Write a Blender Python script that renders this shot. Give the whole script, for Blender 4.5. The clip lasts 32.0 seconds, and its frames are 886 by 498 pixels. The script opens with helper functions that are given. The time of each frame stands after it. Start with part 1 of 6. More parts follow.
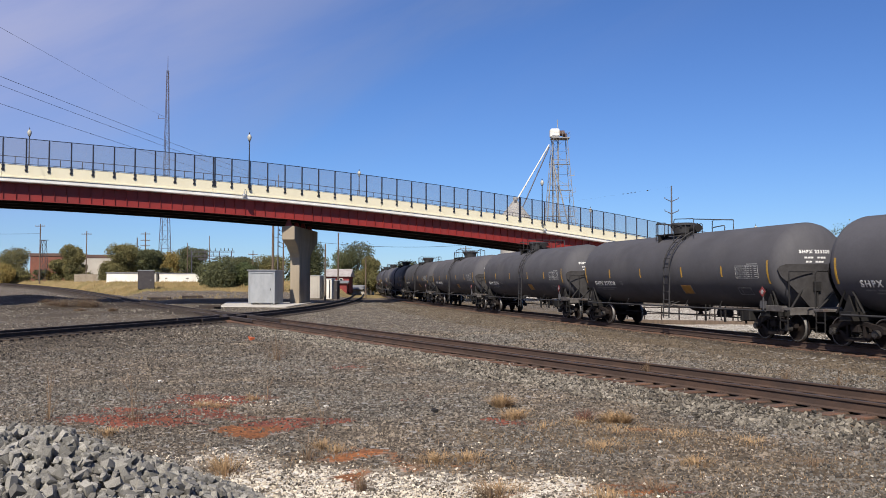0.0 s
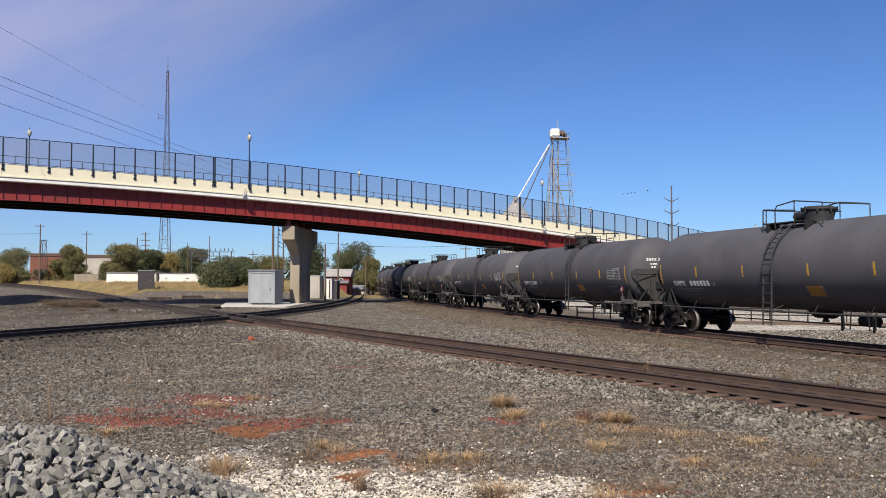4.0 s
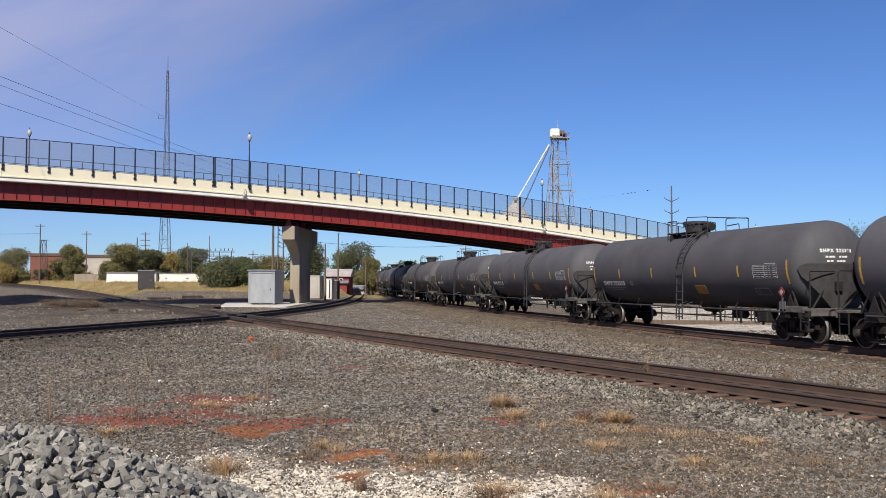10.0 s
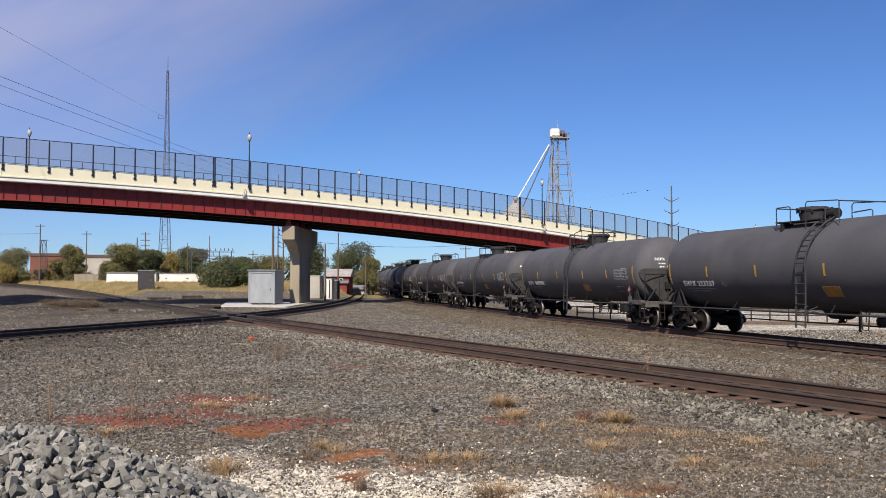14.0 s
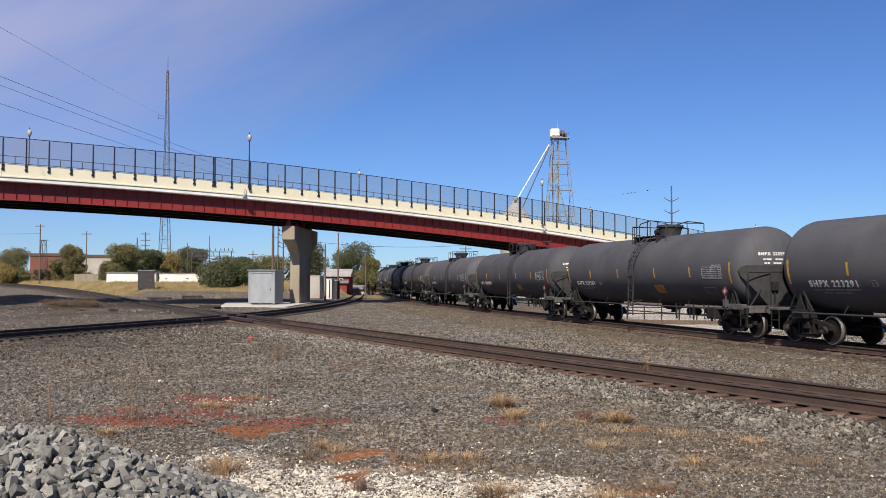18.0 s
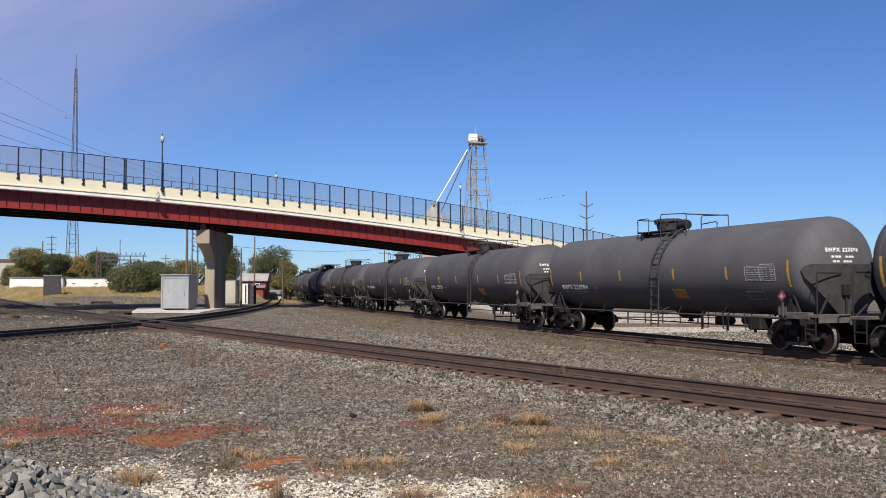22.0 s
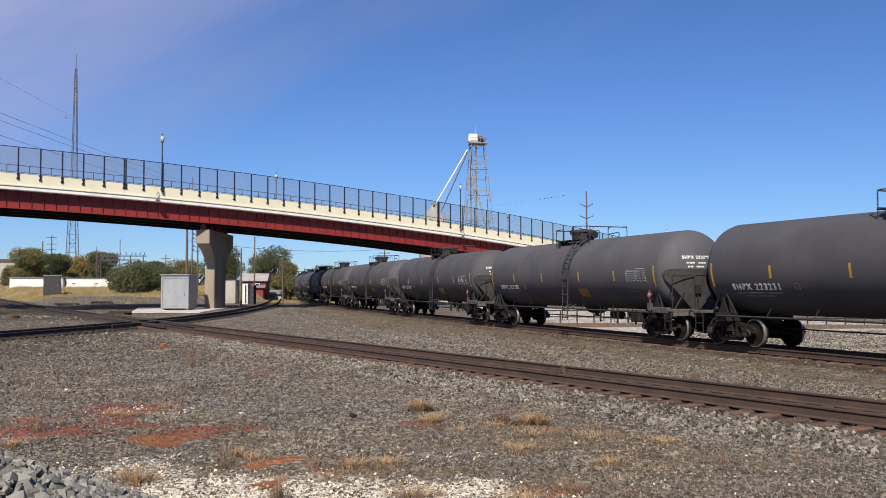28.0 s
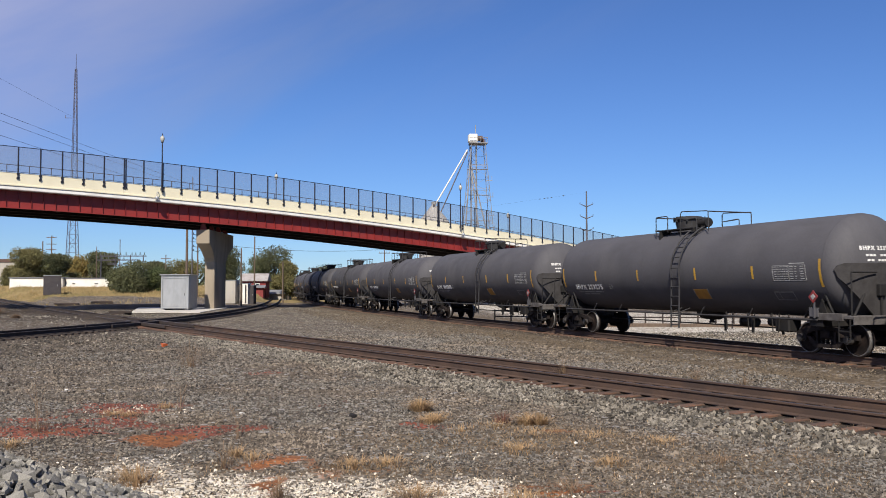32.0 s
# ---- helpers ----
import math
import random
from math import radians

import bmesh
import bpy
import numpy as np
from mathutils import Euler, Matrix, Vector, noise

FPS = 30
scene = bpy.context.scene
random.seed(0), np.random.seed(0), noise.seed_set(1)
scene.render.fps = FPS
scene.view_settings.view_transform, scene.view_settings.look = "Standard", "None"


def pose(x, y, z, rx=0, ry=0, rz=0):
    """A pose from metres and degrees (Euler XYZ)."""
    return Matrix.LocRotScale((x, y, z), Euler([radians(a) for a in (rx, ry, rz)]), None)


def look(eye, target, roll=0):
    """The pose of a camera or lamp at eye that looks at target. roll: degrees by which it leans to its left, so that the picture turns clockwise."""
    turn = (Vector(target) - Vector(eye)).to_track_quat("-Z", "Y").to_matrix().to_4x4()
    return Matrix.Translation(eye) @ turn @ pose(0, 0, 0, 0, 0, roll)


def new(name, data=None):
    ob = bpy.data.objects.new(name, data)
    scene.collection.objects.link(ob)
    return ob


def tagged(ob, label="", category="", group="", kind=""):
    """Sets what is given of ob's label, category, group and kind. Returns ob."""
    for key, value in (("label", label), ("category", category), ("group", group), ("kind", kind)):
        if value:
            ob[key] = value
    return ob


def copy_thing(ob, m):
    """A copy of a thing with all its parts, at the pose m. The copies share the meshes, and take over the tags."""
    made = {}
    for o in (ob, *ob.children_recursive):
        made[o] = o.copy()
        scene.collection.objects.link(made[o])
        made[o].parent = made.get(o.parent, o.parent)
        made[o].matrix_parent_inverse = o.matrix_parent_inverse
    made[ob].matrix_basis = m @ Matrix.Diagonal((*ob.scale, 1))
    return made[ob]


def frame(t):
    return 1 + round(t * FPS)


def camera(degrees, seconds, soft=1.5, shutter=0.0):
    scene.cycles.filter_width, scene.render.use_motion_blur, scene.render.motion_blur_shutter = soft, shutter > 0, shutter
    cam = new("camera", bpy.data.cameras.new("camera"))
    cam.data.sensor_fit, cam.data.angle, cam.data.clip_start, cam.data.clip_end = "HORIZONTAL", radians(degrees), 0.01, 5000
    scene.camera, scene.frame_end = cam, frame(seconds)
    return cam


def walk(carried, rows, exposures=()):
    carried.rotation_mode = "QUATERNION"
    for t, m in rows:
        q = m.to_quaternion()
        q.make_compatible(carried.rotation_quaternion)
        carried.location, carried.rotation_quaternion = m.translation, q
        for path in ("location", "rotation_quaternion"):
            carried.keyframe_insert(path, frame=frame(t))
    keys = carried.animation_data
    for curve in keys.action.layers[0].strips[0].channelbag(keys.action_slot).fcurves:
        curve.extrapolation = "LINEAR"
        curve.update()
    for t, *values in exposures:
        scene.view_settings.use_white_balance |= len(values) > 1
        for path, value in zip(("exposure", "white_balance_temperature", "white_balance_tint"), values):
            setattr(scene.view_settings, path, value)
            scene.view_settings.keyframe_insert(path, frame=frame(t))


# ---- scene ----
# ---------------------------------------------------------------- camera
EYE = (0.0, 0.0, 1.956)
cam = camera(53.5, 32.0, soft=0.9, shutter=0.1)


def view(k):
    """The view k of the way from the first to the second heading."""
    yaw, tilt, roll = radians(5.304 * k), radians(2.201 + 0.274 * k), 0.074 - 0.182 * k
    way = (math.sin(yaw) * math.cos(tilt), math.cos(yaw) * math.cos(tilt), math.sin(tilt))
    return look(EYE, [e + w * 10 for e, w in zip(EYE, way)], roll)


TURN = [(0, 0), (10, 0), (19.5, 0), (19.7, 0), (19.8, .013), (19.9, .075), (20.0, .25), (20.1, .39), (20.2, .575), (20.3, .91),
        (20.4, 1.165), (20.5, 1.2), (20.6, 1.17), (20.7, 1.145), (20.8, 1.11), (20.9, 1.085), (21.0, 1.06), (21.25, 1.025),
        (21.5, 1.01), (22, 1.0), (26, 1.0), (32, 1.0)]
walk(cam, [(t, view(k)) for t, k in TURN])

# ---------------------------------------------------------------- light
SUN_AZ, SUN_EL = radians(-167), radians(42)
scene.view_settings.exposure = 0.40
world = bpy.data.worlds.new("sky")
scene.world = world
world.use_nodes = True
wn, wl = world.node_tree.nodes, world.node_tree.links
wn.clear()
sky = wn.new("ShaderNodeTexSky")
sky.sky_type, sky.sun_disc = "NISHITA", False
sky.sun_elevation, sky.sun_rotation = SUN_EL, SUN_AZ
sky.altitude, sky.air_density, sky.dust_density, sky.ozone_density = 200, 1.0, 0.0, 2.0
# thin high cirrus, drawn out along a slanting line
tc = wn.new("ShaderNodeTexCoord")
split = wn.new("ShaderNodeSeparateXYZ")
wl.new(tc.outputs["Generated"], split.inputs[0])


def wmath(op, a, b):
    """A sum or product in the sky's nodes."""
    node = wn.new("ShaderNodeMath")
    node.operation = op
    for sock, val in zip(node.inputs, (a, b)):
        if isinstance(val, (int, float)):
            sock.default_value = val
        else:
            wl.new(val, sock)
    return node.outputs[0]


def wrange(sock, a, b, lo, hi):
    """A smooth step from lo to hi."""
    node = wn.new("ShaderNodeMapRange")
    node.interpolation_type = "SMOOTHSTEP"
    for k2, v2 in enumerate((a, b, lo, hi)):
        node.inputs[k2 + 1].default_value = v2
    wl.new(sock, node.inputs[0])
    return node.outputs[0]


run = wmath("ADD", wmath("MULTIPLY", split.outputs[0], 0.90), wmath("MULTIPLY", split.outputs[2], 0.43))
side = wmath("ADD", wmath("MULTIPLY", split.outputs[0], -0.43), wmath("MULTIPLY", split.outputs[2], 0.90))
flow = wn.new("ShaderNodeCombineXYZ")
wl.new(wmath("MULTIPLY", run, 1.6), flow.inputs[0])
wl.new(wmath("MULTIPLY", side, 6.0), flow.inputs[1])
wl.new(wmath("MULTIPLY", split.outputs[1], 1.2), flow.inputs[2])
nz = wn.new("ShaderNodeTexNoise")
nz.inputs["Scale"].default_value, nz.inputs["Detail"].default_value, nz.inputs["Roughness"].default_value = 1.5, 6, 0.55
nz.inputs["Distortion"].default_value = 0.25
wl.new(flow.outputs[0], nz.inputs["Vector"])
mixc = wn.new("ShaderNodeMix")
mixc.data_type = "RGBA"
mixc.inputs[7].default_value = (4.6, 4.9, 6.2, 1)
wl.new(wmath("MULTIPLY", wrange(nz.outputs[0], 0.45, 0.72, 0.0, 0.17), wrange(side, 0.10, 0.28, 0.0, 1.0)), mixc.inputs[0])
bg = wn.new("ShaderNodeBackground")
bg.inputs[1].default_value = 0.0595
out = wn.new("ShaderNodeOutputWorld")
# the clear deep blue of a dry autumn day
deep = wn.new("ShaderNodeMix")
deep.data_type, deep.blend_type = "RGBA", "MULTIPLY"
deep.inputs[0].default_value = 1.0
deep.inputs[7].default_value = (0.575, 0.835, 1.35, 1)
wl.new(sky.outputs[0], deep.inputs[6])
# milky veil, thicker westward, slanting edge; cirrus with lens flare haze put in
edge_w = wmath("SUBTRACT", split.outputs[0], wmath("MULTIPLY", wmath("SUBTRACT", split.outputs[2], 0.30), 1.1))
both = wmath("MULTIPLY", wrange(edge_w, 0.04, -0.46, 0.0, 0.66), wrange(split.outputs[2], 0.0, 0.20, 0.45, 1.0))
soft_veil = wmath("MULTIPLY", both, wrange(nz.outputs[0], 0.3, 0.7, 0.68, 1.25))
veil = wn.new("ShaderNodeMix")
veil.data_type = "RGBA"
veil.inputs[7].default_value = (6.0, 6.3, 9.6, 1)
wl.new(soft_veil, veil.inputs[0])
wl.new(deep.outputs[2], veil.inputs[6])
wl.new(veil.outputs[2], mixc.inputs[6])
wl.new(mixc.outputs[2], bg.inputs[0])
wl.new(bg.outputs[0], out.inputs[0])

sun = new("sun", bpy.data.lights.new("sun", "SUN"))
sun.data.energy, sun.data.angle, sun.data.color = 4.9, radians(0.55), (1.0, 0.93, 0.82)
SUN_TO = Vector((math.sin(SUN_AZ) * math.cos(SUN_EL), math.cos(SUN_AZ) * math.cos(SUN_EL), math.sin(SUN_EL)))
sun.matrix_world = look(SUN_TO * 60, (0, 0, 0))

# ---------------------------------------------------------------- materials
REFLECT = 0.75


def material(name, color, rough=0.8, metal=0.0, second=None, scale=3.0, detail=6, low=0.4, high=0.65, fine=0.12, fine_scale=60.0,
             bump=0.0, bump_scale=40.0, random_value=0.0, island=False, stretch=(1, 1, 1), third=None, third_scale=0.7, third_low=0.55, third_high=0.75, spec=0.5):
    """A surface of one base colour with broad stains of a second and third colour, fine grain and relief."""
    m = bpy.data.materials.new(name)
    m.use_nodes = True
    n, l = m.node_tree.nodes, m.node_tree.links
    b = n["Principled BSDF"]
    b.inputs["Roughness"].default_value, b.inputs["Metallic"].default_value = rough, metal
    b.inputs["Specular IOR Level"].default_value = spec
    co = n.new("ShaderNodeTexCoord")
    mapn = n.new("ShaderNodeMapping")
    mapn.inputs["Scale"].default_value = stretch
    l.new(co.outputs["Object"], mapn.inputs[0])

    def noise_of(s, d=6, r=0.55):
        t = n.new("ShaderNodeTexNoise")
        t.inputs["Scale"].default_value, t.inputs["Detail"].default_value, t.inputs["Roughness"].default_value = s, d, r
        l.new(mapn.outputs[0], t.inputs["Vector"])
        return t.outputs[0]

    def ranged(socket, a, c, lo=0.0, hi=1.0):
        r = n.new("ShaderNodeMapRange")
        r.inputs[1].default_value, r.inputs[2].default_value, r.inputs[3].default_value, r.inputs[4].default_value = a, c, lo, hi
        l.new(socket, r.inputs[0])
        return r.outputs[0]

    def mixed(f, a, c, mode="MIX"):
        x = n.new("ShaderNodeMix")
        x.data_type, x.blend_type = "RGBA", mode
        for sock, val in ((x.inputs[0], f), (x.inputs[6], a), (x.inputs[7], c)):
            if isinstance(val, (int, float)):
                sock.default_value = val
            elif isinstance(val, tuple):
                sock.default_value = (*val[:3], 1)
            else:
                l.new(val, sock)
        return x.outputs[2]

    # colours are given as seen in full sun; this brings them to reflectance
    color, second, third = [tuple(REFLECT * v for v in c) if c else None for c in (color, second, third)]
    col = color
    if second:
        col = mixed(ranged(noise_of(scale, detail), low, high), col, tuple(second))
    if third:
        col = mixed(ranged(noise_of(third_scale, 5), third_low, third_high), col, tuple(third))
    if fine:
        g = ranged(noise_of(fine_scale, 3), 0.3, 0.7, 1 - fine, 1 + fine)
        v = n.new("ShaderNodeHueSaturation")
        l.new(g, v.inputs["Value"])
        if isinstance(col, tuple):
            v.inputs["Color"].default_value = (*col, 1)
        else:
            l.new(col, v.inputs["Color"])
        col = v.outputs[0]
    if random_value:
        if island:
            rnd = n.new("ShaderNodeNewGeometry").outputs["Random Per Island"]
        else:
            rnd = n.new("ShaderNodeObjectInfo").outputs["Random"]
        v = n.new("ShaderNodeHueSaturation")
        l.new(ranged(rnd, 0, 1, 1 - random_value, 1 + random_value), v.inputs["Value"])
        if isinstance(col, tuple):
            v.inputs["Color"].default_value = (*col, 1)
        else:
            l.new(col, v.inputs["Color"])
        col = v.outputs[0]
    if isinstance(col, tuple):
        b.inputs["Base Color"].default_value = (*col, 1)
    else:
        l.new(col, b.inputs["Base Color"])
    l.new(ranged(noise_of(scale * 2.3, 4), 0.3, 0.7, max(rough - 0.08, 0.02), min(rough + 0.08, 1)), b.inputs["Roughness"])
    if bump:
        bp = n.new("ShaderNodeBump")
        bp.inputs["Strength"].default_value, bp.inputs["Distance"].default_value = min(bump * 20, 1), 0.02 * bump * 5
        l.new(noise_of(bump_scale, 5, 0.6), bp.inputs["Height"])
        l.new(bp.outputs[0], b.inputs["Normal"])
    return m


M = {}
M["tank"] = material("tank_paint", (0.101, 0.098, 0.106), 0.72, spec=0.20, second=(0.084, 0.081, 0.088), scale=0.9, fine=0.06, fine_scale=25, random_value=0.12,
                     third=(0.116, 0.111, 0.114), third_scale=0.6, stretch=(0.6, 1.6, 0.5), bump=0.004, bump_scale=3)
M["car_rail"] = material("painted_rail_steel", (0.050, 0.048, 0.050), 0.7, spec=0.3, second=(0.036, 0.034, 0.035), scale=5, fine=0.12)
M["sill"] = material("worn_sill_steel", (0.13, 0.118, 0.11), 0.75, second=(0.07, 0.06, 0.055), scale=5, fine=0.2, third=(0.10, 0.06, 0.045), third_scale=1.4)
M["black_steel"] = material("black_steel", (0.017, 0.016, 0.016), 0.7, spec=0.25, second=(0.027, 0.024, 0.022), scale=4, fine=0.15)
M["truck_steel"] = material("truck_cast_steel", (0.018, 0.015, 0.015), 0.85, spec=0.15, second=(0.033, 0.025, 0.022), scale=5, fine=0.2)
M["end_steel"] = material("worn_end_steel", (0.050, 0.046, 0.046), 0.7, spec=0.3, second=(0.030, 0.027, 0.027), scale=4, fine=0.15)
M["wheel"] = material("wheel_steel", (0.016, 0.012, 0.011), 0.85, spec=0.15, second=(0.030, 0.020, 0.017), scale=6, fine=0.1)
M["tread"] = material("polished_tread", (0.24, 0.225, 0.215), 0.5, 0.5, second=(0.14, 0.13, 0.12), scale=9, fine=0.05)
M["bearing"] = material("bearing_cap", (0.075, 0.068, 0.065), 0.55, 0.3, second=(0.045, 0.04, 0.036), scale=9)
M["yellow"] = material("reflective_yellow", (0.60, 0.34, 0.03), 0.55, second=(0.42, 0.24, 0.04), scale=3)
M["orange"] = material("panel_orange", (0.45, 0.22, 0.03), 0.6, second=(0.33, 0.16, 0.03), scale=3)
M["stencil"] = material("stencil_white", (0.84, 0.83, 0.80), 0.7, second=(0.7, 0.69, 0.67), scale=5)
M["stencil_mid"] = material("stencil_worn", (0.46, 0.455, 0.44), 0.7, second=(0.3, 0.3, 0.29), scale=5)
M["stencil_dim"] = material("stencil_faded", (0.20, 0.20, 0.195), 0.7, second=(0.14, 0.14, 0.14), scale=5)
M["red"] = material("placard_red", (0.26, 0.03, 0.03), 0.6, second=(0.20, 0.03, 0.03), scale=8)
M["rail_head"] = material("rail_head", (0.11, 0.085, 0.07), 0.5, 0.3, second=(0.075, 0.055, 0.045), scale=2, fine=0.1)
M["rail"] = material("rail_rust", (0.070, 0.042, 0.030), 0.85, second=(0.105, 0.060, 0.040), scale=1.5, fine=0.2, third=(0.05, 0.035, 0.03), third_scale=0.4, stretch=(1, 1, 3))
M["tie"] = material("weathered_tie", (0.088, 0.055, 0.038), 0.9, second=(0.165, 0.078, 0.044), scale=3, fine=0.25, random_value=0.3, bump=0.02, bump_scale=25, stretch=(1, 6, 6))
M["tie_dark"] = material("oily_tie", (0.032, 0.024, 0.019), 0.85, second=(0.060, 0.038, 0.027), scale=3, fine=0.25, random_value=0.4, bump=0.02, bump_scale=25, stretch=(1, 6, 6))
M["cream"] = material("cream_concrete", (0.90, 0.83, 0.62), 0.85, second=(0.85, 0.78, 0.57), scale=0.8, fine=0.05, third=(0.77, 0.70, 0.52), third_scale=0.3, third_low=0.6)
M["white_conc"] = material("white_concrete", (1.0, 0.98, 0.92), 0.85, second=(0.84, 0.81, 0.75), scale=0.8, fine=0.05)
M["girder"] = material("girder_red", (0.31, 0.028, 0.022), 0.55, second=(0.25, 0.024, 0.020), scale=0.6, fine=0.07, third=(0.22, 0.03, 0.025), third_scale=0.25)
# deck concrete, its colour darkened to hold the shade of the underside
M["soffit"] = material("shaded_soffit_concrete", (0.06, 0.05, 0.046), 0.9, second=(0.045, 0.04, 0.037), scale=0.6)
M["pier"] = material("pier_concrete", (0.40, 0.33, 0.245), 0.9, second=(0.33, 0.275, 0.205), scale=0.7, fine=0.08, third=(0.24, 0.19, 0.14), third_scale=0.4, stretch=(1, 1, 0.3), bump=0.004)
M["fence"] = material("fence_black", (0.012, 0.014, 0.028), 0.5, second=(0.02, 0.022, 0.036), scale=2, fine=0.05)
M["galv"] = material("galvanised_steel", (0.42, 0.43, 0.44), 0.5, 0.35, second=(0.36, 0.37, 0.375), scale=1.5, fine=0.06, stretch=(1.5, 1.5, 0.6))
M["slab"] = material("pad_concrete", (0.66, 0.62, 0.55), 0.9, second=(0.55, 0.51, 0.45), scale=0.9, fine=0.1)
M["wood_pole"] = material("pole_wood", (0.17, 0.12, 0.085), 0.9, second=(0.11, 0.08, 0.06), scale=4, stretch=(3, 3, 0.3), fine=0.15)
M["brick"] = material("brick_far", (0.23, 0.085, 0.055), 0.9, second=(0.16, 0.065, 0.045), scale=0.5, fine=0.2)
M["roof_pale"] = material("roof_pale", (0.46, 0.42, 0.39), 0.8, second=(0.34, 0.29, 0.27), scale=0.9)
M["white_wall"] = material("white_wall", (0.92, 0.89, 0.82), 0.85, second=(0.75, 0.71, 0.63), scale=0.4, fine=0.05)
M["beige_wall"] = material("beige_wall", (0.50, 0.46, 0.40), 0.85, second=(0.42, 0.38, 0.33), scale=0.4)
M["roof_grey"] = material("roof_grey", (0.22, 0.22, 0.23), 0.8, second=(0.17, 0.17, 0.18), scale=0.5)
M["roof_brown"] = material("roof_brown", (0.10, 0.06, 0.05), 0.85, second=(0.14, 0.08, 0.06), scale=0.5)
M["dark_box"] = material("dark_cabinet", (0.045, 0.038, 0.042), 0.7, second=(0.06, 0.05, 0.05), scale=1)
M["red_wall"] = material("red_wall", (0.27, 0.035, 0.03), 0.75, second=(0.2, 0.03, 0.03), scale=0.7)
M["mast"] = material("mast_steel", (0.085, 0.085, 0.11), 0.6, 0.2, second=(0.13, 0.10, 0.12), scale=0.05)
M["pole_steel"] = material("pole_steel", (0.14, 0.13, 0.14), 0.6, 0.2, second=(0.10, 0.09, 0.10), scale=0.3)
# inner bridge steel: the shade under the deck is put into this colour
M["shaded_steel"] = material("inner_girder_shade", (0.035, 0.016, 0.015), 0.8, second=(0.022, 0.014, 0.013), scale=0.5)
M["bin"] = material("bin_steel", (0.50, 0.47, 0.42), 0.6, 0.1, second=(0.42, 0.39, 0.35), scale=0.4)
M["tower"] = material("tower_steel", (0.37, 0.37, 0.37), 0.6, 0.15, second=(0.25, 0.24, 0.235), scale=0.5)
M["glass"] = material("dark_glass", (0.03, 0.035, 0.045), 0.12, second=(0.05, 0.055, 0.06), scale=1, fine=0)
M["lamp_glass"] = material("lamp_globe", (0.55, 0.54, 0.48), 0.3, second=(0.42, 0.40, 0.34), scale=4)
M["insulator"] = material("glazed_insulator", (0.10, 0.13, 0.11), 0.4, second=(0.07, 0.09, 0.08), scale=3)
M["wire"] = material("cable", (0.05, 0.05, 0.055), 0.6, fine=0)
M["stone"] = material("crushed_stone", (0.290, 0.272, 0.238), 0.9, second=(0.185, 0.172, 0.148), scale=22, fine=0.4, fine_scale=150, random_value=0.5, bump=0.01, bump_scale=60)
M["gravel"] = material("loose_gravel", (0.216, 0.174, 0.130), 0.95, second=(0.106, 0.087, 0.068), scale=0.8, third=(0.166, 0.149, 0.126), third_scale=0.22, third_low=0.40, third_high=0.56, fine=0.15, fine_scale=150, random_value=0.8, island=True)
M["chalk"] = material("limestone_chips", (0.78, 0.69, 0.56), 0.95, second=(0.58, 0.50, 0.38), scale=0.8, fine=0.1, fine_scale=150, random_value=0.35, island=True)
M["straw"] = material("dry_grass", (0.45, 0.30, 0.155), 0.9, second=(0.30, 0.18, 0.09), scale=3, fine=0.1, random_value=0.35, island=True)
M["dark_gravel"] = material("dark_gravel", (0.128, 0.104, 0.078), 0.95, second=(0.056, 0.046, 0.037), scale=0.8, fine=0.15, fine_scale=150, random_value=0.8, island=True)
M["weed_red"] = material("red_weed", (0.20, 0.085, 0.055), 0.9, second=(0.13, 0.06, 0.04), scale=3, fine=0.1, random_value=0.35, island=True)
M["weed_brown"] = material("dry_weed", (0.23, 0.155, 0.092), 0.9, second=(0.15, 0.092, 0.06), scale=3, fine=0.1, random_value=0.35, island=True)
M["field"] = material("field_grass", (0.36, 0.26, 0.12), 0.9, second=(0.27, 0.20, 0.085), scale=0.25, fine=0.08, random_value=0.22, island=True, third=(0.24, 0.21, 0.08), third_scale=0.12, third_low=0.52)
M["ballast"] = material("ballast_stone", (0.240, 0.212, 0.170), 0.95, second=(0.115, 0.098, 0.076), scale=1.6, fine=0.3, fine_scale=90, random_value=0.85, island=True)
M["orange_plastic"] = material("orange_plastic", (0.55, 0.13, 0.04), 0.5, second=(0.45, 0.1, 0.03), scale=8)
M["rail_dark"] = material("rail_dark", (0.034, 0.024, 0.020), 0.8, second=(0.055, 0.036, 0.027), scale=1.5, fine=0.2)
M["bark"] = material("bark", (0.09, 0.07, 0.05), 0.95, second=(0.06, 0.05, 0.04), scale=5, stretch=(3, 3, 0.5))
for key, c1, c2 in (("leaf_green", (0.075, 0.10, 0.035), (0.125, 0.14, 0.045)), ("leaf_dark", (0.074, 0.083, 0.034), (0.125, 0.128, 0.050)),
                    ("leaf_olive", (0.135, 0.128, 0.046), (0.215, 0.178, 0.060)), ("leaf_gold", (0.33, 0.23, 0.06), (0.23, 0.185, 0.06)),
                    ("leaf_rust", (0.17, 0.075, 0.03), (0.12, 0.08, 0.03))):
    M[key] = material(key, c1, 0.85, second=c2, scale=0.5, fine=0.15, fine_scale=4, random_value=0.28, island=True)

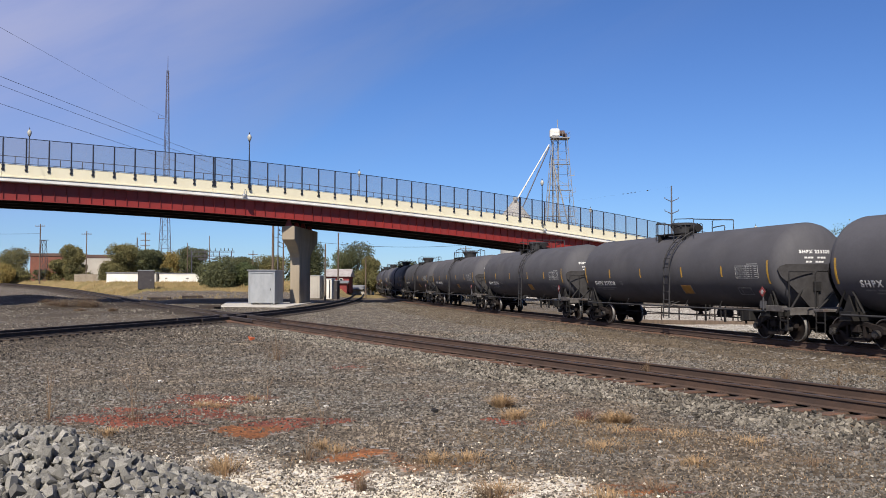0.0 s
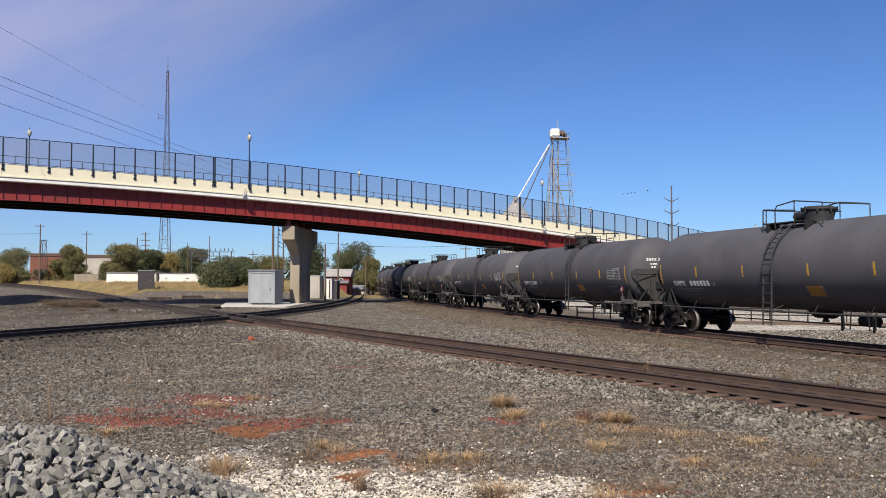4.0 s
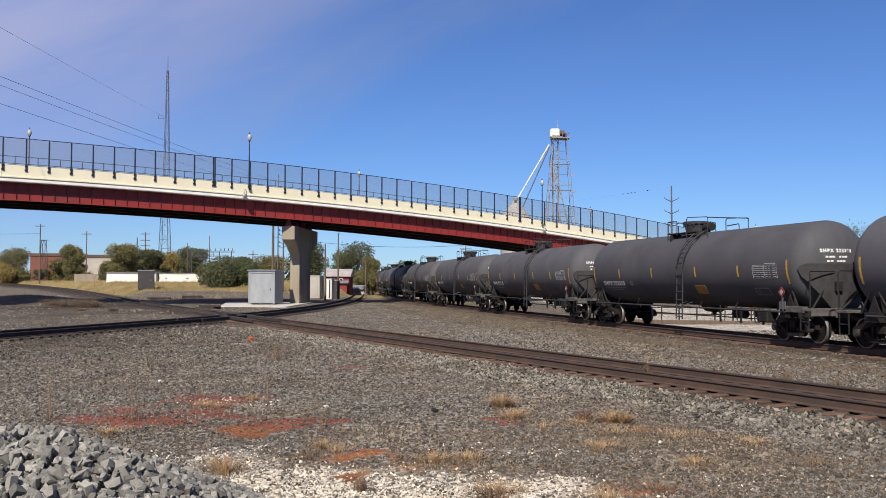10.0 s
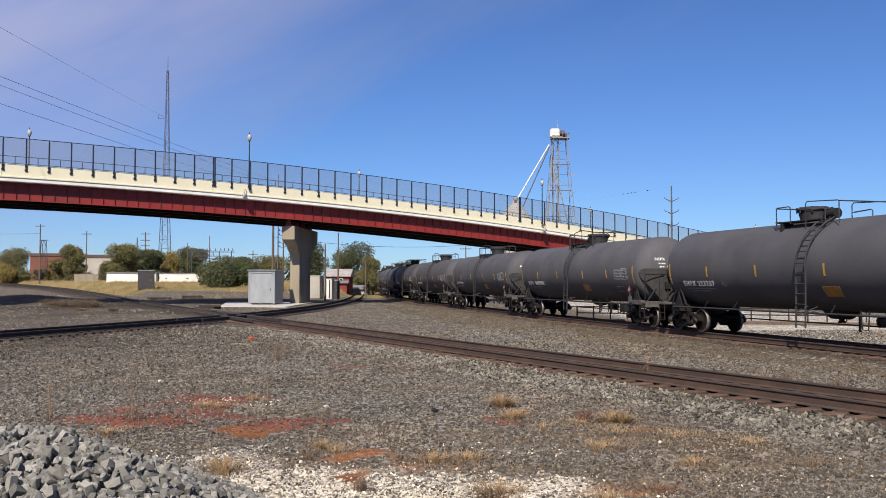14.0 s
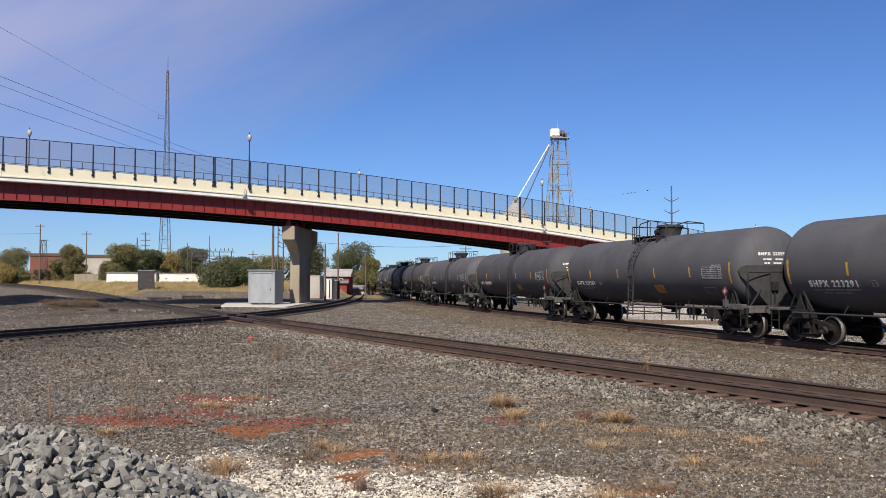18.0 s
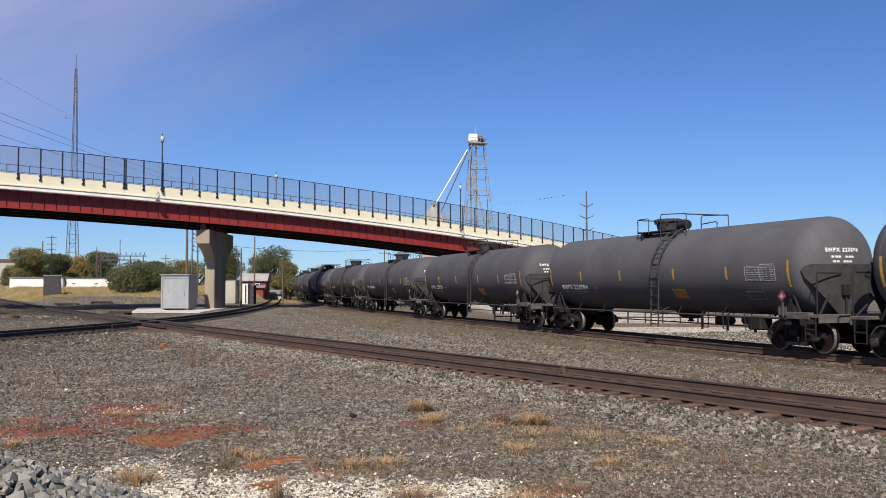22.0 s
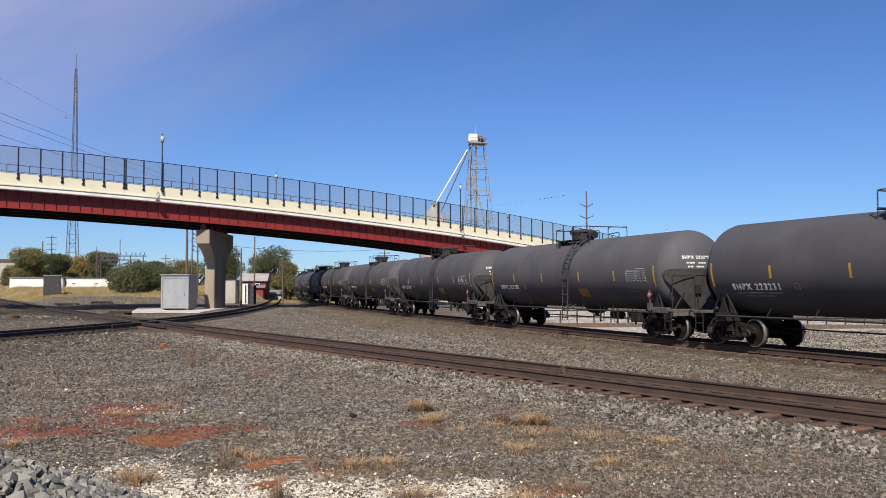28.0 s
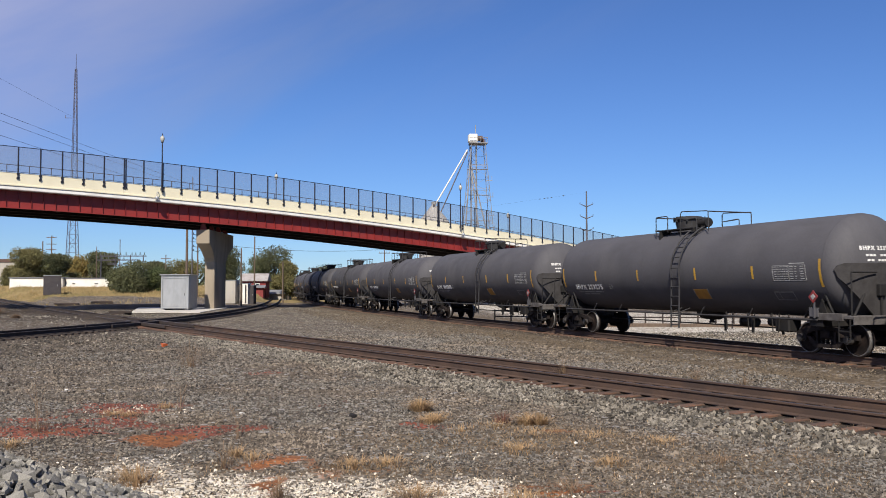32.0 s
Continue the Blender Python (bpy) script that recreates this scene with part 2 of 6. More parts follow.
# ---------------------------------------------------------------- mesh helpers
class Geo:
    """Vertices and faces of one mesh while it is put together."""

    def __init__(self):
        self.v, self.f = [], []

    def add(self, verts, faces, m=None):
        k = len(self.v)
        self.v += [tuple(m @ Vector(p)) for p in verts] if m is not None else [tuple(p) for p in verts]
        self.f += [tuple(i + k for i in fc) for fc in faces]
        return self

    def box(self, x, y, z, sx, sy, sz, bevel=0.0, m=None):
        """A box by its centre and sizes, with chamfered edges."""
        hx, hy, hz = sx / 2, sy / 2, sz / 2
        b = min(bevel, hx * 0.9, hy * 0.9, hz * 0.9)
        if b <= 0:
            vs = [(x + i * hx, y + j * hy, z + k * hz) for i in (-1, 1) for j in (-1, 1) for k in (-1, 1)]
            return self.add(vs, [(0, 1, 3, 2), (4, 6, 7, 5), (0, 4, 5, 1), (2, 3, 7, 6), (0, 2, 6, 4), (1, 5, 7, 3)], m)
        vs, ix = [], {}
        for i in (-1, 1):
            for j in (-1, 1):
                for k in (-1, 1):
                    for a in range(3):
                        p = [hx, hy, hz]
                        for o in range(3):
                            if o != a:
                                p[o] -= b
                        ix[i, j, k, a] = len(vs)
                        vs.append((x + i * p[0], y + j * p[1], z + k * p[2]))
        fs = []
        for a in range(3):
            o1, o2 = (a + 1) % 3, (a + 2) % 3
            for s in (-1, 1):
                quad = []
                for s1, s2 in ((-1, -1), (1, -1), (1, 1), (-1, 1)):
                    c = [0, 0, 0]
                    c[a], c[o1], c[o2] = s, s1, s2
                    quad.append(ix[(*c, a)])
                fs.append(tuple(quad if s > 0 else quad[::-1]))
            for s1 in (-1, 1):
                for s2 in (-1, 1):
                    c, d = [0, 0, 0], [0, 0, 0]
                    c[o1] = d[o1] = s1
                    c[o2] = d[o2] = s2
                    c[a], d[a] = -1, 1
                    q4 = (ix[(*c, o1)], ix[(*d, o1)], ix[(*d, o2)], ix[(*c, o2)])
                    fs.append(q4 if s1 * s2 < 0 else q4[::-1])
        for i in (-1, 1):
            for j in (-1, 1):
                for k in (-1, 1):
                    t3 = (ix[i, j, k, 0], ix[i, j, k, 1], ix[i, j, k, 2])
                    fs.append(t3 if i * j * k > 0 else t3[::-1])
        return self.add(vs, fs, m)

    def cyl(self, p0, p1, r0, r1=None, n=10, m=None):
        r1 = r0 if r1 is None else r1
        p0, p1 = Vector(p0), Vector(p1)
        d = (p1 - p0).normalized()
        a = d.orthogonal().normalized()
        c = d.cross(a)
        vs = []
        for p, r in ((p0, r0), (p1, r1)):
            vs += [p + (a * math.cos(2 * math.pi * i / n) + c * math.sin(2 * math.pi * i / n)) * r for i in range(n)]
        fs = [(i, (i + 1) % n, n + (i + 1) % n, n + i) for i in range(n)] + [tuple(range(n))[::-1], tuple(range(n, 2 * n))]
        return self.add(vs, fs, m)

    def tube(self, pts, r, n=6, m=None):
        """A pipe along a line of points."""
        pts = [Vector(p) for p in pts]
        vs, fs, a = [], [], None
        for i, p in enumerate(pts):
            d = (pts[min(i + 1, len(pts) - 1)] - pts[max(i - 1, 0)]).normalized()
            a = d.orthogonal().normalized() if a is None else (a - d * a.dot(d)).normalized()
            c = d.cross(a)
            vs += [p + (a * math.cos(2 * math.pi * k / n) + c * math.sin(2 * math.pi * k / n)) * r for k in range(n)]
        for i in range(len(pts) - 1):
            fs += [(i * n + k, i * n + (k + 1) % n, (i + 1) * n + (k + 1) % n, (i + 1) * n + k) for k in range(n)]
        fs += [tuple(range(n))[::-1], tuple(range(len(vs) - n, len(vs)))]
        return self.add(vs, fs, m)

    def lathe(self, profile, n=24, m=None, closed=False):
        """A body of revolution round the x axis; profile: (x, r) pairs."""
        vs, fs = [], []
        for x, r in profile:
            vs += [(x, r * math.cos(2 * math.pi * k / n), r * math.sin(2 * math.pi * k / n)) for k in range(n)]
        for i in range(len(profile) - 1):
            fs += [(i * n + k, (i + 1) * n + k, (i + 1) * n + (k + 1) % n, i * n + (k + 1) % n) for k in range(n)]
        if closed:
            last = (len(profile) - 1) * n
            fs += [(last + k, k, (k + 1) % n, last + (k + 1) % n) for k in range(n)]
        else:
            fs += [tuple(range(n)), tuple(range(len(vs) - n, len(vs)))[::-1]]
        return self.add(vs, fs, m)

    def prism(self, outline, y0, y1, m=None):
        """An outline in x and z, drawn out from y0 to y1."""
        k = len(outline)
        vs = [(x, y0, z) for x, z in outline] + [(x, y1, z) for x, z in outline]
        fs = [tuple(range(k)), tuple(range(k, 2 * k))[::-1]] + [(i, i + k, (i + 1) % k + k, (i + 1) % k) for i in range(k)]
        return self.add(vs, fs, m)

    def mesh(self, name, mat, smooth=None):
        me = bpy.data.meshes.new(name)
        me.from_pydata(self.v, [], self.f)
        if len(self.f) < 6000:
            bm = bmesh.new()
            bm.from_mesh(me)
            bmesh.ops.recalc_face_normals(bm, faces=bm.faces)
            bm.to_mesh(me)
            bm.free()
        me.materials.append(mat)
        if smooth:
            me.shade_smooth()
            me.set_sharp_from_angle(angle=radians(smooth))
        return me


def part(name, geo, mat, parent, label="", smooth=None, m=None):
    """Links a mesh as one object under a thing or a part."""
    ob = new(name, geo if isinstance(geo, bpy.types.Mesh) else geo.mesh(name, mat, smooth))
    ob.parent = parent
    if m is not None:
        ob.matrix_basis = m
    return tagged(ob, label)


def thing(name, m, label, category, group="", kind=""):
    ob = new(name)
    ob.empty_display_size = 0.2
    ob.matrix_basis = m
    return tagged(ob, label, category, group, kind)


def solo(name, geo, mat, m, label, category, group="", kind="", smooth=None):
    ob = new(name, geo.mesh(name, mat, smooth))
    ob.matrix_basis = m
    return tagged(ob, label, category, group, kind)

# ---------------------------------------------------------------- plan of the tracks
ARC_AT, ARC_TURN, ARC_R = (12.315, 31.415), radians(74.519), 698.4


def train_line(s):
    """A point of the train's track and its heading; s grows the way the train goes."""
    th = ARC_TURN - s / ARC_R
    return (ARC_AT[0] - ARC_R * (math.sin(th) - math.sin(ARC_TURN)), ARC_AT[1] - ARC_R * (math.cos(th) - math.cos(ARC_TURN)), th)


def smooth_line(pts, step=1.5):
    """A soft line through points of the plan."""
    p = [Vector((*q2, 0)) for q2 in pts]
    p = [p[0] * 2 - p[1]] + p + [p[-1] * 2 - p[-2]]
    outp = []
    for i in range(1, len(p) - 2):
        n = max(2, int((p[i + 1] - p[i]).length / step))
        for k in range(n):
            t = k / n
            outp.append(0.5 * (2 * p[i] + (p[i + 1] - p[i - 1]) * t + (2 * p[i - 1] - 5 * p[i] + 4 * p[i + 1] - p[i + 2]) * t * t
                               + (3 * p[i] - p[i - 1] - 3 * p[i + 1] + p[i + 2]) * t ** 3))
    outp.append(p[-2])
    return [(v.x, v.y) for v in outp]


LINE_A = [train_line(s)[:2] for s in np.arange(-420, 70, 3.0)][::-1]
B_WAY = [(15.65 - 0.5315 * y, y) for y in (-60, -20, 5, 15, 25, 35, 45, 52, 60, 70, 80, 90, 100, 112)] + [(-51.8, 127), (-67.0, 150), (-83.2, 165), (-112, 185), (-172, 215)]
LINE_B = B_WAY[:12] + smooth_line(B_WAY[11:], 3.0)[1:]


def rise(y):
    """The straight track climbs gently beyond the crossing."""
    return np.interp(y, (60, 90, 127, 150, 165, 185, 215), (0, 0.15, 0.65, 1.14, 1.80, 2.0, 2.0))


def beyond_line(X, Y):
    """0 on the near side of the straight track, 1 on its far side."""
    return np.clip((X - np.interp(Y, [q3[1] for q3 in LINE_B], [q3[0] for q3 in LINE_B]) - 3) / 3, 0, 1)


_side = [train_line(s) for s in (-135, -170, -210, -260, -330)]
LINE_C = smooth_line([(-36, -40), (-26.8, 0), (-17.35, 35), (-12.65, 53), (-10.75, 70), (-10.45, 90), (-11.6, 115)]
                     + [(x - 4.4 * math.sin(th), y - 4.4 * math.cos(th)) for x, y, th in _side], 2.0)
LINE_D = [(x + 13.0 * math.sin(th), y + 13.0 * math.cos(th)) for x, y, th in [train_line(s) for s in np.arange(-120, 70, 6.0)]][::-1]


def nearest(line, x, y):
    best = 1e9
    for (ax, ay), (bx, by) in zip(line, line[1:]):
        dx, dy = bx - ax, by - ay
        t = max(0.0, min(1.0, ((x - ax) * dx + (y - ay) * dy) / (dx * dx + dy * dy)))
        best = min(best, (ax + dx * t - x) ** 2 + (ay + dy * t - y) ** 2)
    return math.sqrt(best)


# ---------------------------------------------------------------- ground
def axis(dense0, dense1, step, mid0, mid1, mid_step, far0, far1):
    a = list(np.arange(dense0, dense1, step))
    lo, hi = [], []
    v = dense0
    while v > mid0:
        v -= mid_step
        lo.append(v)
    g = mid_step
    while v > far0:
        g *= 1.3
        v -= g
        lo.append(v)
    v = a[-1]
    while v < mid1:
        v += mid_step
        hi.append(v)
    g = mid_step
    while v < far1:
        g *= 1.3
        v += g
        hi.append(v)
    return np.array(lo[::-1] + a + hi)


GX = axis(-12, 14, 0.16, -105, 40, 1.0, -3500, 3500)
GY = axis(7, 30, 0.16, -6, 215, 1.0, -3500, 3500)


def line_distance(X, Y, line):
    d = np.full(X.shape, 1e9)
    for (ax, ay), (bx, by) in zip(line, line[1:]):
        dx, dy = bx - ax, by - ay
        t = np.clip(((X - ax) * dx + (Y - ay) * dy) / (dx * dx + dy * dy), 0, 1)
        d = np.minimum(d, (ax + dx * t - X) ** 2 + (ay + dy * t - Y) ** 2)
    return np.sqrt(d)


def wavy(X, Y, scale, seed):
    """Smooth value noise in -1..1 for arrays of places."""
    rng = np.random.RandomState(seed)
    grid = rng.rand(256, 256) * 2 - 1
    u, v = X / scale + 1000.3, Y / scale + 1000.7
    iu, iv = np.floor(u).astype(int), np.floor(v).astype(int)
    fu, fv = u - iu, v - iv
    fu, fv = fu * fu * (3 - 2 * fu), fv * fv * (3 - 2 * fv)
    g = lambda a, b: grid[a % 256, b % 256]
    return (g(iu, iv) * (1 - fu) + g(iu + 1, iv) * fu) * (1 - fv) + (g(iu, iv + 1) * (1 - fu) + g(iu + 1, iv + 1) * fu) * fv


def ground_height(X, Y):
    X, Y = np.asarray(X, float), np.asarray(Y, float)
    h = -0.33 + 0.05 * wavy(X, Y, 5.0, 1) + 0.025 * wavy(X, Y, 1.3, 2) + 0.012 * wavy(X, Y, 0.45, 3)
    up = rise(Y)
    far_side = beyond_line(X, Y)
    # the field beyond the crossing lies a little higher
    field = np.interp(Y, (80, 90, 116, 126, 150, 185), (0, 0.30, 0.34, 0.92, 2.35, 2.4)) * np.clip((line_distance(X, Y, LINE_B) - 3.5) / 4.5, 0, 1)
    h = h + (field * far_side + up * (1 - far_side)) * np.clip((-13.5 - X) / 8, 0, 1)
    for line in (LINE_A, LINE_B, LINE_C):
        d = line_distance(X, Y, line)
        k = np.clip((2.6 - d) / 1.3, 0, 1)
        k = k * k * (3 - 2 * k)
        bed = -0.24 if line is LINE_A else -0.238 if line is LINE_B else -0.28
        h = h * (1 - k) + (bed + (up if line is LINE_B else 0) + 0.008 * wavy(X, Y, 0.45, 3)) * k
    # low bank between the two tracks beyond the crossing
    h += 0.30 * np.exp(-(((X + 20) / 5) ** 2 + ((Y - 62) / 7) ** 2)) + 0.38 * np.exp(-(((X + 6.5) / 2.0) ** 2 + ((Y - 82) / 8) ** 2))
    # heaped spoil beside the climbing track
    h += 0.75 * np.exp(-(((X + 44) / 5) ** 2 + ((Y - 93) / 6) ** 2)) + 0.45 * np.exp(-(((X + 35.5) / 3.2) ** 2 + ((Y - 84) / 4) ** 2))
    pad = np.clip((X + 26.5) / 2, 0, 1) * np.clip((Y - 76) / 2, 0, 1) * np.clip((101 - Y) / 3, 0, 1) * np.clip((-11.5 - X) / 1, 0, 1)
    return h * (1 - pad) - 0.27 * pad


def height_at(x, y):
    return float(ground_height(np.array([x]), np.array([y]))[0])


gx, gy = np.meshgrid(GX, GY)
gz = ground_height(gx, gy)
nx, ny = len(GX), len(GY)
quads = [(j * nx + i, j * nx + i + 1, (j + 1) * nx + i + 1, (j + 1) * nx + i) for j in range(ny - 1) for i in range(nx - 1)]
me = bpy.data.meshes.new("ground")
me.from_pydata(np.stack([gx.ravel(), gy.ravel(), gz.ravel()], 1).tolist(), [], quads)
me.shade_smooth()


def spots(X, Y, places, seed):
    """Soft-edged uneven patches: (x, y, half width, half depth, weight)."""
    wx, wy = X + 0.35 * wavy(X, Y, 0.8, seed) + 0.25 * wavy(X, Y, 0.3, seed + 1), Y + 0.45 * wavy(X, Y, 0.8, seed + 2) + 0.3 * wavy(X, Y, 0.3, seed + 3)
    tot = np.zeros(X.shape)
    for x, y, a, b, w in places:
        tot = np.maximum(tot, w * np.clip(1.45 - np.sqrt(((wx - x) / a) ** 2 + ((wy - y) / b) ** 2), 0, 1))
    return tot


RED = [(-5.2, 14.5, 1.3, 0.6, 1), (-4.4, 16.8, 1.1, 1.0, 0.9), (-3.9, 15.3, 0.9, 0.6, 0.85), (-2.8, 14.0, 0.6, 0.8, 1), (-2.2, 14.8, 0.6, 0.5, 0.95), (-5.6, 15.6, 0.7, 0.5, 0.8), (0.85, 14.7, 0.55, 0.35, 0.95), 
       (-7.5, 35.0, 0.3, 0.4, 0.9), (-2.5, 24.1, 0.45, 0.7, 0.7), (2.2, 9.7, 0.5, 0.2, 0.7), (-0.5, 17.5, 0.3, 0.3, 0.6)]
RUSTY = [(-1.05, 11.8, 0.5, 0.5, 1), (-1.3, 10.6, 0.3, 0.32, 0.95), (-0.2, 11.5, 0.6, 0.35, 0.6), (0.4, 9.45, 0.35, 0.2, 0.8), (2.3, 9.65, 0.55, 0.3, 0.85), (-2.85, 13.75, 0.5, 0.7, 0.95), (-4.6, 14.4, 0.6, 0.25, 0.6), (3.0, 13.6, 0.5, 0.3, 0.6), (-6.1, 14.4, .6, .3, .5)]
CHALK = [(-1.3, 9.9, 2.1, 1.1, 0.96), (0.5, 9.6, 1.5, 0.9, 0.92), (-2.7, 11.3, 1.0, 0.8, 0.62), (-4.3, 17.0, 0.8, 0.8, 0.35), (1.6, 12.2, 2.0, .5, .07), (3.5, 10.4, 2.2, .6, .06)]
STRAW = [(1.2, 13.0, 1.3, 1.0, 0.8), (2.9, 12.9, 1.8, 1.3, 0.95), (0.5, 11.0, 2.0, 0.6, 0.7), (4.5, 11.0, 2.5, 1.0, .7), (-2.5, 11.4, 1.5, 0.7, .5), (2.5, 10, 2.5, 1.0, .5), (-33, 78, 5, 6, .9), (-27, 66, 3, 4, .6), (6.5, 13.2, 1.5, .8, .5), (5.5, 9.8, 2, .6, .6)]
brown = np.exp(-((line_distance(gx, gy, LINE_A) - 3.9) / 2.2) ** 2) * (0.75 + 0.4 * wavy(gx, gy, 3.0, 31)) + 0.12
straw = np.maximum(spots(gx, gy, STRAW, 11), np.clip(brown, 0, 0.9))
far_right = np.clip((line_distance(gx, gy, LINE_D) < 10) * 1.0, 0, 1) * np.clip((gx - 8) / 5, 0, 1) * 0.62 * (line_distance(gx, gy, LINE_A) > 2.8)
chalk = np.maximum(spots(gx, gy, CHALK, 21), far_right)
# dry grass: beyond the crossing, behind the cabinet
ed = gy - 126.5 + 2.5 * wavy(gx, gy, 20, 41) + 1.5 * wavy(gx, gy, 4, 42)
grass = beyond_line(gx, gy) * np.clip(ed / 6, 0, 1) * np.clip((1.0 - (gx + 6) / 14), 0, 1)
att = me.color_attributes.new("soil", "FLOAT_COLOR", "POINT")
att.data.foreach_set("color", np.stack([spots(gx, gy, RED, 51).ravel(), chalk.ravel(), straw.ravel(), grass.ravel()], 1).astype(np.float32).ravel())


cinders = np.zeros(gx.shape)
far_b = [q3 for q3 in LINE_B if q3[1] > 54]
cinders = np.maximum(cinders, 0.95 * np.clip((3.4 - line_distance(gx, gy, far_b)) / 0.8, 0, 1))
for line, gain in ((LINE_A, 0.8), (LINE_B, 1.0), (LINE_C, 1.0)):
    cinders = np.maximum(cinders, gain * np.clip(((2.1 if line is LINE_A else 1.55) - line_distance(gx, gy, line)) / 0.35, 0, 1))
yard = np.clip((-13 - gx) / 6, 0, 1) * np.clip((gy - 38) / 10, 0, 1) * np.clip((112 - gy) / 6, 0, 1) * (0.62 + 0.35 * wavy(gx, gy, 6.0, 61))
cinders = np.maximum(cinders, np.maximum(yard, 0.80 * np.exp(-(line_distance(gx, gy, LINE_C) / 5.5) ** 2) * np.clip((40 - gx * 2 - gy) / 10, 0, 1) * (gy > 18)))
att = me.color_attributes.new("dirt", "FLOAT_COLOR", "POINT")
att.data.foreach_set("color", np.stack([spots(gx, gy, RUSTY, 71).ravel(), cinders.ravel(), 0 * cinders.ravel(), 0 * cinders.ravel()], 1).astype(np.float32).ravel())


def ground_material():
    m = bpy.data.materials.new("gravel_ground")
    m.use_nodes = True
    n, l = m.node_tree.nodes, m.node_tree.links
    b = n["Principled BSDF"]
    b.inputs["Roughness"].default_value, b.inputs["Specular IOR Level"].default_value = 0.95, 0.2
    co = n.new("ShaderNodeTexCoord")
    at = n.new("ShaderNodeAttribute")
    at.attribute_name = "soil"
    sep = n.new("ShaderNodeSeparateColor")
    l.new(at.outputs["Color"], sep.inputs[0])
    at2 = n.new("ShaderNodeAttribute")
    at2.attribute_name = "dirt"
    sep2 = n.new("ShaderNodeSeparateColor")
    l.new(at2.outputs["Color"], sep2.inputs[0])

    def nz(s, d=4, r=0.6):
        t = n.new("ShaderNodeTexNoise")
        t.inputs["Scale"].default_value, t.inputs["Detail"].default_value, t.inputs["Roughness"].default_value = s, d, r
        l.new(co.outputs["Object"], t.inputs["Vector"])
        return t.outputs[0]

    def rng(s, a, c, lo=0.0, hi=1.0):
        r = n.new("ShaderNodeMapRange")
        r.inputs[1].default_value, r.inputs[2].default_value, r.inputs[3].default_value, r.inputs[4].default_value = a, c, lo, hi
        l.new(s, r.inputs[0])
        return r.outputs[0]

    def mth(op, a, c):
        x = n.new("ShaderNodeMath")
        x.operation = op
        for sock, val in ((x.inputs[0], a), (x.inputs[1], c)):
            if isinstance(val, (int, float)):
                sock.default_value = val
            else:
                l.new(val, sock)
        return x.outputs[0]

    def mx(f, a, c):
        x = n.new("ShaderNodeMix")
        x.data_type = "RGBA"
        for sock, val in ((x.inputs[0], f), (x.inputs[6], a), (x.inputs[7], c)):
            if isinstance(val, tuple):
                sock.default_value = (*val, 1)
            else:
                l.new(val, sock)
        return x.outputs[2]

    vo = n.new("ShaderNodeTexVoronoi")
    vo.inputs["Scale"].default_value = 17
    l.new(co.outputs["Object"], vo.inputs["Vector"])
    vo2 = n.new("ShaderNodeTexVoronoi")
    vo2.inputs["Scale"].default_value = 9
    l.new(co.outputs["Object"], vo2.inputs["Vector"])
    cell = n.new("ShaderNodeSeparateColor")
    l.new(vo.outputs["Color"], cell.inputs[0])
    cell2 = n.new("ShaderNodeSeparateColor")
    l.new(vo2.outputs["Color"], cell2.inputs[0])
    base = mx(rng(nz(0.35, 5), 0.38, 0.62), (0.105, 0.084, 0.064), (0.138, 0.104, 0.071))
    base = mx(rng(cell.outputs[0], 0.35, 1.0, 0.0, 0.75), base, (0.33, 0.27, 0.198))
    base = mx(rng(cell.outputs[1], 0.55, 1.0, 0.0, 0.8), base, (0.022, 0.018, 0.015))
    base = mx(rng(cell2.outputs[2], 0.86, 0.9, 0.0, 0.7), base, (0.44, 0.42, 0.39))
    edge = nz(6, 4)
    grain = nz(22, 3)

    def mask(sock, gain, hard=0.16):
        s = mth("ADD", mth("MULTIPLY", sock, gain), mth("MULTIPLY", mth("ADD", edge, grain), 0.5))
        return rng(s, 1.0 - hard, 1.0 + hard)

    strawc = mx(cell.outputs[2], (0.110, 0.080, 0.049), (0.225, 0.168, 0.104))
    chalkc = mx(rng(cell.outputs[0], 0.15, 0.5), (0.24, 0.195, 0.14), (0.86, 0.79, 0.67))
    redc = mx(cell.outputs[1], (0.16, 0.056, 0.042), (0.33, 0.108, 0.064))
    grassc = mx(rng(nz(0.25, 5), 0.4, 0.6), (0.35, 0.255, 0.115), (0.25, 0.19, 0.08))
    col = mx(mask(sep.outputs[2], 0.75, 0.3), base, strawc)
    col = mx(mask(sep2.outputs[1], 0.95, 0.35), col, mx(cell.outputs[1], (0.030, 0.024, 0.019), (0.105, 0.078, 0.056)))
    col = mx(mask(sep.outputs[1], 0.9), col, chalkc)
    col = mx(mask(sep.outputs[0], 0.93, 0.1), col, redc)
    col = mx(mask(sep2.outputs[0], 0.85, 0.16), col, mx(cell.outputs[2], (0.19, 0.078, 0.034), (0.40, 0.155, 0.06)))
    col = mx(mask(at.outputs["Alpha"], 1.3), col, grassc)
    hv = n.new("ShaderNodeHueSaturation")
    l.new(col, hv.inputs["Color"])
    l.new(mth("MULTIPLY", rng(nz(1.1, 7, 0.75), 0.3, 0.7, 0.60 * REFLECT, 1.30 * REFLECT), rng(nz(0.16, 3), 0.35, 0.65, 0.88, 1.1)), hv.inputs["Value"])
    l.new(hv.outputs[0], b.inputs["Base Color"])
    bp = n.new("ShaderNodeBump")
    bp.inputs["Strength"].default_value, bp.inputs["Distance"].default_value = 0.9, 0.03
    l.new(mth("ADD", mth("MULTIPLY", vo.outputs["Distance"], -1.0), mth("MULTIPLY", grain, 0.8)), bp.inputs["Height"])
    l.new(bp.outputs[0], b.inputs["Normal"])
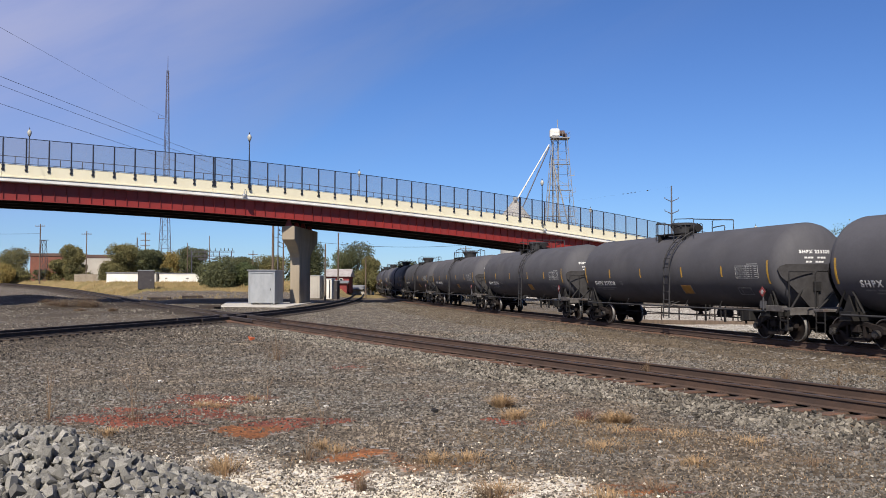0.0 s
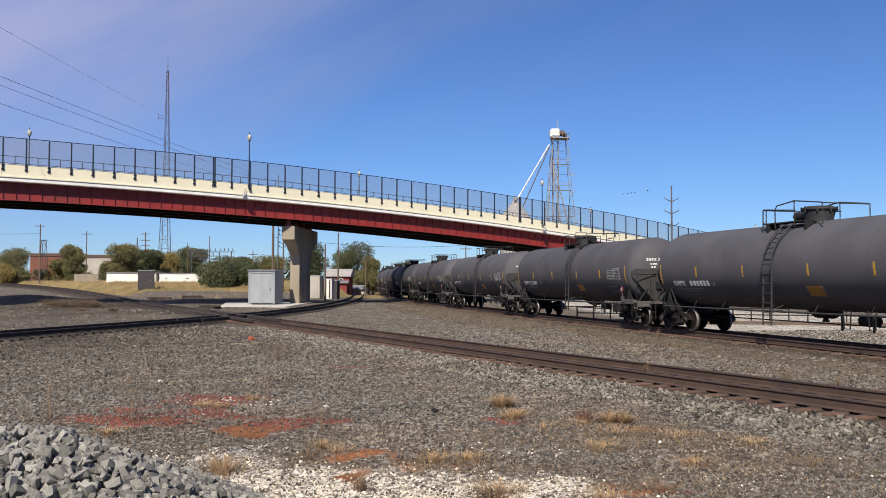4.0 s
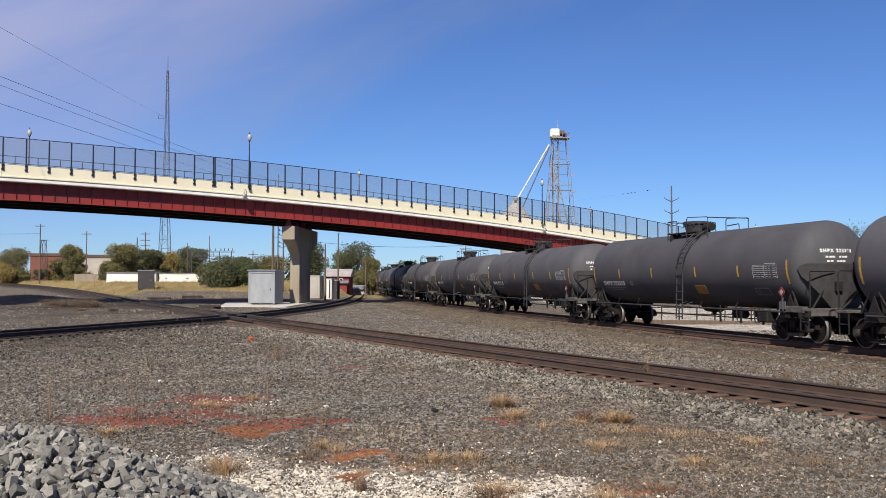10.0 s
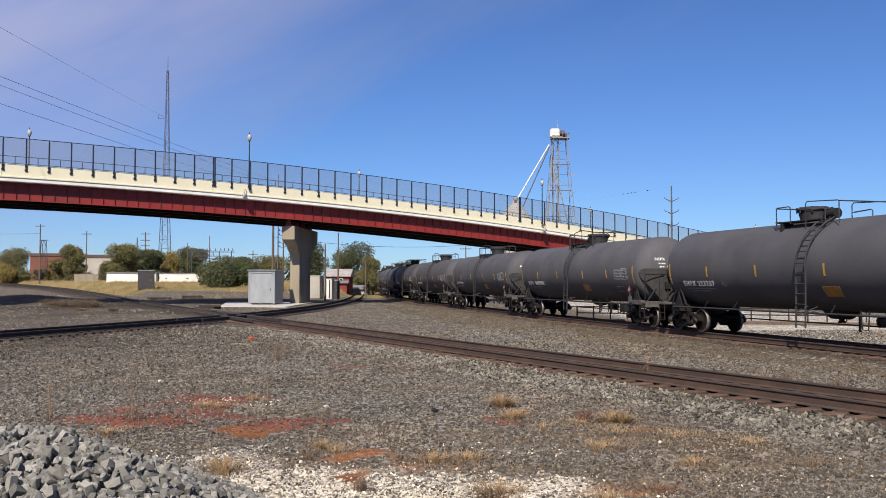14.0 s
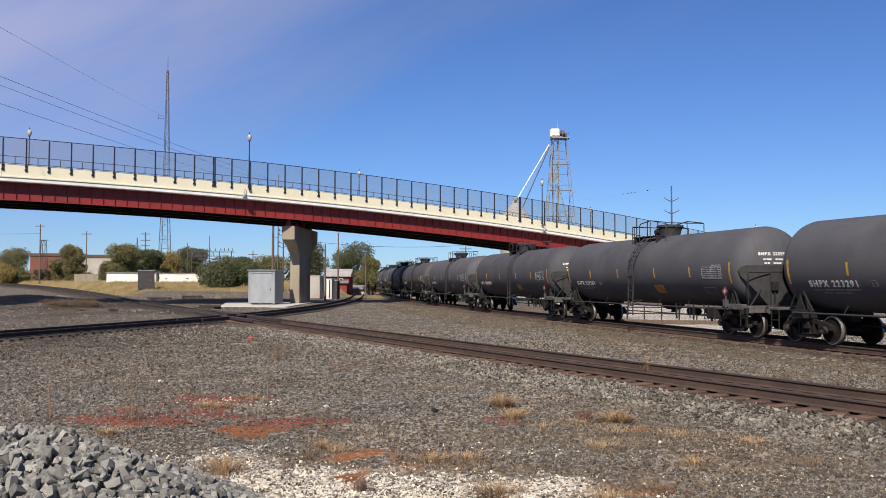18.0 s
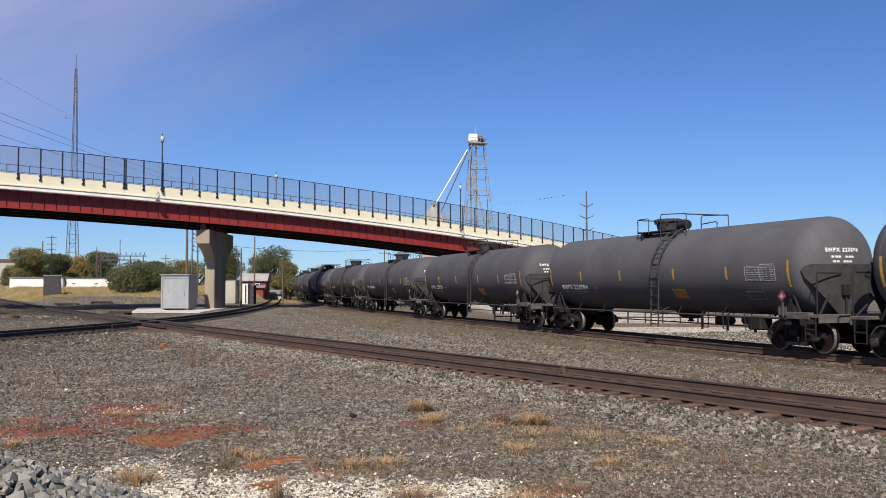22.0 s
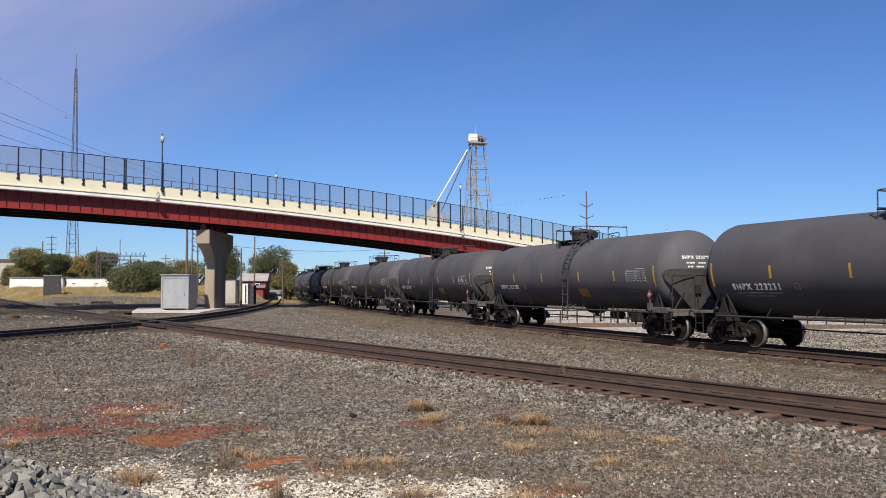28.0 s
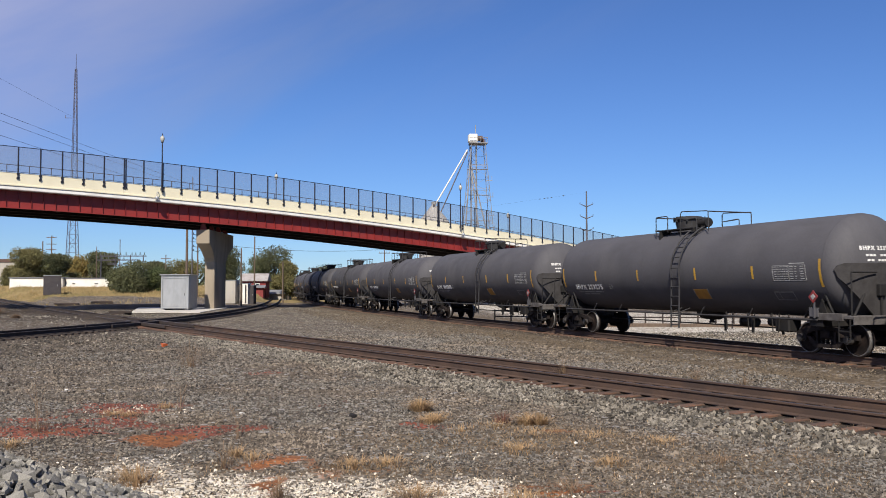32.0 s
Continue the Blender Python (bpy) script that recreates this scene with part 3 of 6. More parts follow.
    return m


me.materials.append(ground_material())
tagged(new("ground", me), "grey gravel yard with rust-red patches, pale stone chips and dry weeds", "ground", kind="structure")


# ---------------------------------------------------------------- tracks
RAIL = [(-0.076, -0.198), (0.076, -0.198), (0.076, -0.184), (0.013, -0.164), (0.011, -0.047), (0.037, -0.034), (0.037, -0.006), (0.029, 0.0),
        (-0.029, 0.0), (-0.037, -0.006), (-0.037, -0.034), (-0.011, -0.047), (-0.013, -0.164), (-0.076, -0.184)]


def sweep(geo, line, shift, profile, z=0.0, climb=None):
    """An outline of (across, up) drawn along a line of the plan."""
    k, vs, fs = len(profile), [], []
    for i, (x, y) in enumerate(line):
        ax, ay = line[max(i - 1, 0)]
        bx, by = line[min(i + 1, len(line) - 1)]
        ln = math.hypot(bx - ax, by - ay)
        sx, sy = (by - ay) / ln, -(bx - ax) / ln
        vs += [(x + sx * (shift + a), y + sy * (shift + a), z + u + (float(climb(y)) if climb else 0.0)) for a, u in profile]
    for i in range(len(line) - 1):
        fs += [(i * k + j, i * k + (j + 1) % k, (i + 1) * k + (j + 1) % k, (i + 1) * k + j) for j in range(k)]
    fs += [tuple(range(k))[::-1], tuple(range(len(vs) - k, len(vs)))]
    return geo.add(vs, fs)


def along(line, step):
    """Places every step metres along a line: x, y, heading."""
    res, need = [], 0.0
    for (ax, ay), (bx, by) in zip(line, line[1:]):
        ln = math.hypot(bx - ax, by - ay)
        while need <= ln:
            t = need / ln
            res.append((ax + (bx - ax) * t, ay + (by - ay) * t, math.atan2(by - ay, bx - ax)))
            need += step
        need -= ln
    return res


rngs = random.Random(5)
TIE_DARK = Geo().box(0, 0, 0, 0.23, 2.6, 0.17, 0.015).mesh("tie", M["tie_dark"])
TIE = [Geo().box(0, 0, 0, 0.23, 2.68 + 0.06 * i, 0.17, 0.015).mesh("tie", M["tie"]) for i in range(3)]
PLATE = Geo().box(0, 0, 0, 0.19, 0.34, 0.02, 0.004).cyl((0.06, 0.10, 0), (0.06, 0.10, 0.035), 0.016, n=5).cyl((-0.06, -0.10, 0), (-0.06, -0.10, 0.035), 0.016, n=5).mesh("tie_plate", M["rail"])


def track(name, line, label, region, plates, steel="rail", climb=None):
    """Two rails on ties; only ties inside the region are laid, the rest lie buried."""
    tr = thing(name, Matrix(), label, "railway track", kind="structure")
    for side in (-0.7535, 0.7535):
        part("rail", sweep(Geo(), line, side, RAIL, 0.0, climb), M[steel], tr, smooth=30)
        part("rail_head", sweep(Geo(), line, side, [(-0.030, 0.0), (0.030, 0.0), (0.024, 0.003), (-0.024, 0.003)], 0.0, climb), M["rail_head"], tr, "dull worn running surface")
    count = 0
    for x, y, a in along(line, 0.54):
        if not region(x, y) or count >= 280:
            continue
        count += 1
        tie = part("tie", TIE_DARK if steel == "rail_dark" else rngs.choice(TIE), None, tr, m=pose(x + rngs.uniform(-.02, .02), y, -0.287 + (float(climb(y)) if climb else 0.0) + rngs.uniform(-0.014, 0.004), 0, 0, math.degrees(a) + rngs.uniform(-1.2, 1.2)))
        if plates(x, y):
            for side in (-0.7535, 0.7535):
                part("tie_plate", PLATE, None, tie, m=pose(0, side, 0.087))
    return tr


track("railway_track_1", LINE_A, "curved railway track with rusty rails in ballast", lambda x, y: 12 < y < 110, lambda x, y: False)
track("railway_track_2", [q3 for q3 in LINE_B if q3[1] <= 52], "straight railway track with brown rusty rails and weathered ties", lambda x, y: 6 < y < 100, lambda x, y: 8 < y < 24, "rail", rise)
track("railway_track_4", [q3 for q3 in LINE_B if q3[1] >= 52], "dark rusty railway track that climbs beyond the crossing", lambda x, y: 52 < y < 170, lambda x, y: False, "rail_dark", rise)
track("railway_track_3", LINE_C, "railway track that crosses the straight one and bends away", lambda x, y: 22 < y < 110, lambda x, y: False, "rail_dark")

# the diamond where the straight track crosses the bending one: guard rails, frog plates
diamond = thing("rail_crossing", Matrix(), "dark steel diamond crossing with guard rails and plates", "rail crossing", kind="structure")
GUARD = [(-0.032, -0.150), (0.032, -0.150), (0.032, 0.0), (-0.032, 0.0)]
for line in ([q3 for q3 in smooth_line([(15.65 - 0.5315 * y, y) for y in (47, 50, 53, 56, 59)], 0.5)], [q3 for q3 in LINE_C if 46.5 < q3[1] < 60]):
    for side in (-0.88, -0.62, 0.62, 0.88):
        part("guard_rail", sweep(Geo(), line, side, GUARD, 0.004), M["rail_dark"], diamond)
for k in range(5):
    part("frog_plate", Geo().box(0, 0, 0, 0.5, 1.5, 0.05, 0.01), M["rail_dark"], diamond, m=pose(-12.6 + 0.55 * (k - 2), 53.0 - 1.0 * (k - 2), -0.165, 0, 0, 20))
for k in range(9):
    part("crossing_tie", Geo().box(0, 0, 0, 3.4, 0.24, 0.18, 0.015), M["tie"], diamond, m=pose(-12.6 + 0.2 * (k - 4), 53.0 - 0.6 * (k - 4), -0.275, 0, 0, 8))

# ---------------------------------------------------------------- tank cars
PITCH, TRUCK, TANK_R, TANK_Z, SHELL = 18.24, 7.18, 1.51, 2.55, 7.55


def on_tank(x, a, lift=0.0):
    """A point of the tank's skin on its near side; a: degrees above the middle."""
    r = TANK_R + lift
    return (x, -r * math.cos(radians(a)), TANK_Z + r * math.sin(radians(a)))


def skin_patch(geo, x0, x1, a0, a1, lift=0.006, n=5):
    """A thin plate that follows the tank's skin."""
    vs = []
    for k in range(n + 1):
        a = a0 + (a1 - a0) * k / n
        vs += [on_tank(x0, a, lift), on_tank(x1, a, lift), on_tank(x1, a, -0.01), on_tank(x0, a, -0.01)]
    fs = []
    for k in range(n):
        b, c = k * 4, k * 4 + 4
        fs += [(b + i, b + (i + 1) % 4, c + (i + 1) % 4, c + i) for i in range(4)]
    fs += [(0, 1, 2, 3), tuple(range(4 * n, 4 * n + 4))[::-1]]
    return geo.add(vs, fs)


def text_mesh(words, size, mat):
    cu = bpy.data.curves.new("lettering", "FONT")
    cu.body, cu.size, cu.align_x, cu.space_character = words, size, "LEFT", 1.3
    cu.extrude, cu.offset = 0.002, 0.007
    ob = bpy.data.objects.new("lettering", cu)
    scene.collection.objects.link(ob)
    dg = bpy.context.evaluated_depsgraph_get()
    dg.update()
    m2 = bpy.data.meshes.new_from_object(ob.evaluated_get(dg))
    bpy.data.objects.remove(ob)
    bpy.data.curves.remove(cu)
    m2.materials.clear()
    m2.materials.append(mat)
    return m2


def bent(me2, x0, a0, squeeze=1.0):
    """Lays flat lettering round the tank's skin, its foot at a0 degrees above the middle."""
    for v in me2.vertices:
        a = a0 + math.degrees(v.co.y / TANK_R)
        v.co = Vector(on_tank(x0 + v.co.x * squeeze, a, 0.006 + v.co.z))
    return me2


def wheelset_mesh():
    g = Geo()
    prof_axle = [(-1.12, 0.02), (-1.12, 0.075), (-0.8, 0.085), (-0.3, 0.08), (0.3, 0.08), (0.8, 0.085), (1.12, 0.075), (1.12, 0.02)]
    turn = pose(0, 0, 0, 0, 0, 90)
    g.lathe(prof_axle, 12, turn)
    for s in (-1, 1):
        prof = [(0.675, 0.10), (0.675, 0.485), (0.695, 0.492), (0.712, 0.482), (0.722, 0.462), (0.815, 0.452), (0.818, 0.40), (0.785, 0.385), (0.765, 0.24), (0.80, 0.15), (0.83, 0.14), (0.83, 0.09)]
        g.lathe([(s * x, r) for x, r in prof], 36, turn)
    return g.mesh("wheelset", M["wheel"], 35)


def bearing_mesh(s):
    g = Geo().cyl((0, s * 1.05, 0), (0, s * 1.20, 0), 0.125, 0.115, n=18).cyl((0, s * 1.20, 0), (0, s * 1.225, 0), 0.075, n=12)
    for k in range(3):
        a = 2 * math.pi * k / 3
        g.cyl((0.085 * math.cos(a), s * 1.20, 0.085 * math.sin(a)), (0.085 * math.cos(a), s * 1.222, 0.085 * math.sin(a)), 0.018, n=6)
    return g.mesh("bearing_cap", M["bearing"], 40)


def tread_mesh(s):
    """The bright running face of a wheel."""
    return Geo().lathe([(s * 0.722, 0.4635), (s * 0.724, 0.4655), (s * 0.815, 0.4555), (s * 0.8195, 0.452), (s * 0.8195, 0.425), (s * 0.815, 0.425)], 36, pose(0, 0, 0, 0, 0, 90), True).mesh("tread", M["tread"], 40)


AXLE = 0.89

def side_frame_mesh(y0, y1):
    """A cast side frame with its two openings and the spring window."""
    g = Geo()
    lower = [(-1.13, 0.46), (-1.13, 0.60), (-1.0, 0.68), (-0.5, 0.77), (-0.30, 0.80), (-0.30, 0.69), (-0.52, 0.64), (-0.70, 0.58), (-0.74, 0.46)]
    g.prism(lower, y0, y1)
    g.prism([(-x, z) for x, z in lower][::-1], y0, y1)
    g.prism([(-0.30, 0.69), (-0.30, 0.80), (0.30, 0.80), (0.30, 0.69)], y0, y1)
    g.prism([(-0.74, 0.50), (-0.60, 0.50), (-0.36, 0.33), (-0.36, 0.22), (-0.50, 0.22)], y0 + 0.01, y1 - 0.01)
    g.prism([(0.74, 0.50), (0.60, 0.50), (0.36, 0.33), (0.36, 0.22), (0.50, 0.22)][::-1], y0 + 0.01, y1 - 0.01)
    g.prism([(-0.42, 0.20), (0.42, 0.20), (0.42, 0.31), (-0.42, 0.31)], y0 - 0.02, y1 + 0.02)
    for s in (-1, 1):
        g.prism([(s * 0.30, 0.30), (s * 0.38, 0.30), (s * 0.38, 0.72), (s * 0.30, 0.72)], y0, y1)
    return g.mesh("side_frame", M["truck_steel"], 30)


def build_car():
    """One tank car, standing at its middle on the rails; its near side is -y."""
    car = thing("tank_car", Matrix(), "dark grey steel tank car with yellow reflective marks, on rails", "tank car", "tank cars of the train")
    head = [(SHELL + 0.78 * math.sin(a), TANK_R * math.cos(a)) for a in [radians(d) for d in (0, 12, 24, 36, 48, 60, 70, 79, 86)]]
    prof = [(-x, r) for x, r in head[::-1]] + [(-SHELL * 0.6, TANK_R), (-SHELL * 0.2, TANK_R), (SHELL * 0.2, TANK_R), (SHELL * 0.6, TANK_R)] + head
    part("tank", Geo().lathe(prof, 64, pose(0, 0, TANK_Z)), M["tank"], car, smooth=40)
    for x in (-SHELL, -4.4, -1.45, 1.45, 4.4, SHELL):
        part("weld_seam", Geo().lathe([(x - 0.02, TANK_R - 0.005), (x - 0.012, TANK_R + 0.0018), (x + 0.012, TANK_R + 0.0018), (x + 0.02, TANK_R - 0.005)], 64, pose(0, 0, TANK_Z), True), M["tank"], car, smooth=60)
    # manway, valves and their platform on top
    top = TANK_Z + TANK_R
    pot = Geo().lathe([(top - 0.12, 0.44), (top + 0.04, 0.45), (top + 0.38, 0.53), (top + 0.385, 0.59), (top + 0.45, 0.59), (top + 0.455, 0.52), (top + 0.50, 0.44)], 28, pose(-0.5, 0, 0, 0, -90, 0))
    for k in range(8):
        a = math.pi * k / 4
        pot.cyl((-0.5 + 0.56 * math.cos(a), 0.56 * math.sin(a), top + 0.30), (-0.5 + 0.56 * math.cos(a), 0.56 * math.sin(a), top + 0.49), 0.03, n=6)
    part("manway", pot, M["car_rail"], car, "dark round manway with bolted lid", 35)
    part("valve", Geo().cyl((0.1, 0, top + 0.22), (0.55, 0, top + 0.22), 0.13, n=14).cyl((0.55, 0, top + 0.22), (0.65, 0, top + 0.22), 0.17, n=14).cyl((0.35, 0, top - 0.05), (0.35, 0, top + 0.22), 0.1, n=10), M["black_steel"], car, smooth=35)
    for y in (-0.72, 0.72):
        part("platform_grate", Geo().box(-0.2, y, top - 0.02, 2.3, 0.40, 0.05, 0.01), M["black_steel"], car)
        for x in (-1.0, 1.0):
            part("platform_bracket", Geo().box(x, y, top - 0.2, 0.06, 0.5, 0.3), M["black_steel"], car)
    part("platform_edge", Geo().box(-1.28, 0, top - 0.01, 0.08, 1.9, 0.07, 0.01), M["car_rail"], car)
    rail_l = Geo()
    for y in (-0.92, 0.92):
        rail_l.tube([(-1.3, y, top - 0.25), (-1.3, y, top + 0.46), (-1.26, y, top + 0.5), (-0.62, y, top + 0.5), (-0.56, y, top + 0.46), (-0.56, y, top - 0.1)], 0.019)
    rail_l.tube([(-1.3, -0.92, top + 0.48), (-1.3, 0.92, top + 0.48)], 0.022)
    part("handrail", rail_l, M["car_rail"], car, smooth=50)
    rail_r = Geo()
    for y in (-0.92, 0.92):
        rail_r.tube([(0.22, y, top - 0.3), (0.22, y, top + 0.52), (0.30, y, top + 0.6), (1.75, y, top + 0.52), (1.8, y, top + 0.46), (1.8, y, top - 0.2)], 0.019)
        rail_r.tube([(0.30, y, top + 0.28), (1.1, y, top + 0.32), (1.16, y, top + 0.27), (1.16, y, top - 0.25)], 0.022)
    rail_r.tube([(1.8, -0.92, top + 0.5), (1.8, 0.92, top + 0.5)], 0.022)
    part("handrail", rail_r, M["car_rail"], car, smooth=50)
    # ladder bent round the near side
    for x in (0.63, 1.09):
        pts = [(x, -TANK_R - 0.16, 0.52)] + [on_tank(x + 0.003 * max(a, 0), a, 0.16) for a in (-12, 0, 12, 24, 36, 46, 56, 66)] + [(x + 0.22, -0.75, top + 0.0)]
        part("ladder_stringer", Geo().tube(pts, 0.030, 6), M["car_rail"], car, smooth=50)
    heights = [(-TANK_R - 0.16, 0.62), (-TANK_R - 0.16, 0.95), (-TANK_R - 0.16, 1.28), (-TANK_R - 0.16, 1.61), (-TANK_R - 0.16, 1.94), (-TANK_R - 0.16, 2.27)] + [on_tank(0, a, 0.16)[1:] for a in (2, 15, 28, 41, 54)]
    for k, (y, z) in enumerate(heights):
        sh = max(0, (k - 6) * 0.039)
        part("ladder_rung", Geo().cyl((0.63 + sh, y, z), (1.09 + sh, y, z), 0.019, n=6), M["car_rail"], car)
    for x in (0.63, 1.09):
        part("ladder_stay", Geo().tube([(x, -TANK_R - 0.16, 1.05), (x, -1.2, 1.2)], 0.02), M["car_rail"], car)
    part("foot_hold", Geo().tube([(1.09, -TANK_R - 0.16, 0.95), (1.43, -TANK_R - 0.1, 1.06), (1.47, -1.45, 1.02)], 0.018), M["car_rail"], car)
    # side rails and their stays
    for y in (-1.47, 1.47):
        part("side_rail", Geo().tube([(-7.3, y, 1.0), (7.3, y, 1.0)], 0.032, 8), M["car_rail"], car, "thin pipe along the side sill", smooth=50)
        for x in (-5.0, -3.1, 2.0, 4.4):
            part("rail_stay", Geo().tube([(x, y, 1.0), (x + 0.17, y * 0.97, 1.27)], 0.016), M["car_rail"], car)
    # bottom outlet
    part("outlet_skid", Geo().lathe([(-0.76, 0.05), (-0.62, 0.28), (-0.36, 0.42), (0.36, 0.42), (0.62, 0.28), (0.76, 0.05)], 20, pose(0.75, 0, 1.20)), M["black_steel"], car, smooth=40)
    part("outlet_valve", Geo().cyl((0.75, 0, 0.70), (0.75, 0, 0.85), 0.09, n=14).cyl((0.75, 0, 0.66), (0.75, 0, 0.72), 0.12, n=14), M["black_steel"], car, smooth=40)
    # brake gear under the belly, toward the leading end
    part("brake_cylinder", Geo().cyl((3.1, -0.5, 0.80), (3.7, -0.5, 0.80), 0.14, n=16).cyl((3.0, -0.5, 0.80), (3.1, -0.5, 0.80), 0.17, n=16), M["black_steel"], car, smooth=40)
    part("air_reservoir", Geo().cyl((4.2, -0.4, 0.84), (5.0, -0.4, 0.84), 0.15, n=16), M["black_steel"], car, smooth=40)
    for x in (2.6, 3.95, 5.3):
        part("brake_hanger", Geo().box(x, -0.9, 0.75, 0.06, 0.06, 0.55), M["black_steel"], car)
    for x in (3.0, 4.05, 5.15):
        part("brake_frame", Geo().tube([(x - 0.17, -1.05, 1.12), (x - 0.12, -1.05, 0.55), (x + 0.12, -1.05, 0.55), (x + 0.17, -1.05, 1.12)], 0.022, 5), M["black_steel"], car)
    part("valve_box", Geo().box(5.35, -0.75, 0.78, 0.62, 0.5, 0.42, 0.04), M["black_steel"], car)
    part("brake_rod", Geo().cyl((-5.8, -0.1, 0.62), (6.0, -0.1, 0.62), 0.025, n=6), M["black_steel"], car)
    for s in (-1, 1):
        f = pose(0, 0, 0, 0, 0, 0 if s > 0 else 180)
        part("stub_sill", Geo().box(7.45, 0, 0.92, 2.6, 0.42, 0.40, 0.02, f), M["black_steel"], car)
        part("bolster", Geo().prism([(6.95, 0.82), (7.45, 0.82), (7.45, 1.1), (6.95, 1.1)], -1.42, 1.42, f).prism([(7.10, 1.0), (7.28, 1.0), (7.28, 1.62), (7.10, 1.62)], -1.15, 1.15, f), M["black_steel"], car)
        # tank saddle with sloping gussets
        for y in (-1.25, 1.25):
            part("gusset", Geo().tube([(6.6, y, 1.05), (7.25, y, 1.98), (7.75, y, 1.05)], 0.034, 6, f).add([(7.0, y, 1.05), (7.5, y, 1.05), (7.25, y, 1.6), (7.0, y * 0.97, 1.05), (7.5, y * 0.97, 1.05), (7.25, y * 0.97, 1.6)],
                                     [(0, 1, 2), (5, 4, 3), (0, 3, 4, 1), (1, 4, 5, 2), (2, 5, 3, 0)], f), M["black_steel"], car)
        # the shield wraps round the lower half of the head
        rows_z = ((1.14, 0.50), (1.58, 0.86), (2.0, 1.20), (2.2, 1.36), (2.42, 1.42), (2.54, 1.36), (2.60, 1.22))
        wrap = lambda y, off: SHELL + 0.78 * math.sqrt(max(0.0, 1 - (y / TANK_R) ** 2)) + off
        front = [(wrap(w * q3 / 6, 0.09), w * q3 / 6, z) for z, w in rows_z for q3 in range(-6, 7)]
        back = [(x - 0.03, y, z) for x, y, z in front]
        nv, rim = len(front), [*range(13), *[13 * r + 12 for r in range(1, 7)], *range(89, 77, -1), *[13 * r for r in range(5, 0, -1)]]
        cells = [(13 * r + c, 13 * r + c + 1, 13 * r + c + 14, 13 * r + c + 13) for r in range(6) for c in range(12)]
        part("head_shield", Geo().add(front + back, cells + [tuple(v + nv for v in c4[::-1]) for c4 in cells] + [(a, b, b + nv, a + nv) for a, b in zip(rim, rim[1:] + rim[:1])], f),
             M["end_steel"], car, "grey plate that shields the tank head", 40)
        part("end_sill", Geo().box(8.35, 0, 1.10, 0.5, 2.9, 0.10, 0.015, f).box(8.58, 0, 1.02, 0.05, 2.9, 0.24, 0.01, f), M["sill"], car, "worn pale end sill")
        part("end_plate", Geo().box(7.75, -1.38, 1.10, 0.95, 0.18, 0.20, 0.01, f), M["sill"], car)
        for y in (-1.0, 1.0):
            part("end_handrail", Geo().tube([(8.5, y * 1.42, 1.1), (8.5, y * 1.42, 2.25), (8.45, y * 1.38, 2.34), (8.45, y * 0.45, 2.34)], 0.022, 6, f), M["black_steel"], car, smooth=50)
            part("brace", Geo().tube([(8.5, y * 1.35, 1.12), (8.22, y * 0.55, 1.95)], 0.035, 6, f), M["black_steel"], car)
            part("sill_step", Geo().tube([(8.05, y * 1.44, 1.05), (8.05, y * 1.44, 0.42), (8.45, y * 1.44, 0.42), (8.45, y * 1.44, 1.05)], 0.022, 6, f).box(8.25, y * 1.44, 0.72, 0.38, 0.04, 0.04, 0, f), M["black_steel"], car)
        part("coupler", Geo().box(8.75, 0, 0.87, 0.75, 0.16, 0.18, 0.02, f).box(9.05, 0.03 * s, 0.87, 0.24, 0.30, 0.28, 0.04, f), M["truck_steel"], car)
        part("air_hose", Geo().tube([(8.6, 0.35, 0.85), (8.85, 0.38, 0.55), (9.1, 0.2, 0.45)], 0.03, 6, f), M["black_steel"], car)
        if s > 0:
            part("brake_gear", Geo().box(8.46, -0.3, 1.85, 0.14, 0.24, 0.34, 0.02).cyl((8.46, -0.3, 1.1), (8.46, -0.3, 1.7), 0.03, n=6), M["black_steel"], car)
        # truck
        trk = part("truck", Geo().box(0, 0, 0.58, 0.36, 2.25, 0.24, 0.03).cyl((0, 0, 0.70), (0, 0, 0.80), 0.2, n=16), M["truck_steel"], car, "cast steel truck on two wheelsets", m=pose(s * TRUCK, 0, 0))
        for y in (-1.0, 1.0):
            part("side_frame", SIDE_FRAME[y], None, trk)
            for x in (-0.18, 0.0, 0.18):
                part("spring", SPRING, None, trk, m=pose(x, y, 0.31))
        for x in (-AXLE, AXLE):
            ws = part("wheelset", WHEELS, None, trk, m=pose(x, 0, 0.457))
            for t in (-1, 1):
                part("bearing_cap", CAPS[t], None, trk, m=pose(x, 0, 0.457))
                part("tread", TREADS[t], None, trk, "bright worn running face", m=pose(x, 0, 0.457))
    # markings on the near side
    for x, a0, a1 in ((-7.5, -24, 7), (-4.79, -14, 1.5), (-1.74, -14, 1.5), (1.77, -14, 1.5), (4.65, -14, 1.5), (7.45, -24, 7)):
        part("reflector", skin_patch(Geo(), x - 0.04, x + 0.04, a0, a1), M["yellow"], car, "yellow reflective strip")
    part("orange_panel", skin_patch(Geo(), 1.5, 2.25, -42, -27), M["orange"], car, "faded orange stencil panel")
    for x in (1.5, 2.25):
        part("panel_edge", skin_patch(Geo(), x - 0.015, x + 0.015, -42, -27, 0.009), M["stencil_dim"], car)
    block = Geo()
    skin_patch(block, 6.25, 6.86, 2.6, 3.6, n=1)
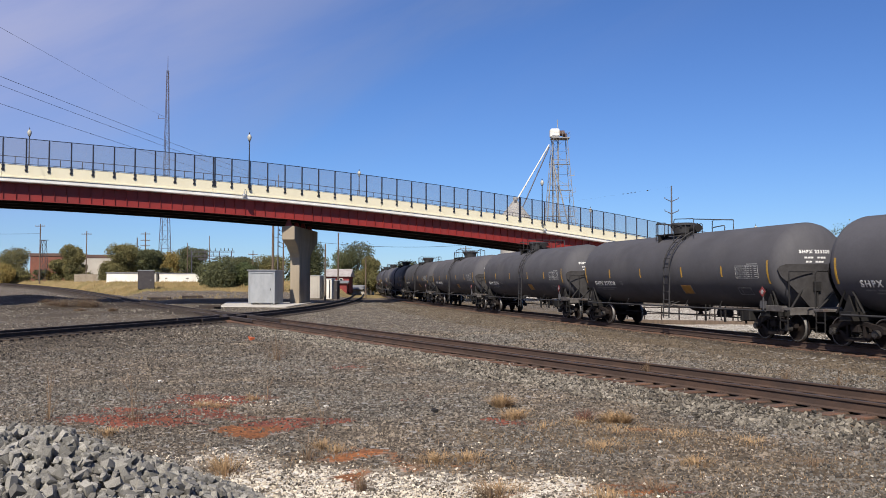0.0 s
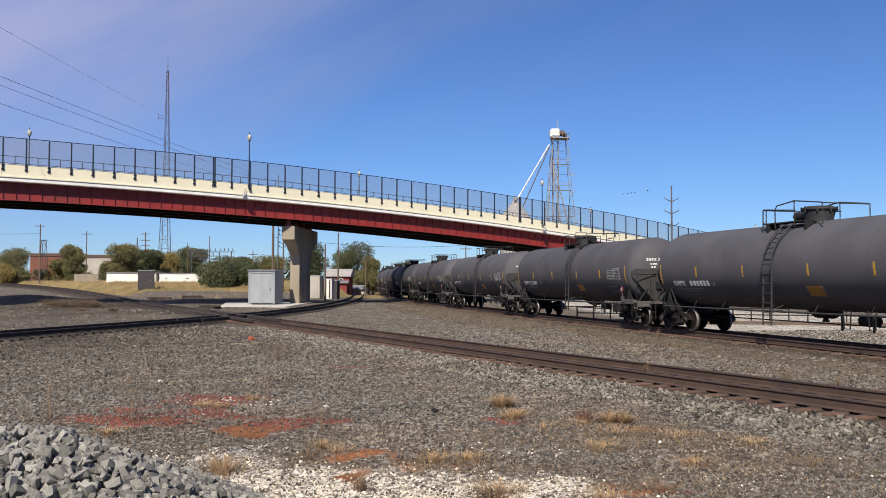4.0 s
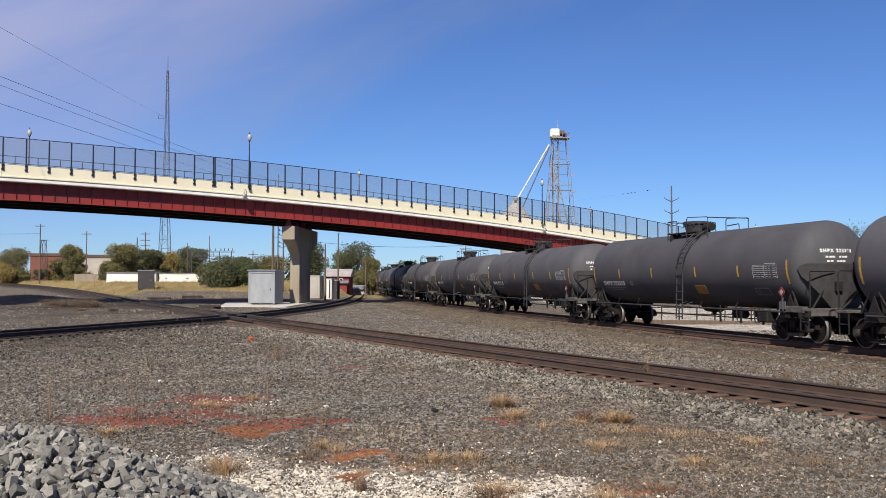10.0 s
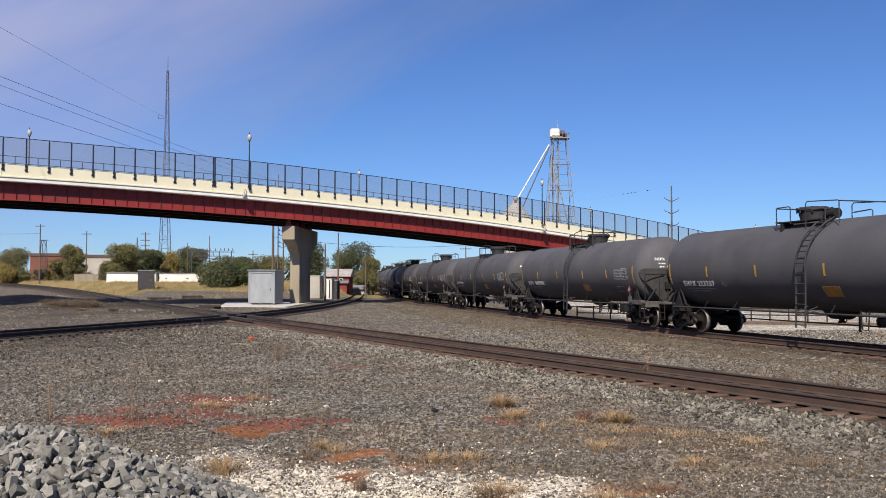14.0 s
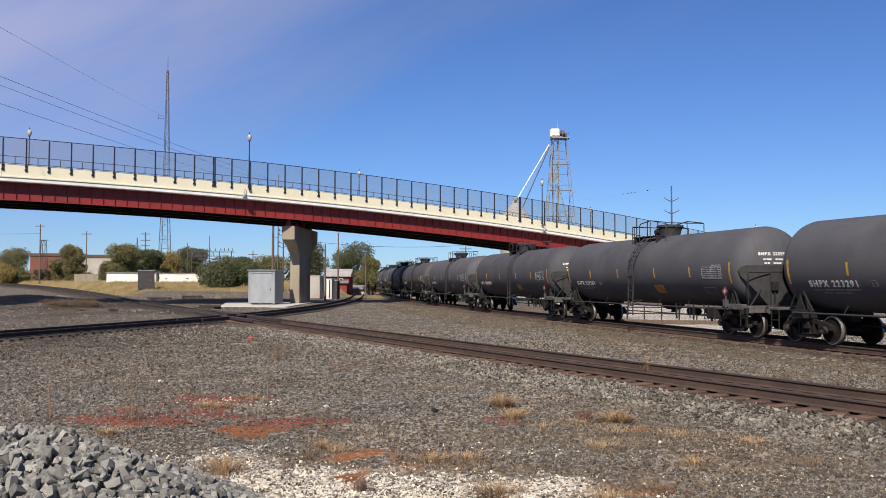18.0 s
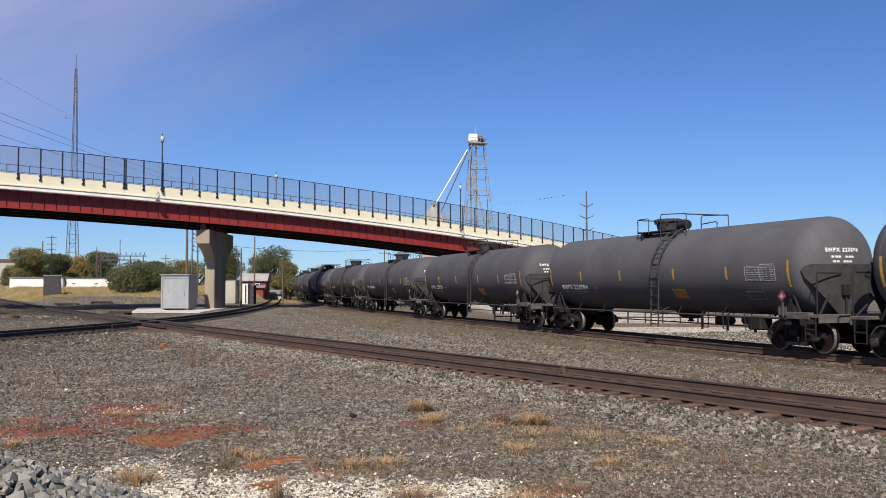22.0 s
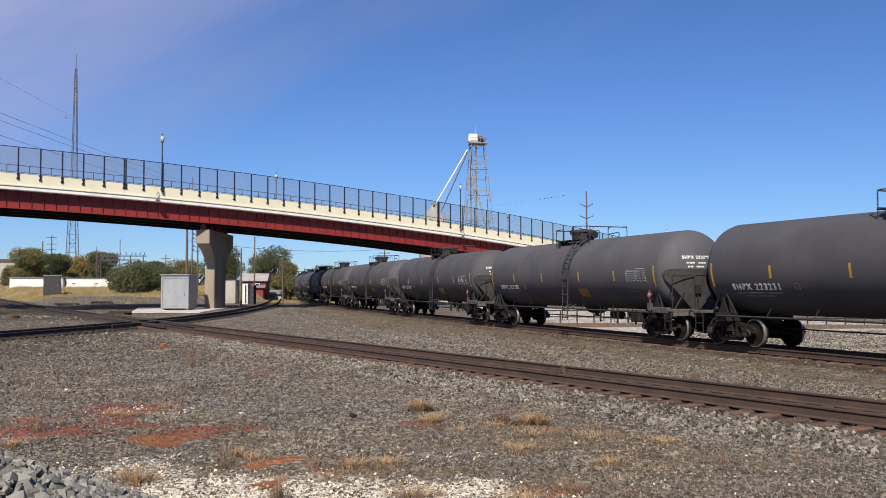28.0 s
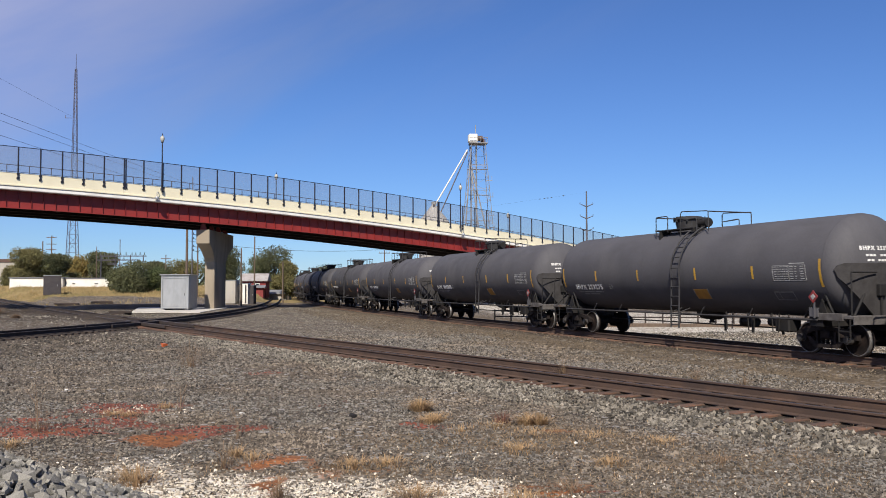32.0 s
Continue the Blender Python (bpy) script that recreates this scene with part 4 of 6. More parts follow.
    for r in range(6):
        a, xx, k = -14.6 + 2.75 * r, 5.62, r
        while xx < 6.16:
            w = (0.05, 0.11, 0.08, 0.14)[k % 4]
            skin_patch(block, xx, min(xx + w, 6.2), a, a + 0.8, n=1)
            xx, k = xx + w + 0.03, k + 3
        for c in range(3):
            skin_patch(block, 6.27 + 0.21 * c, 6.27 + 0.21 * c + (0.13, 0.08, 0.15, 0.05)[(r * 2 + c * 3) % 4], a, a + 0.9, n=1)
    for xx in (5.56, 6.22, 6.90):
        skin_patch(block, xx - 0.007, xx + 0.007, -16, 1.0, n=3)
    for a in (-16.3, -1.6 + 2.4):
        skin_patch(block, 5.56, 6.90, a, a + 0.4, n=1)
    tagged(part("stencil_block", block, M["stencil_mid"], car, "white rows of stencilled data"), kind="stuff")
    fr = Geo()
    for a in (-42, -31):
        skin_patch(fr, 5.4, 6.2, a, a + 0.9, n=1)
    for x in (5.4, 6.18, 5.6):
        skin_patch(fr, x, x + 0.025, -42, -30.2, n=2)
    part("stencil_frame", fr, M["stencil_dim"], car, "dim outlined stencil")
    dim = Geo()
    for a, x0, x1 in ((-33, -6.5, -6.1), (-33, -6.0, -5.2), (-33, -5.1, -4.5), (-37, -6.1, -5.7), (-37, -5.6, -4.9)):
        skin_patch(dim, x0, x1, a, a + 1.8, n=1)
    part("data_line", dim, M["stencil_dim"], car)
    bx = Geo()
    for a0, a1, x0, x1 in ((-27, -26.5, -3.9, -3.7), (-20.5, -20, -3.9, -3.7), (-27, -20, -3.9, -3.885), (-27, -20, -3.715, -3.7), (-24, -23.5, -3.85, -3.75)):
        skin_patch(bx, x0, x1, a0, a1, n=2)
    part("mark_box", bx, M["stencil_dim"], car)
    # hazard placard at the leading end
    part("placard", Geo().box(0, 0, 0, 0.26, 0.02, 0.26, 0.004, pose(7.25, -1.56, 1.66, 0, 45, 0)), M["red"], car, "red and white diamond placard")
    part("placard_centre", Geo().box(0, 0, 0, 0.13, 0.02, 0.13, 0.004, pose(7.25, -1.568, 1.66, 0, 45, 0)), M["stencil_mid"], car)
    part("placard_holder", Geo().box(7.25, -1.53, 1.4, 0.05, 0.03, 0.7).box(7.2, -1.50, 1.22, 0.34, 0.03, 0.26, 0.005), M["tank"], car)
    return car


SPRING = Geo().lathe([(k * 0.0225, 0.045 if k % 2 else 0.075) for k in range(10)], 10, pose(0, 0, 0, 0, -90, 0)).mesh("spring", M["black_steel"])
SIDE_FRAME = {y: side_frame_mesh(y - 0.075, y + 0.075) for y in (-1.0, 1.0)}
WHEELS = wheelset_mesh()
TREADS = {s: tread_mesh(s) for s in (-1, 1)}
CAPS = {s: bearing_mesh(s) for s in (-1, 1)}
# numbers painted on the cars, by their place behind (-) or ahead of the car that closes the shot
NUMBERS = {0: "223275", 1: "223229", 2: "223280", 3: "223231", 5: "223212", 6: "223284", 8: "223281", 9: "223291", 11: "223207", 12: "223213",
           13: "223363", 14: "223204", 15: "223271", 16: "223292", 18: "223151", 19: "223300"}
FORWARD_DOME = (8, 9, 10, 17)
FORWARD_RAIL = {}
for y in (-0.92, 0.92):
    zt = TANK_Z + TANK_R
    rl = Geo().tube([(-1.3, y, zt - 0.25), (-1.3, y, zt + 0.46), (-1.26, y, zt + 0.5), (0.45, y, zt + 0.36)], 0.022).tube([(-1.12, y, zt - 0.2), (-1.12, y, zt + 0.48)], 0.019)
    rl.tube([(-0.62, y, zt - 0.2), (-0.62, y, zt + 0.46), (-0.52, y, zt + 0.58), (0.4, y, zt + 0.68), (1.75, y, zt + 0.52), (1.8, y, zt + 0.46), (1.8, y, zt - 0.2)], 0.022).tube([(0.4, y, zt - 0.2), (0.4, y, zt + 0.66)], 0.019)
    if y < 0:
        rl.tube([(-1.3, -0.92, zt + 0.48), (-1.3, 0.92, zt + 0.48)], 0.022).tube([(1.8, -0.92, zt + 0.5), (1.8, 0.92, zt + 0.5)], 0.022)
    FORWARD_RAIL[y] = rl.mesh("handrail", M["car_rail"], 50)


def advance(t):
    """How far the train has come at t seconds, from where it ends."""
    slack = np.interp(t, [0, 3.3, 7, 10, 13.5, 17, 20, 23.5, 25.2, 28.5, 31, 32], [-0.45, -0.48, -0.47, -0.38, -0.6, -0.62, -0.63, -0.6, -0.42, -0.46, -0.02, 0.10])
    return 11.05 * (t - 32.0) - 0.001 * (t * t - 32.0 * 32.0) + float(slack)


# two short rows of bars under the lettering of the tank head
rows_d = Geo()
for z0, bars in ((0.24, (-0.62, -0.50, -0.40, -0.16, -0.04, 0.06)), (0.10, (-0.58, -0.46, -0.24, -0.13, -0.02))):
    for y0 in bars:
        fro = [(SHELL + 0.78 * math.sqrt(1 - (yb * yb + zb * zb) / TANK_R ** 2), yb, TANK_Z + zb) for yb, zb in ((y0, z0), (y0 + 0.08, z0), (y0 + 0.08, z0 + 0.06), (y0, z0 + 0.06))]
        rows_d.add([(x + 0.014, y, z) for x, y, z in fro] + [(x + 0.002, y, z) for x, y, z in fro], [(0, 1, 2, 3), (7, 6, 5, 4), (0, 4, 5, 1), (1, 5, 6, 2), (2, 6, 7, 3), (3, 7, 4, 0)])
END_DATA = rows_d.mesh("end_data", M["stencil"])
master = build_car()
CARS = []
for j in range(21, -14, -1):
    car = master if j == 21 else copy_thing(master, Matrix())
    CARS.append((j, car))
    if j in FORWARD_DOME:
        # these few have the manway ahead of the valve, the ladder nearer the trailing end
        for o in [o for o in car.children if o.name.split(".")[0] == "handrail"]:
            bpy.data.objects.remove(o)
        for o in car.children:
            kind = o.name.split(".")[0]
            if kind in ("manway", "valve"):
                o.matrix_basis = Matrix.Rotation(math.pi, 4, "Z")
            elif kind in ("ladder_stringer", "ladder_rung", "ladder_stay", "foot_hold"):
                o.location.x -= 0.96
        for y in (-0.92, 0.92):
            part("handrail", FORWARD_RAIL[y], None, car)
    if -5 <= j <= 20:
        num = NUMBERS.get(j)
        word = bent(text_mesh("SHPX " + num if num else "SHPX", 0.30, M["stencil"]), -6.6, -27.5, 1.0)
        part("lettering", word, None, car, "white stencilled lettering")
        if not num:
            g2 = Geo()
            for k in range(6):
                skin_patch(g2, -5.4 + k * 0.24, -5.24 + k * 0.24, -27.5, -19.5, n=2)
            part("lettering", g2, M["stencil"], car, "worn white stencil bars")
        tm = text_mesh("SHPX " + num if num else "SHPX", 0.155, M["stencil"])
        for v in tm.vertices:
            # laid on the bulging tank head
            yy3, zz3 = -0.78 + v.co.x, 0.42 + v.co.y
            v.co = Vector((SHELL + 0.78 * math.sqrt(max(0.0, 1 - (yy3 * yy3 + zz3 * zz3) / TANK_R ** 2)) + 0.012 + v.co.z, yy3, TANK_Z + zz3))
        part("end_lettering", tm, None, car, "white stencilled lettering on the tank head")
        part("end_data", END_DATA, None, car, "two short rows of white stencil bars")

# ---------------------------------------------------------------- road bridge over the tracks
BR_O, BR_U, BR_N = Vector((-15.46, 88.0, 0)), Vector((0.857, 0.515, 0)), Vector((0.515, -0.857, 0))
BR_M = Matrix(((BR_U.x, -BR_N.x, 0, BR_O.x), (BR_U.y, -BR_N.y, 0, BR_O.y), (0, 0, 1, 0), (0, 0, 0, 1)))   # x along, y away from the yard
BR_L, BR_R, BR_W = -70.0, 78.0, 11.5


def par_top(t):
    """Height of the parapet's top along the bridge."""
    return 12.13 - 0.000665 * (t + 32.0) ** 2 if t < 60 else 12.13 - 0.000665 * 92 ** 2 - 0.125 * (t - 60)


def strip(geo, t0, t1, section, step=2.0):
    """A section of (y, height under the parapet's top) drawn along the bridge."""
    n = max(1, round((t1 - t0) / step))
    k, vs, fs = len(section), [], []
    for i in range(n + 1):
        t = t0 + (t1 - t0) * i / n
        vs += [(t, y, par_top(t) + z) for y, z in section]
    for i in range(n):
        fs += [(i * k + j, i * k + (j + 1) % k, (i + 1) * k + (j + 1) % k, (i + 1) * k + j) for j in range(k)]
    fs += [tuple(range(k))[::-1], tuple(range(len(vs) - k, len(vs)))]
    return geo.add(vs, fs)


def rect(y0, y1, z0, z1):
    return [(y0, z0), (y1, z0), (y1, z1), (y0, z1)]


bridge = thing("road_bridge", BR_M, "road bridge with cream parapet, red steel girders and black fence", "bridge")
joints = [BR_L, -43.9, -25.9, -7.72, 10.4, 28.45, 46.9, 62, BR_R]
for a, b in zip(joints, joints[1:]):
    part("parapet", strip(Geo(), a + 0.012, b - 0.012, [(0.0, -1.06), (0.30, -1.06), (0.30, -0.03), (0.27, 0.0), (0.03, 0.0), (0.0, -0.03)]), M["cream"], bridge, "cream painted concrete parapet")
part("ledge", strip(Geo(), BR_L, BR_R, [(-0.13, -1.16), (0.3, -1.16), (0.3, -1.062), (-0.13, -1.062)]), M["cream"], bridge, "cream ledge under the parapet")
part("deck_edge", strip(Geo(), BR_L, BR_R, [(-0.02, -1.52), (0.9, -1.52), (0.9, -1.162), (-0.05, -1.162), (-0.05, -1.46)]), M["white_conc"], bridge, "white deck edge")
# deck slab, near black because the underside's shade is in its colour
part("deck", strip(Geo(), BR_L, BR_R, rect(0.904, BR_W - 0.304, -1.50, -1.1)), M["soffit"], bridge, "concrete deck with the shade of its underside in the colour")
part("far_parapet", strip(Geo(), BR_L, BR_R, rect(BR_W - 0.30, BR_W, -1.5, 0.0)), M["cream"], bridge)
# front girder red; those behind are coloured near black for the shade there
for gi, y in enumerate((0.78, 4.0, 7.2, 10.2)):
    gd = part("girder", strip(strip(Geo(), BR_L, BR_R, rect(y - 0.012, y + 0.012, -3.02, -1.525)), BR_L, BR_R, rect(y - 0.2, y + 0.2, -3.08, -3.022)), M["girder"] if gi == 0 else M["shaded_steel"], bridge, "red painted steel girder" if gi == 0 else "inner steel girder with the deck's shade in its colour")
    if gi == 0:
        t = -40.0
        while t < 60:
            part("stiffener", Geo().box(t, y - 0.075, par_top(t) - 2.275, 0.024, 0.12, 1.48), M["girder"], gd)
            t += 1.02
# cross frames take the same colour with under-deck shade in it
for t in np.arange(-64, 76, 8.0):
    part("cross_frame", Geo().box(t, 2.7, par_top(t) - 2.35, 0.1, 2.9, 0.9).box(t, 5.7, par_top(t) - 2.35, 0.1, 2.9, 0.9).box(t, 8.7, par_top(t) - 2.35, 0.1, 2.9, 0.9), M["shaded_steel"], bridge)

# fence on the near parapet
mesh_mat = bpy.data.materials.new("fence_mesh")
mesh_mat.use_nodes = True
_n, _l = mesh_mat.node_tree.nodes, mesh_mat.node_tree.links
_tr = _n.new("ShaderNodeBsdfTransparent")
_mx = _n.new("ShaderNodeMixShader")
_mx.inputs[0].default_value = 0.2
_n["Principled BSDF"].inputs["Base Color"].default_value = (0.17, 0.17, 0.19, 1)
_n["Principled BSDF"].inputs["Roughness"].default_value = 0.6
_l.new(_tr.outputs[0], _mx.inputs[1])
_l.new(_n["Principled BSDF"].outputs[0], _mx.inputs[2])
_l.new(_mx.outputs[0], _n["Material Output"].inputs[0])
POST = Geo().box(0, -0.07, 0.86, 0.11, 0.10, 2.84, 0.008).box(0, -0.05, -0.12, 0.20, 0.09, 0.15, 0.01).box(0, -0.05, -0.48, 0.23, 0.10, 0.17, 0.01).mesh("fence_post", M["fence"])
fence = thing("bridge_fence", BR_M, "tall black steel mesh fence on the bridge parapet", "fence")
ts = [-25.83 + 1.811 * i for i in range(-14, 30)] + [28.42 + 1.845 * i for i in range(0, 20)]
for i, t in enumerate(ts):
    part("post", POST, None, fence, m=pose(t, 0, par_top(t)))
    if i in (24, 44, 4):
        part("post", POST, None, fence, m=pose(t + 0.16, 0, par_top(t)))
    if i < len(ts) - 1:
        b = ts[i + 1]
        z0, z1 = par_top(t), par_top(b)
        part("mesh_panel", Geo().add([(t + 0.04, -0.066, z0 + 0.05), (b - 0.04, -0.066, z1 + 0.05), (b - 0.04, -0.066, z1 + 2.24), (t + 0.04, -0.066, z0 + 2.24),
                                      (t + 0.04, -0.062, z0 + 0.05), (b - 0.04, -0.062, z1 + 0.05), (b - 0.04, -0.062, z1 + 2.24), (t + 0.04, -0.062, z0 + 2.24)],
                                     [(0, 1, 2, 3), (7, 6, 5, 4), (0, 4, 5, 1), (1, 5, 6, 2), (2, 6, 7, 3), (3, 7, 4, 0)]), mesh_mat, fence, "fine black wire mesh")
        part("top_rail", Geo().cyl((t, -0.07, z0 + 2.26), (b, -0.07, z1 + 2.26), 0.03, n=6), M["fence"], fence)
        part("bottom_rail", Geo().cyl((t, -0.07, z0 + 0.05), (b, -0.07, z1 + 0.05), 0.022, n=6), M["fence"], fence)
railing = thing("bridge_railing", BR_M, "low steel railing on the far parapet of the bridge", "railing")
for k in range(-24, 32):
    t = k * 2.05 + 0.7
    part("post", Geo().box(t, BR_W - 0.15, par_top(t) + 1.08, 0.07, 0.07, 2.16, 0.01), M["fence"], railing)
for h in (2.15,):
    part("rail", strip(Geo(), BR_L + 20, BR_R - 10, rect(BR_W - 0.18, BR_W - 0.12, h - 0.03, h + 0.03)), M["fence"], railing)


def bridge_lamp(t, y, foot, height, label):
    """An old-style street lamp with a globe."""
    o = BR_M @ Vector((t, y, 0))
    lamp = thing("street_lamp", pose(o.x, o.y, foot), label, "street lamp", "street lamps of the bridge")
    part("post", Geo().lathe([(0.0, 0.13), (0.25, 0.13), (0.3, 0.08), (0.9, 0.07), (height - 0.75, 0.05), (height - 0.7, 0.1)], 12, pose(0, 0, 0, 0, -90, 0)), M["fence"], lamp, smooth=40)
    part("globe", Geo().lathe([(0, 0.10), (0.1, 0.17), (0.28, 0.21), (0.42, 0.19), (0.55, 0.10), (0.60, 0.04)], 14, pose(0, 0, height - 0.7, 0, -90, 0)), M["lamp_glass"], lamp, "milky acorn globe", 50)
    part("finial", Geo().lathe([(0, 0.05), (0.08, 0.06), (0.16, 0.02), (0.26, 0.01)], 8, pose(0, 0, height - 0.1, 0, -90, 0)), M["fence"], lamp)
    part("collar", Geo().lathe([(0, 0.07), (0.05, 0.12), (0.1, 0.1)], 12, pose(0, 0, height - 0.8, 0, -90, 0)), M["fence"], lamp)
    return lamp


bridge_lamp(-4.25, -0.28, par_top(-4.15) - 0.45, 5.4, "black street lamp with milky globe, bracketed to the bridge parapet")
bridge_lamp(-22.7, BR_W - 0.5, par_top(-20) - 1.0, 6.0, "black street lamp with milky globe on the bridge deck")
bridge_lamp(13.0, BR_W - 0.5, par_top(15) - 1.0, 5.7, "black street lamp with milky globe on the bridge deck")
bridge_lamp(31.6, -0.28, par_top(32) - 0.45, 5.3, "black street lamp with milky globe, bracketed to the bridge parapet")
bridge_lamp(69.2, -0.28, par_top(69.2) - 0.30, 5.1, "black street lamp with milky globe, bracketed to the bridge parapet")
bridge_lamp(48.7, BR_W - 0.5, par_top(47) - 1.0, 5.5, "black street lamp with milky globe on the bridge deck")
bridge_lamp(72.0, BR_W - 0.5, par_top(72) - 1.0, 4.5, "black street lamp with milky globe on the bridge deck")
for t in (-4.75, 31.9):
    o = BR_M @ Vector((t, -0.25, par_top(t) - 1.2))
    fl = thing("flood_light", pose(*o, 0, 0, 31), "small grey floodlight on a bent arm under the parapet", "light fixture", "floodlights of the bridge")
    part("housing", Geo().lathe([(-0.16, 0.06), (-0.12, 0.2), (0.06, 0.26), (0.10, 0.24)], 14, pose(0, -0.15, 0, 0, 90, 0)), M["galv"], fl, smooth=50)
    part("arm", Geo().tube([(0, -0.15, 0.1), (0, -0.15, 0.45), (0.1, -0.05, 0.6), (0.3, 0.3, 0.6)], 0.035), M["galv"], fl, smooth=50)

# pier: a wall-like column that flares to its cap
pier = thing("bridge_pier", pose(-15.35, 94.7, 0, 0, 0, -4.5), "tall tan concrete bridge pier with flared cap", "bridge pier")
prof = [(0.50, 2.5, -0.5), (0.50, 2.5, 4.6), (0.53, 2.8, 5.0), (0.60, 3.7, 5.7), (0.66, 5.3, 6.35), (0.66, 5.35, 7.72)]
vs, fs = [], []
for wx, le, z in prof:
    ring = [(-wx, -le + 0.06), (-wx + 0.06, -le), (wx - 0.06, -le), (wx, -le + 0.06), (wx, le - 0.06), (wx - 0.06, le), (-wx + 0.06, le), (-wx, le - 0.06)]
    vs += [(x, y, z) for x, y in ring]
k = 8
for i in range(len(prof) - 1):
    fs += [(i * k + j, i * k + (j + 1) % k, (i + 1) * k + (j + 1) % k, (i + 1) * k + j) for j in range(k)]
fs += [tuple(range(k))[::-1], tuple(range(len(vs) - k, len(vs)))]
part("column", Geo().add(vs, fs), M["pier"], pier)
for y in (-5.05, -1.9, 1.0, 4.0):
    part("bearing", Geo().box(0, y, 7.78, 0.62, 0.62, 0.12, 0.02).prism([(-0.30, 7.84), (0.30, 7.84), (0.13, 8.36), (-0.13, 8.36)], y - 0.2, y + 0.2), M["girder"], pier, "red steel bearing block")
pad_h = -0.2
solo("concrete_pad", Geo().add([(-20.3, 80.0, pad_h), (-14.0, 78.4, pad_h), (-14.3, 98, pad_h), (-24.0, 98, pad_h), (-20.3, 80.0, -.6), (-14.0, 78.4, -.6), (-14.3, 98, -.6), (-24.0, 98, -.6)],
                               [(0, 1, 2, 3), (0, 4, 5, 1), (1, 5, 6, 2), (2, 6, 7, 3), (3, 7, 4, 0), (7, 6, 5, 4)]), M["slab"], Matrix(), "pale concrete pad round the pier and cabinet", "pavement", kind="structure")
for t, tw in ((BR_L - 1.5, 4), (BR_R + 1.5, 4)):
    solo("abutment", Geo().box(t, BR_W / 2, par_top(t) / 2 - 1.6, 4.0, BR_W - 0.2, par_top(t) - 1.4, 0.05), M["pier"], BR_M, "plain tan concrete abutment at the bridge end", "abutment", "bridge abutments")


# ---------------------------------------------------------------- cabinets by the pier
cab = thing("equipment_cabinet", pose(-17.7, 87.6, pad_h, 0, 0, -1), "large grey galvanised equipment cabinet on the concrete pad", "cabinet")
part("body", Geo().box(0, 0.4, 1.72, 2.62, 4.0, 3.2, 0.03), M["galv"], cab)
part("door", Geo().box(-0.02, -1.615, 1.68, 2.10, 0.035, 2.62, 0.01), M["galv"], cab, "wide flat door")
for z in (0.24, 3.12):
    part("door_rail", Geo().box(0, -1.63, z, 2.30, 0.06, 0.12, 0.01), M["galv"], cab)
for x in (-1.22, 1.22):
    part("corner_post", Geo().box(x, -1.62, 1.6, 0.14, 0.06, 3.1, 0.01), M["galv"], cab)
part("roof", Geo().box(0, 0.4, 3.36, 2.86, 4.3, 0.10, 0.03), M["galv"], cab, "thin overhanging roof plate")
part("skid", Geo().box(-1.0, 0, 0.06, 0.14, 3.0, 0.12).box(1.0, 0, 0.06, 0.14, 3.0, 0.12), M["galv"], cab)
part("handle", Geo().box(0.9, -1.65, 1.5, 0.05, 0.04, 0.22, 0.01), M["dark_box"], cab)


def cabinet(x, y, w, d, h, mat, label, stripes=0, rz=-12):
    g = height_at(x, y)
    c = thing("signal_cabinet", pose(x, y, g - 0.02, 0, 0, rz), label, "cabinet", "signal cabinets")
    part("body", Geo().box(0, 0, h / 2, w, d, h, 0.03), mat, c)
    part("roof", Geo().box(0, 0, h + 0.04, w + 0.15, d + 0.15, 0.09, 0.03), M["galv"], c)
    part("door", Geo().box(w * 0.12, -d / 2 - 0.012, h * 0.5, w * 0.45, 0.03, h * 0.85, 0.01), mat, c)
    for i in range(stripes):
        part("stripe", Geo().box(-w / 2 + w * (i + 0.5) / stripes, -d / 2 - 0.03, h * 0.5, w / stripes * 0.35, 0.03, h * 0.9), M["dark_box"], c, "dark stripe")
    part("latch", Geo().box(w * 0.3, -d / 2 - 0.04, h * 0.5, 0.05, 0.03, 0.2), M["galv"], c)
    return c


cabinet(-17.1, 118, 1.8, 1.7, 3.0, M["beige_wall"], "pale grey metal signal cabinet beside the tracks")
cabinet(-15.3, 118.5, 1.1, 1.3, 2.7, M["white_wall"], "narrow white signal cabinet with dark stripes beside the tracks", 2)
cabinet(-14.4, 119, 0.58, 1.1, 2.5, M["dark_box"], "slim dark signal cabinet beside the tracks")
cabinet(-44.2, 131, 2.3, 2.0, 2.75, M["dark_box"], "dark brown metal cabinet standing in dry grass", rz=17)

# ---------------------------------------------------------------- far buildings
def window(parent, x, y, z, w, h):
    wd = part("window", Geo().box(x, y, z, w, 0.10, h, 0.01), M["white_wall"], parent)
    part("pane", Geo().box(x, y - 0.03, z, w - 0.16, 0.08, h - 0.16), M["glass"], wd)


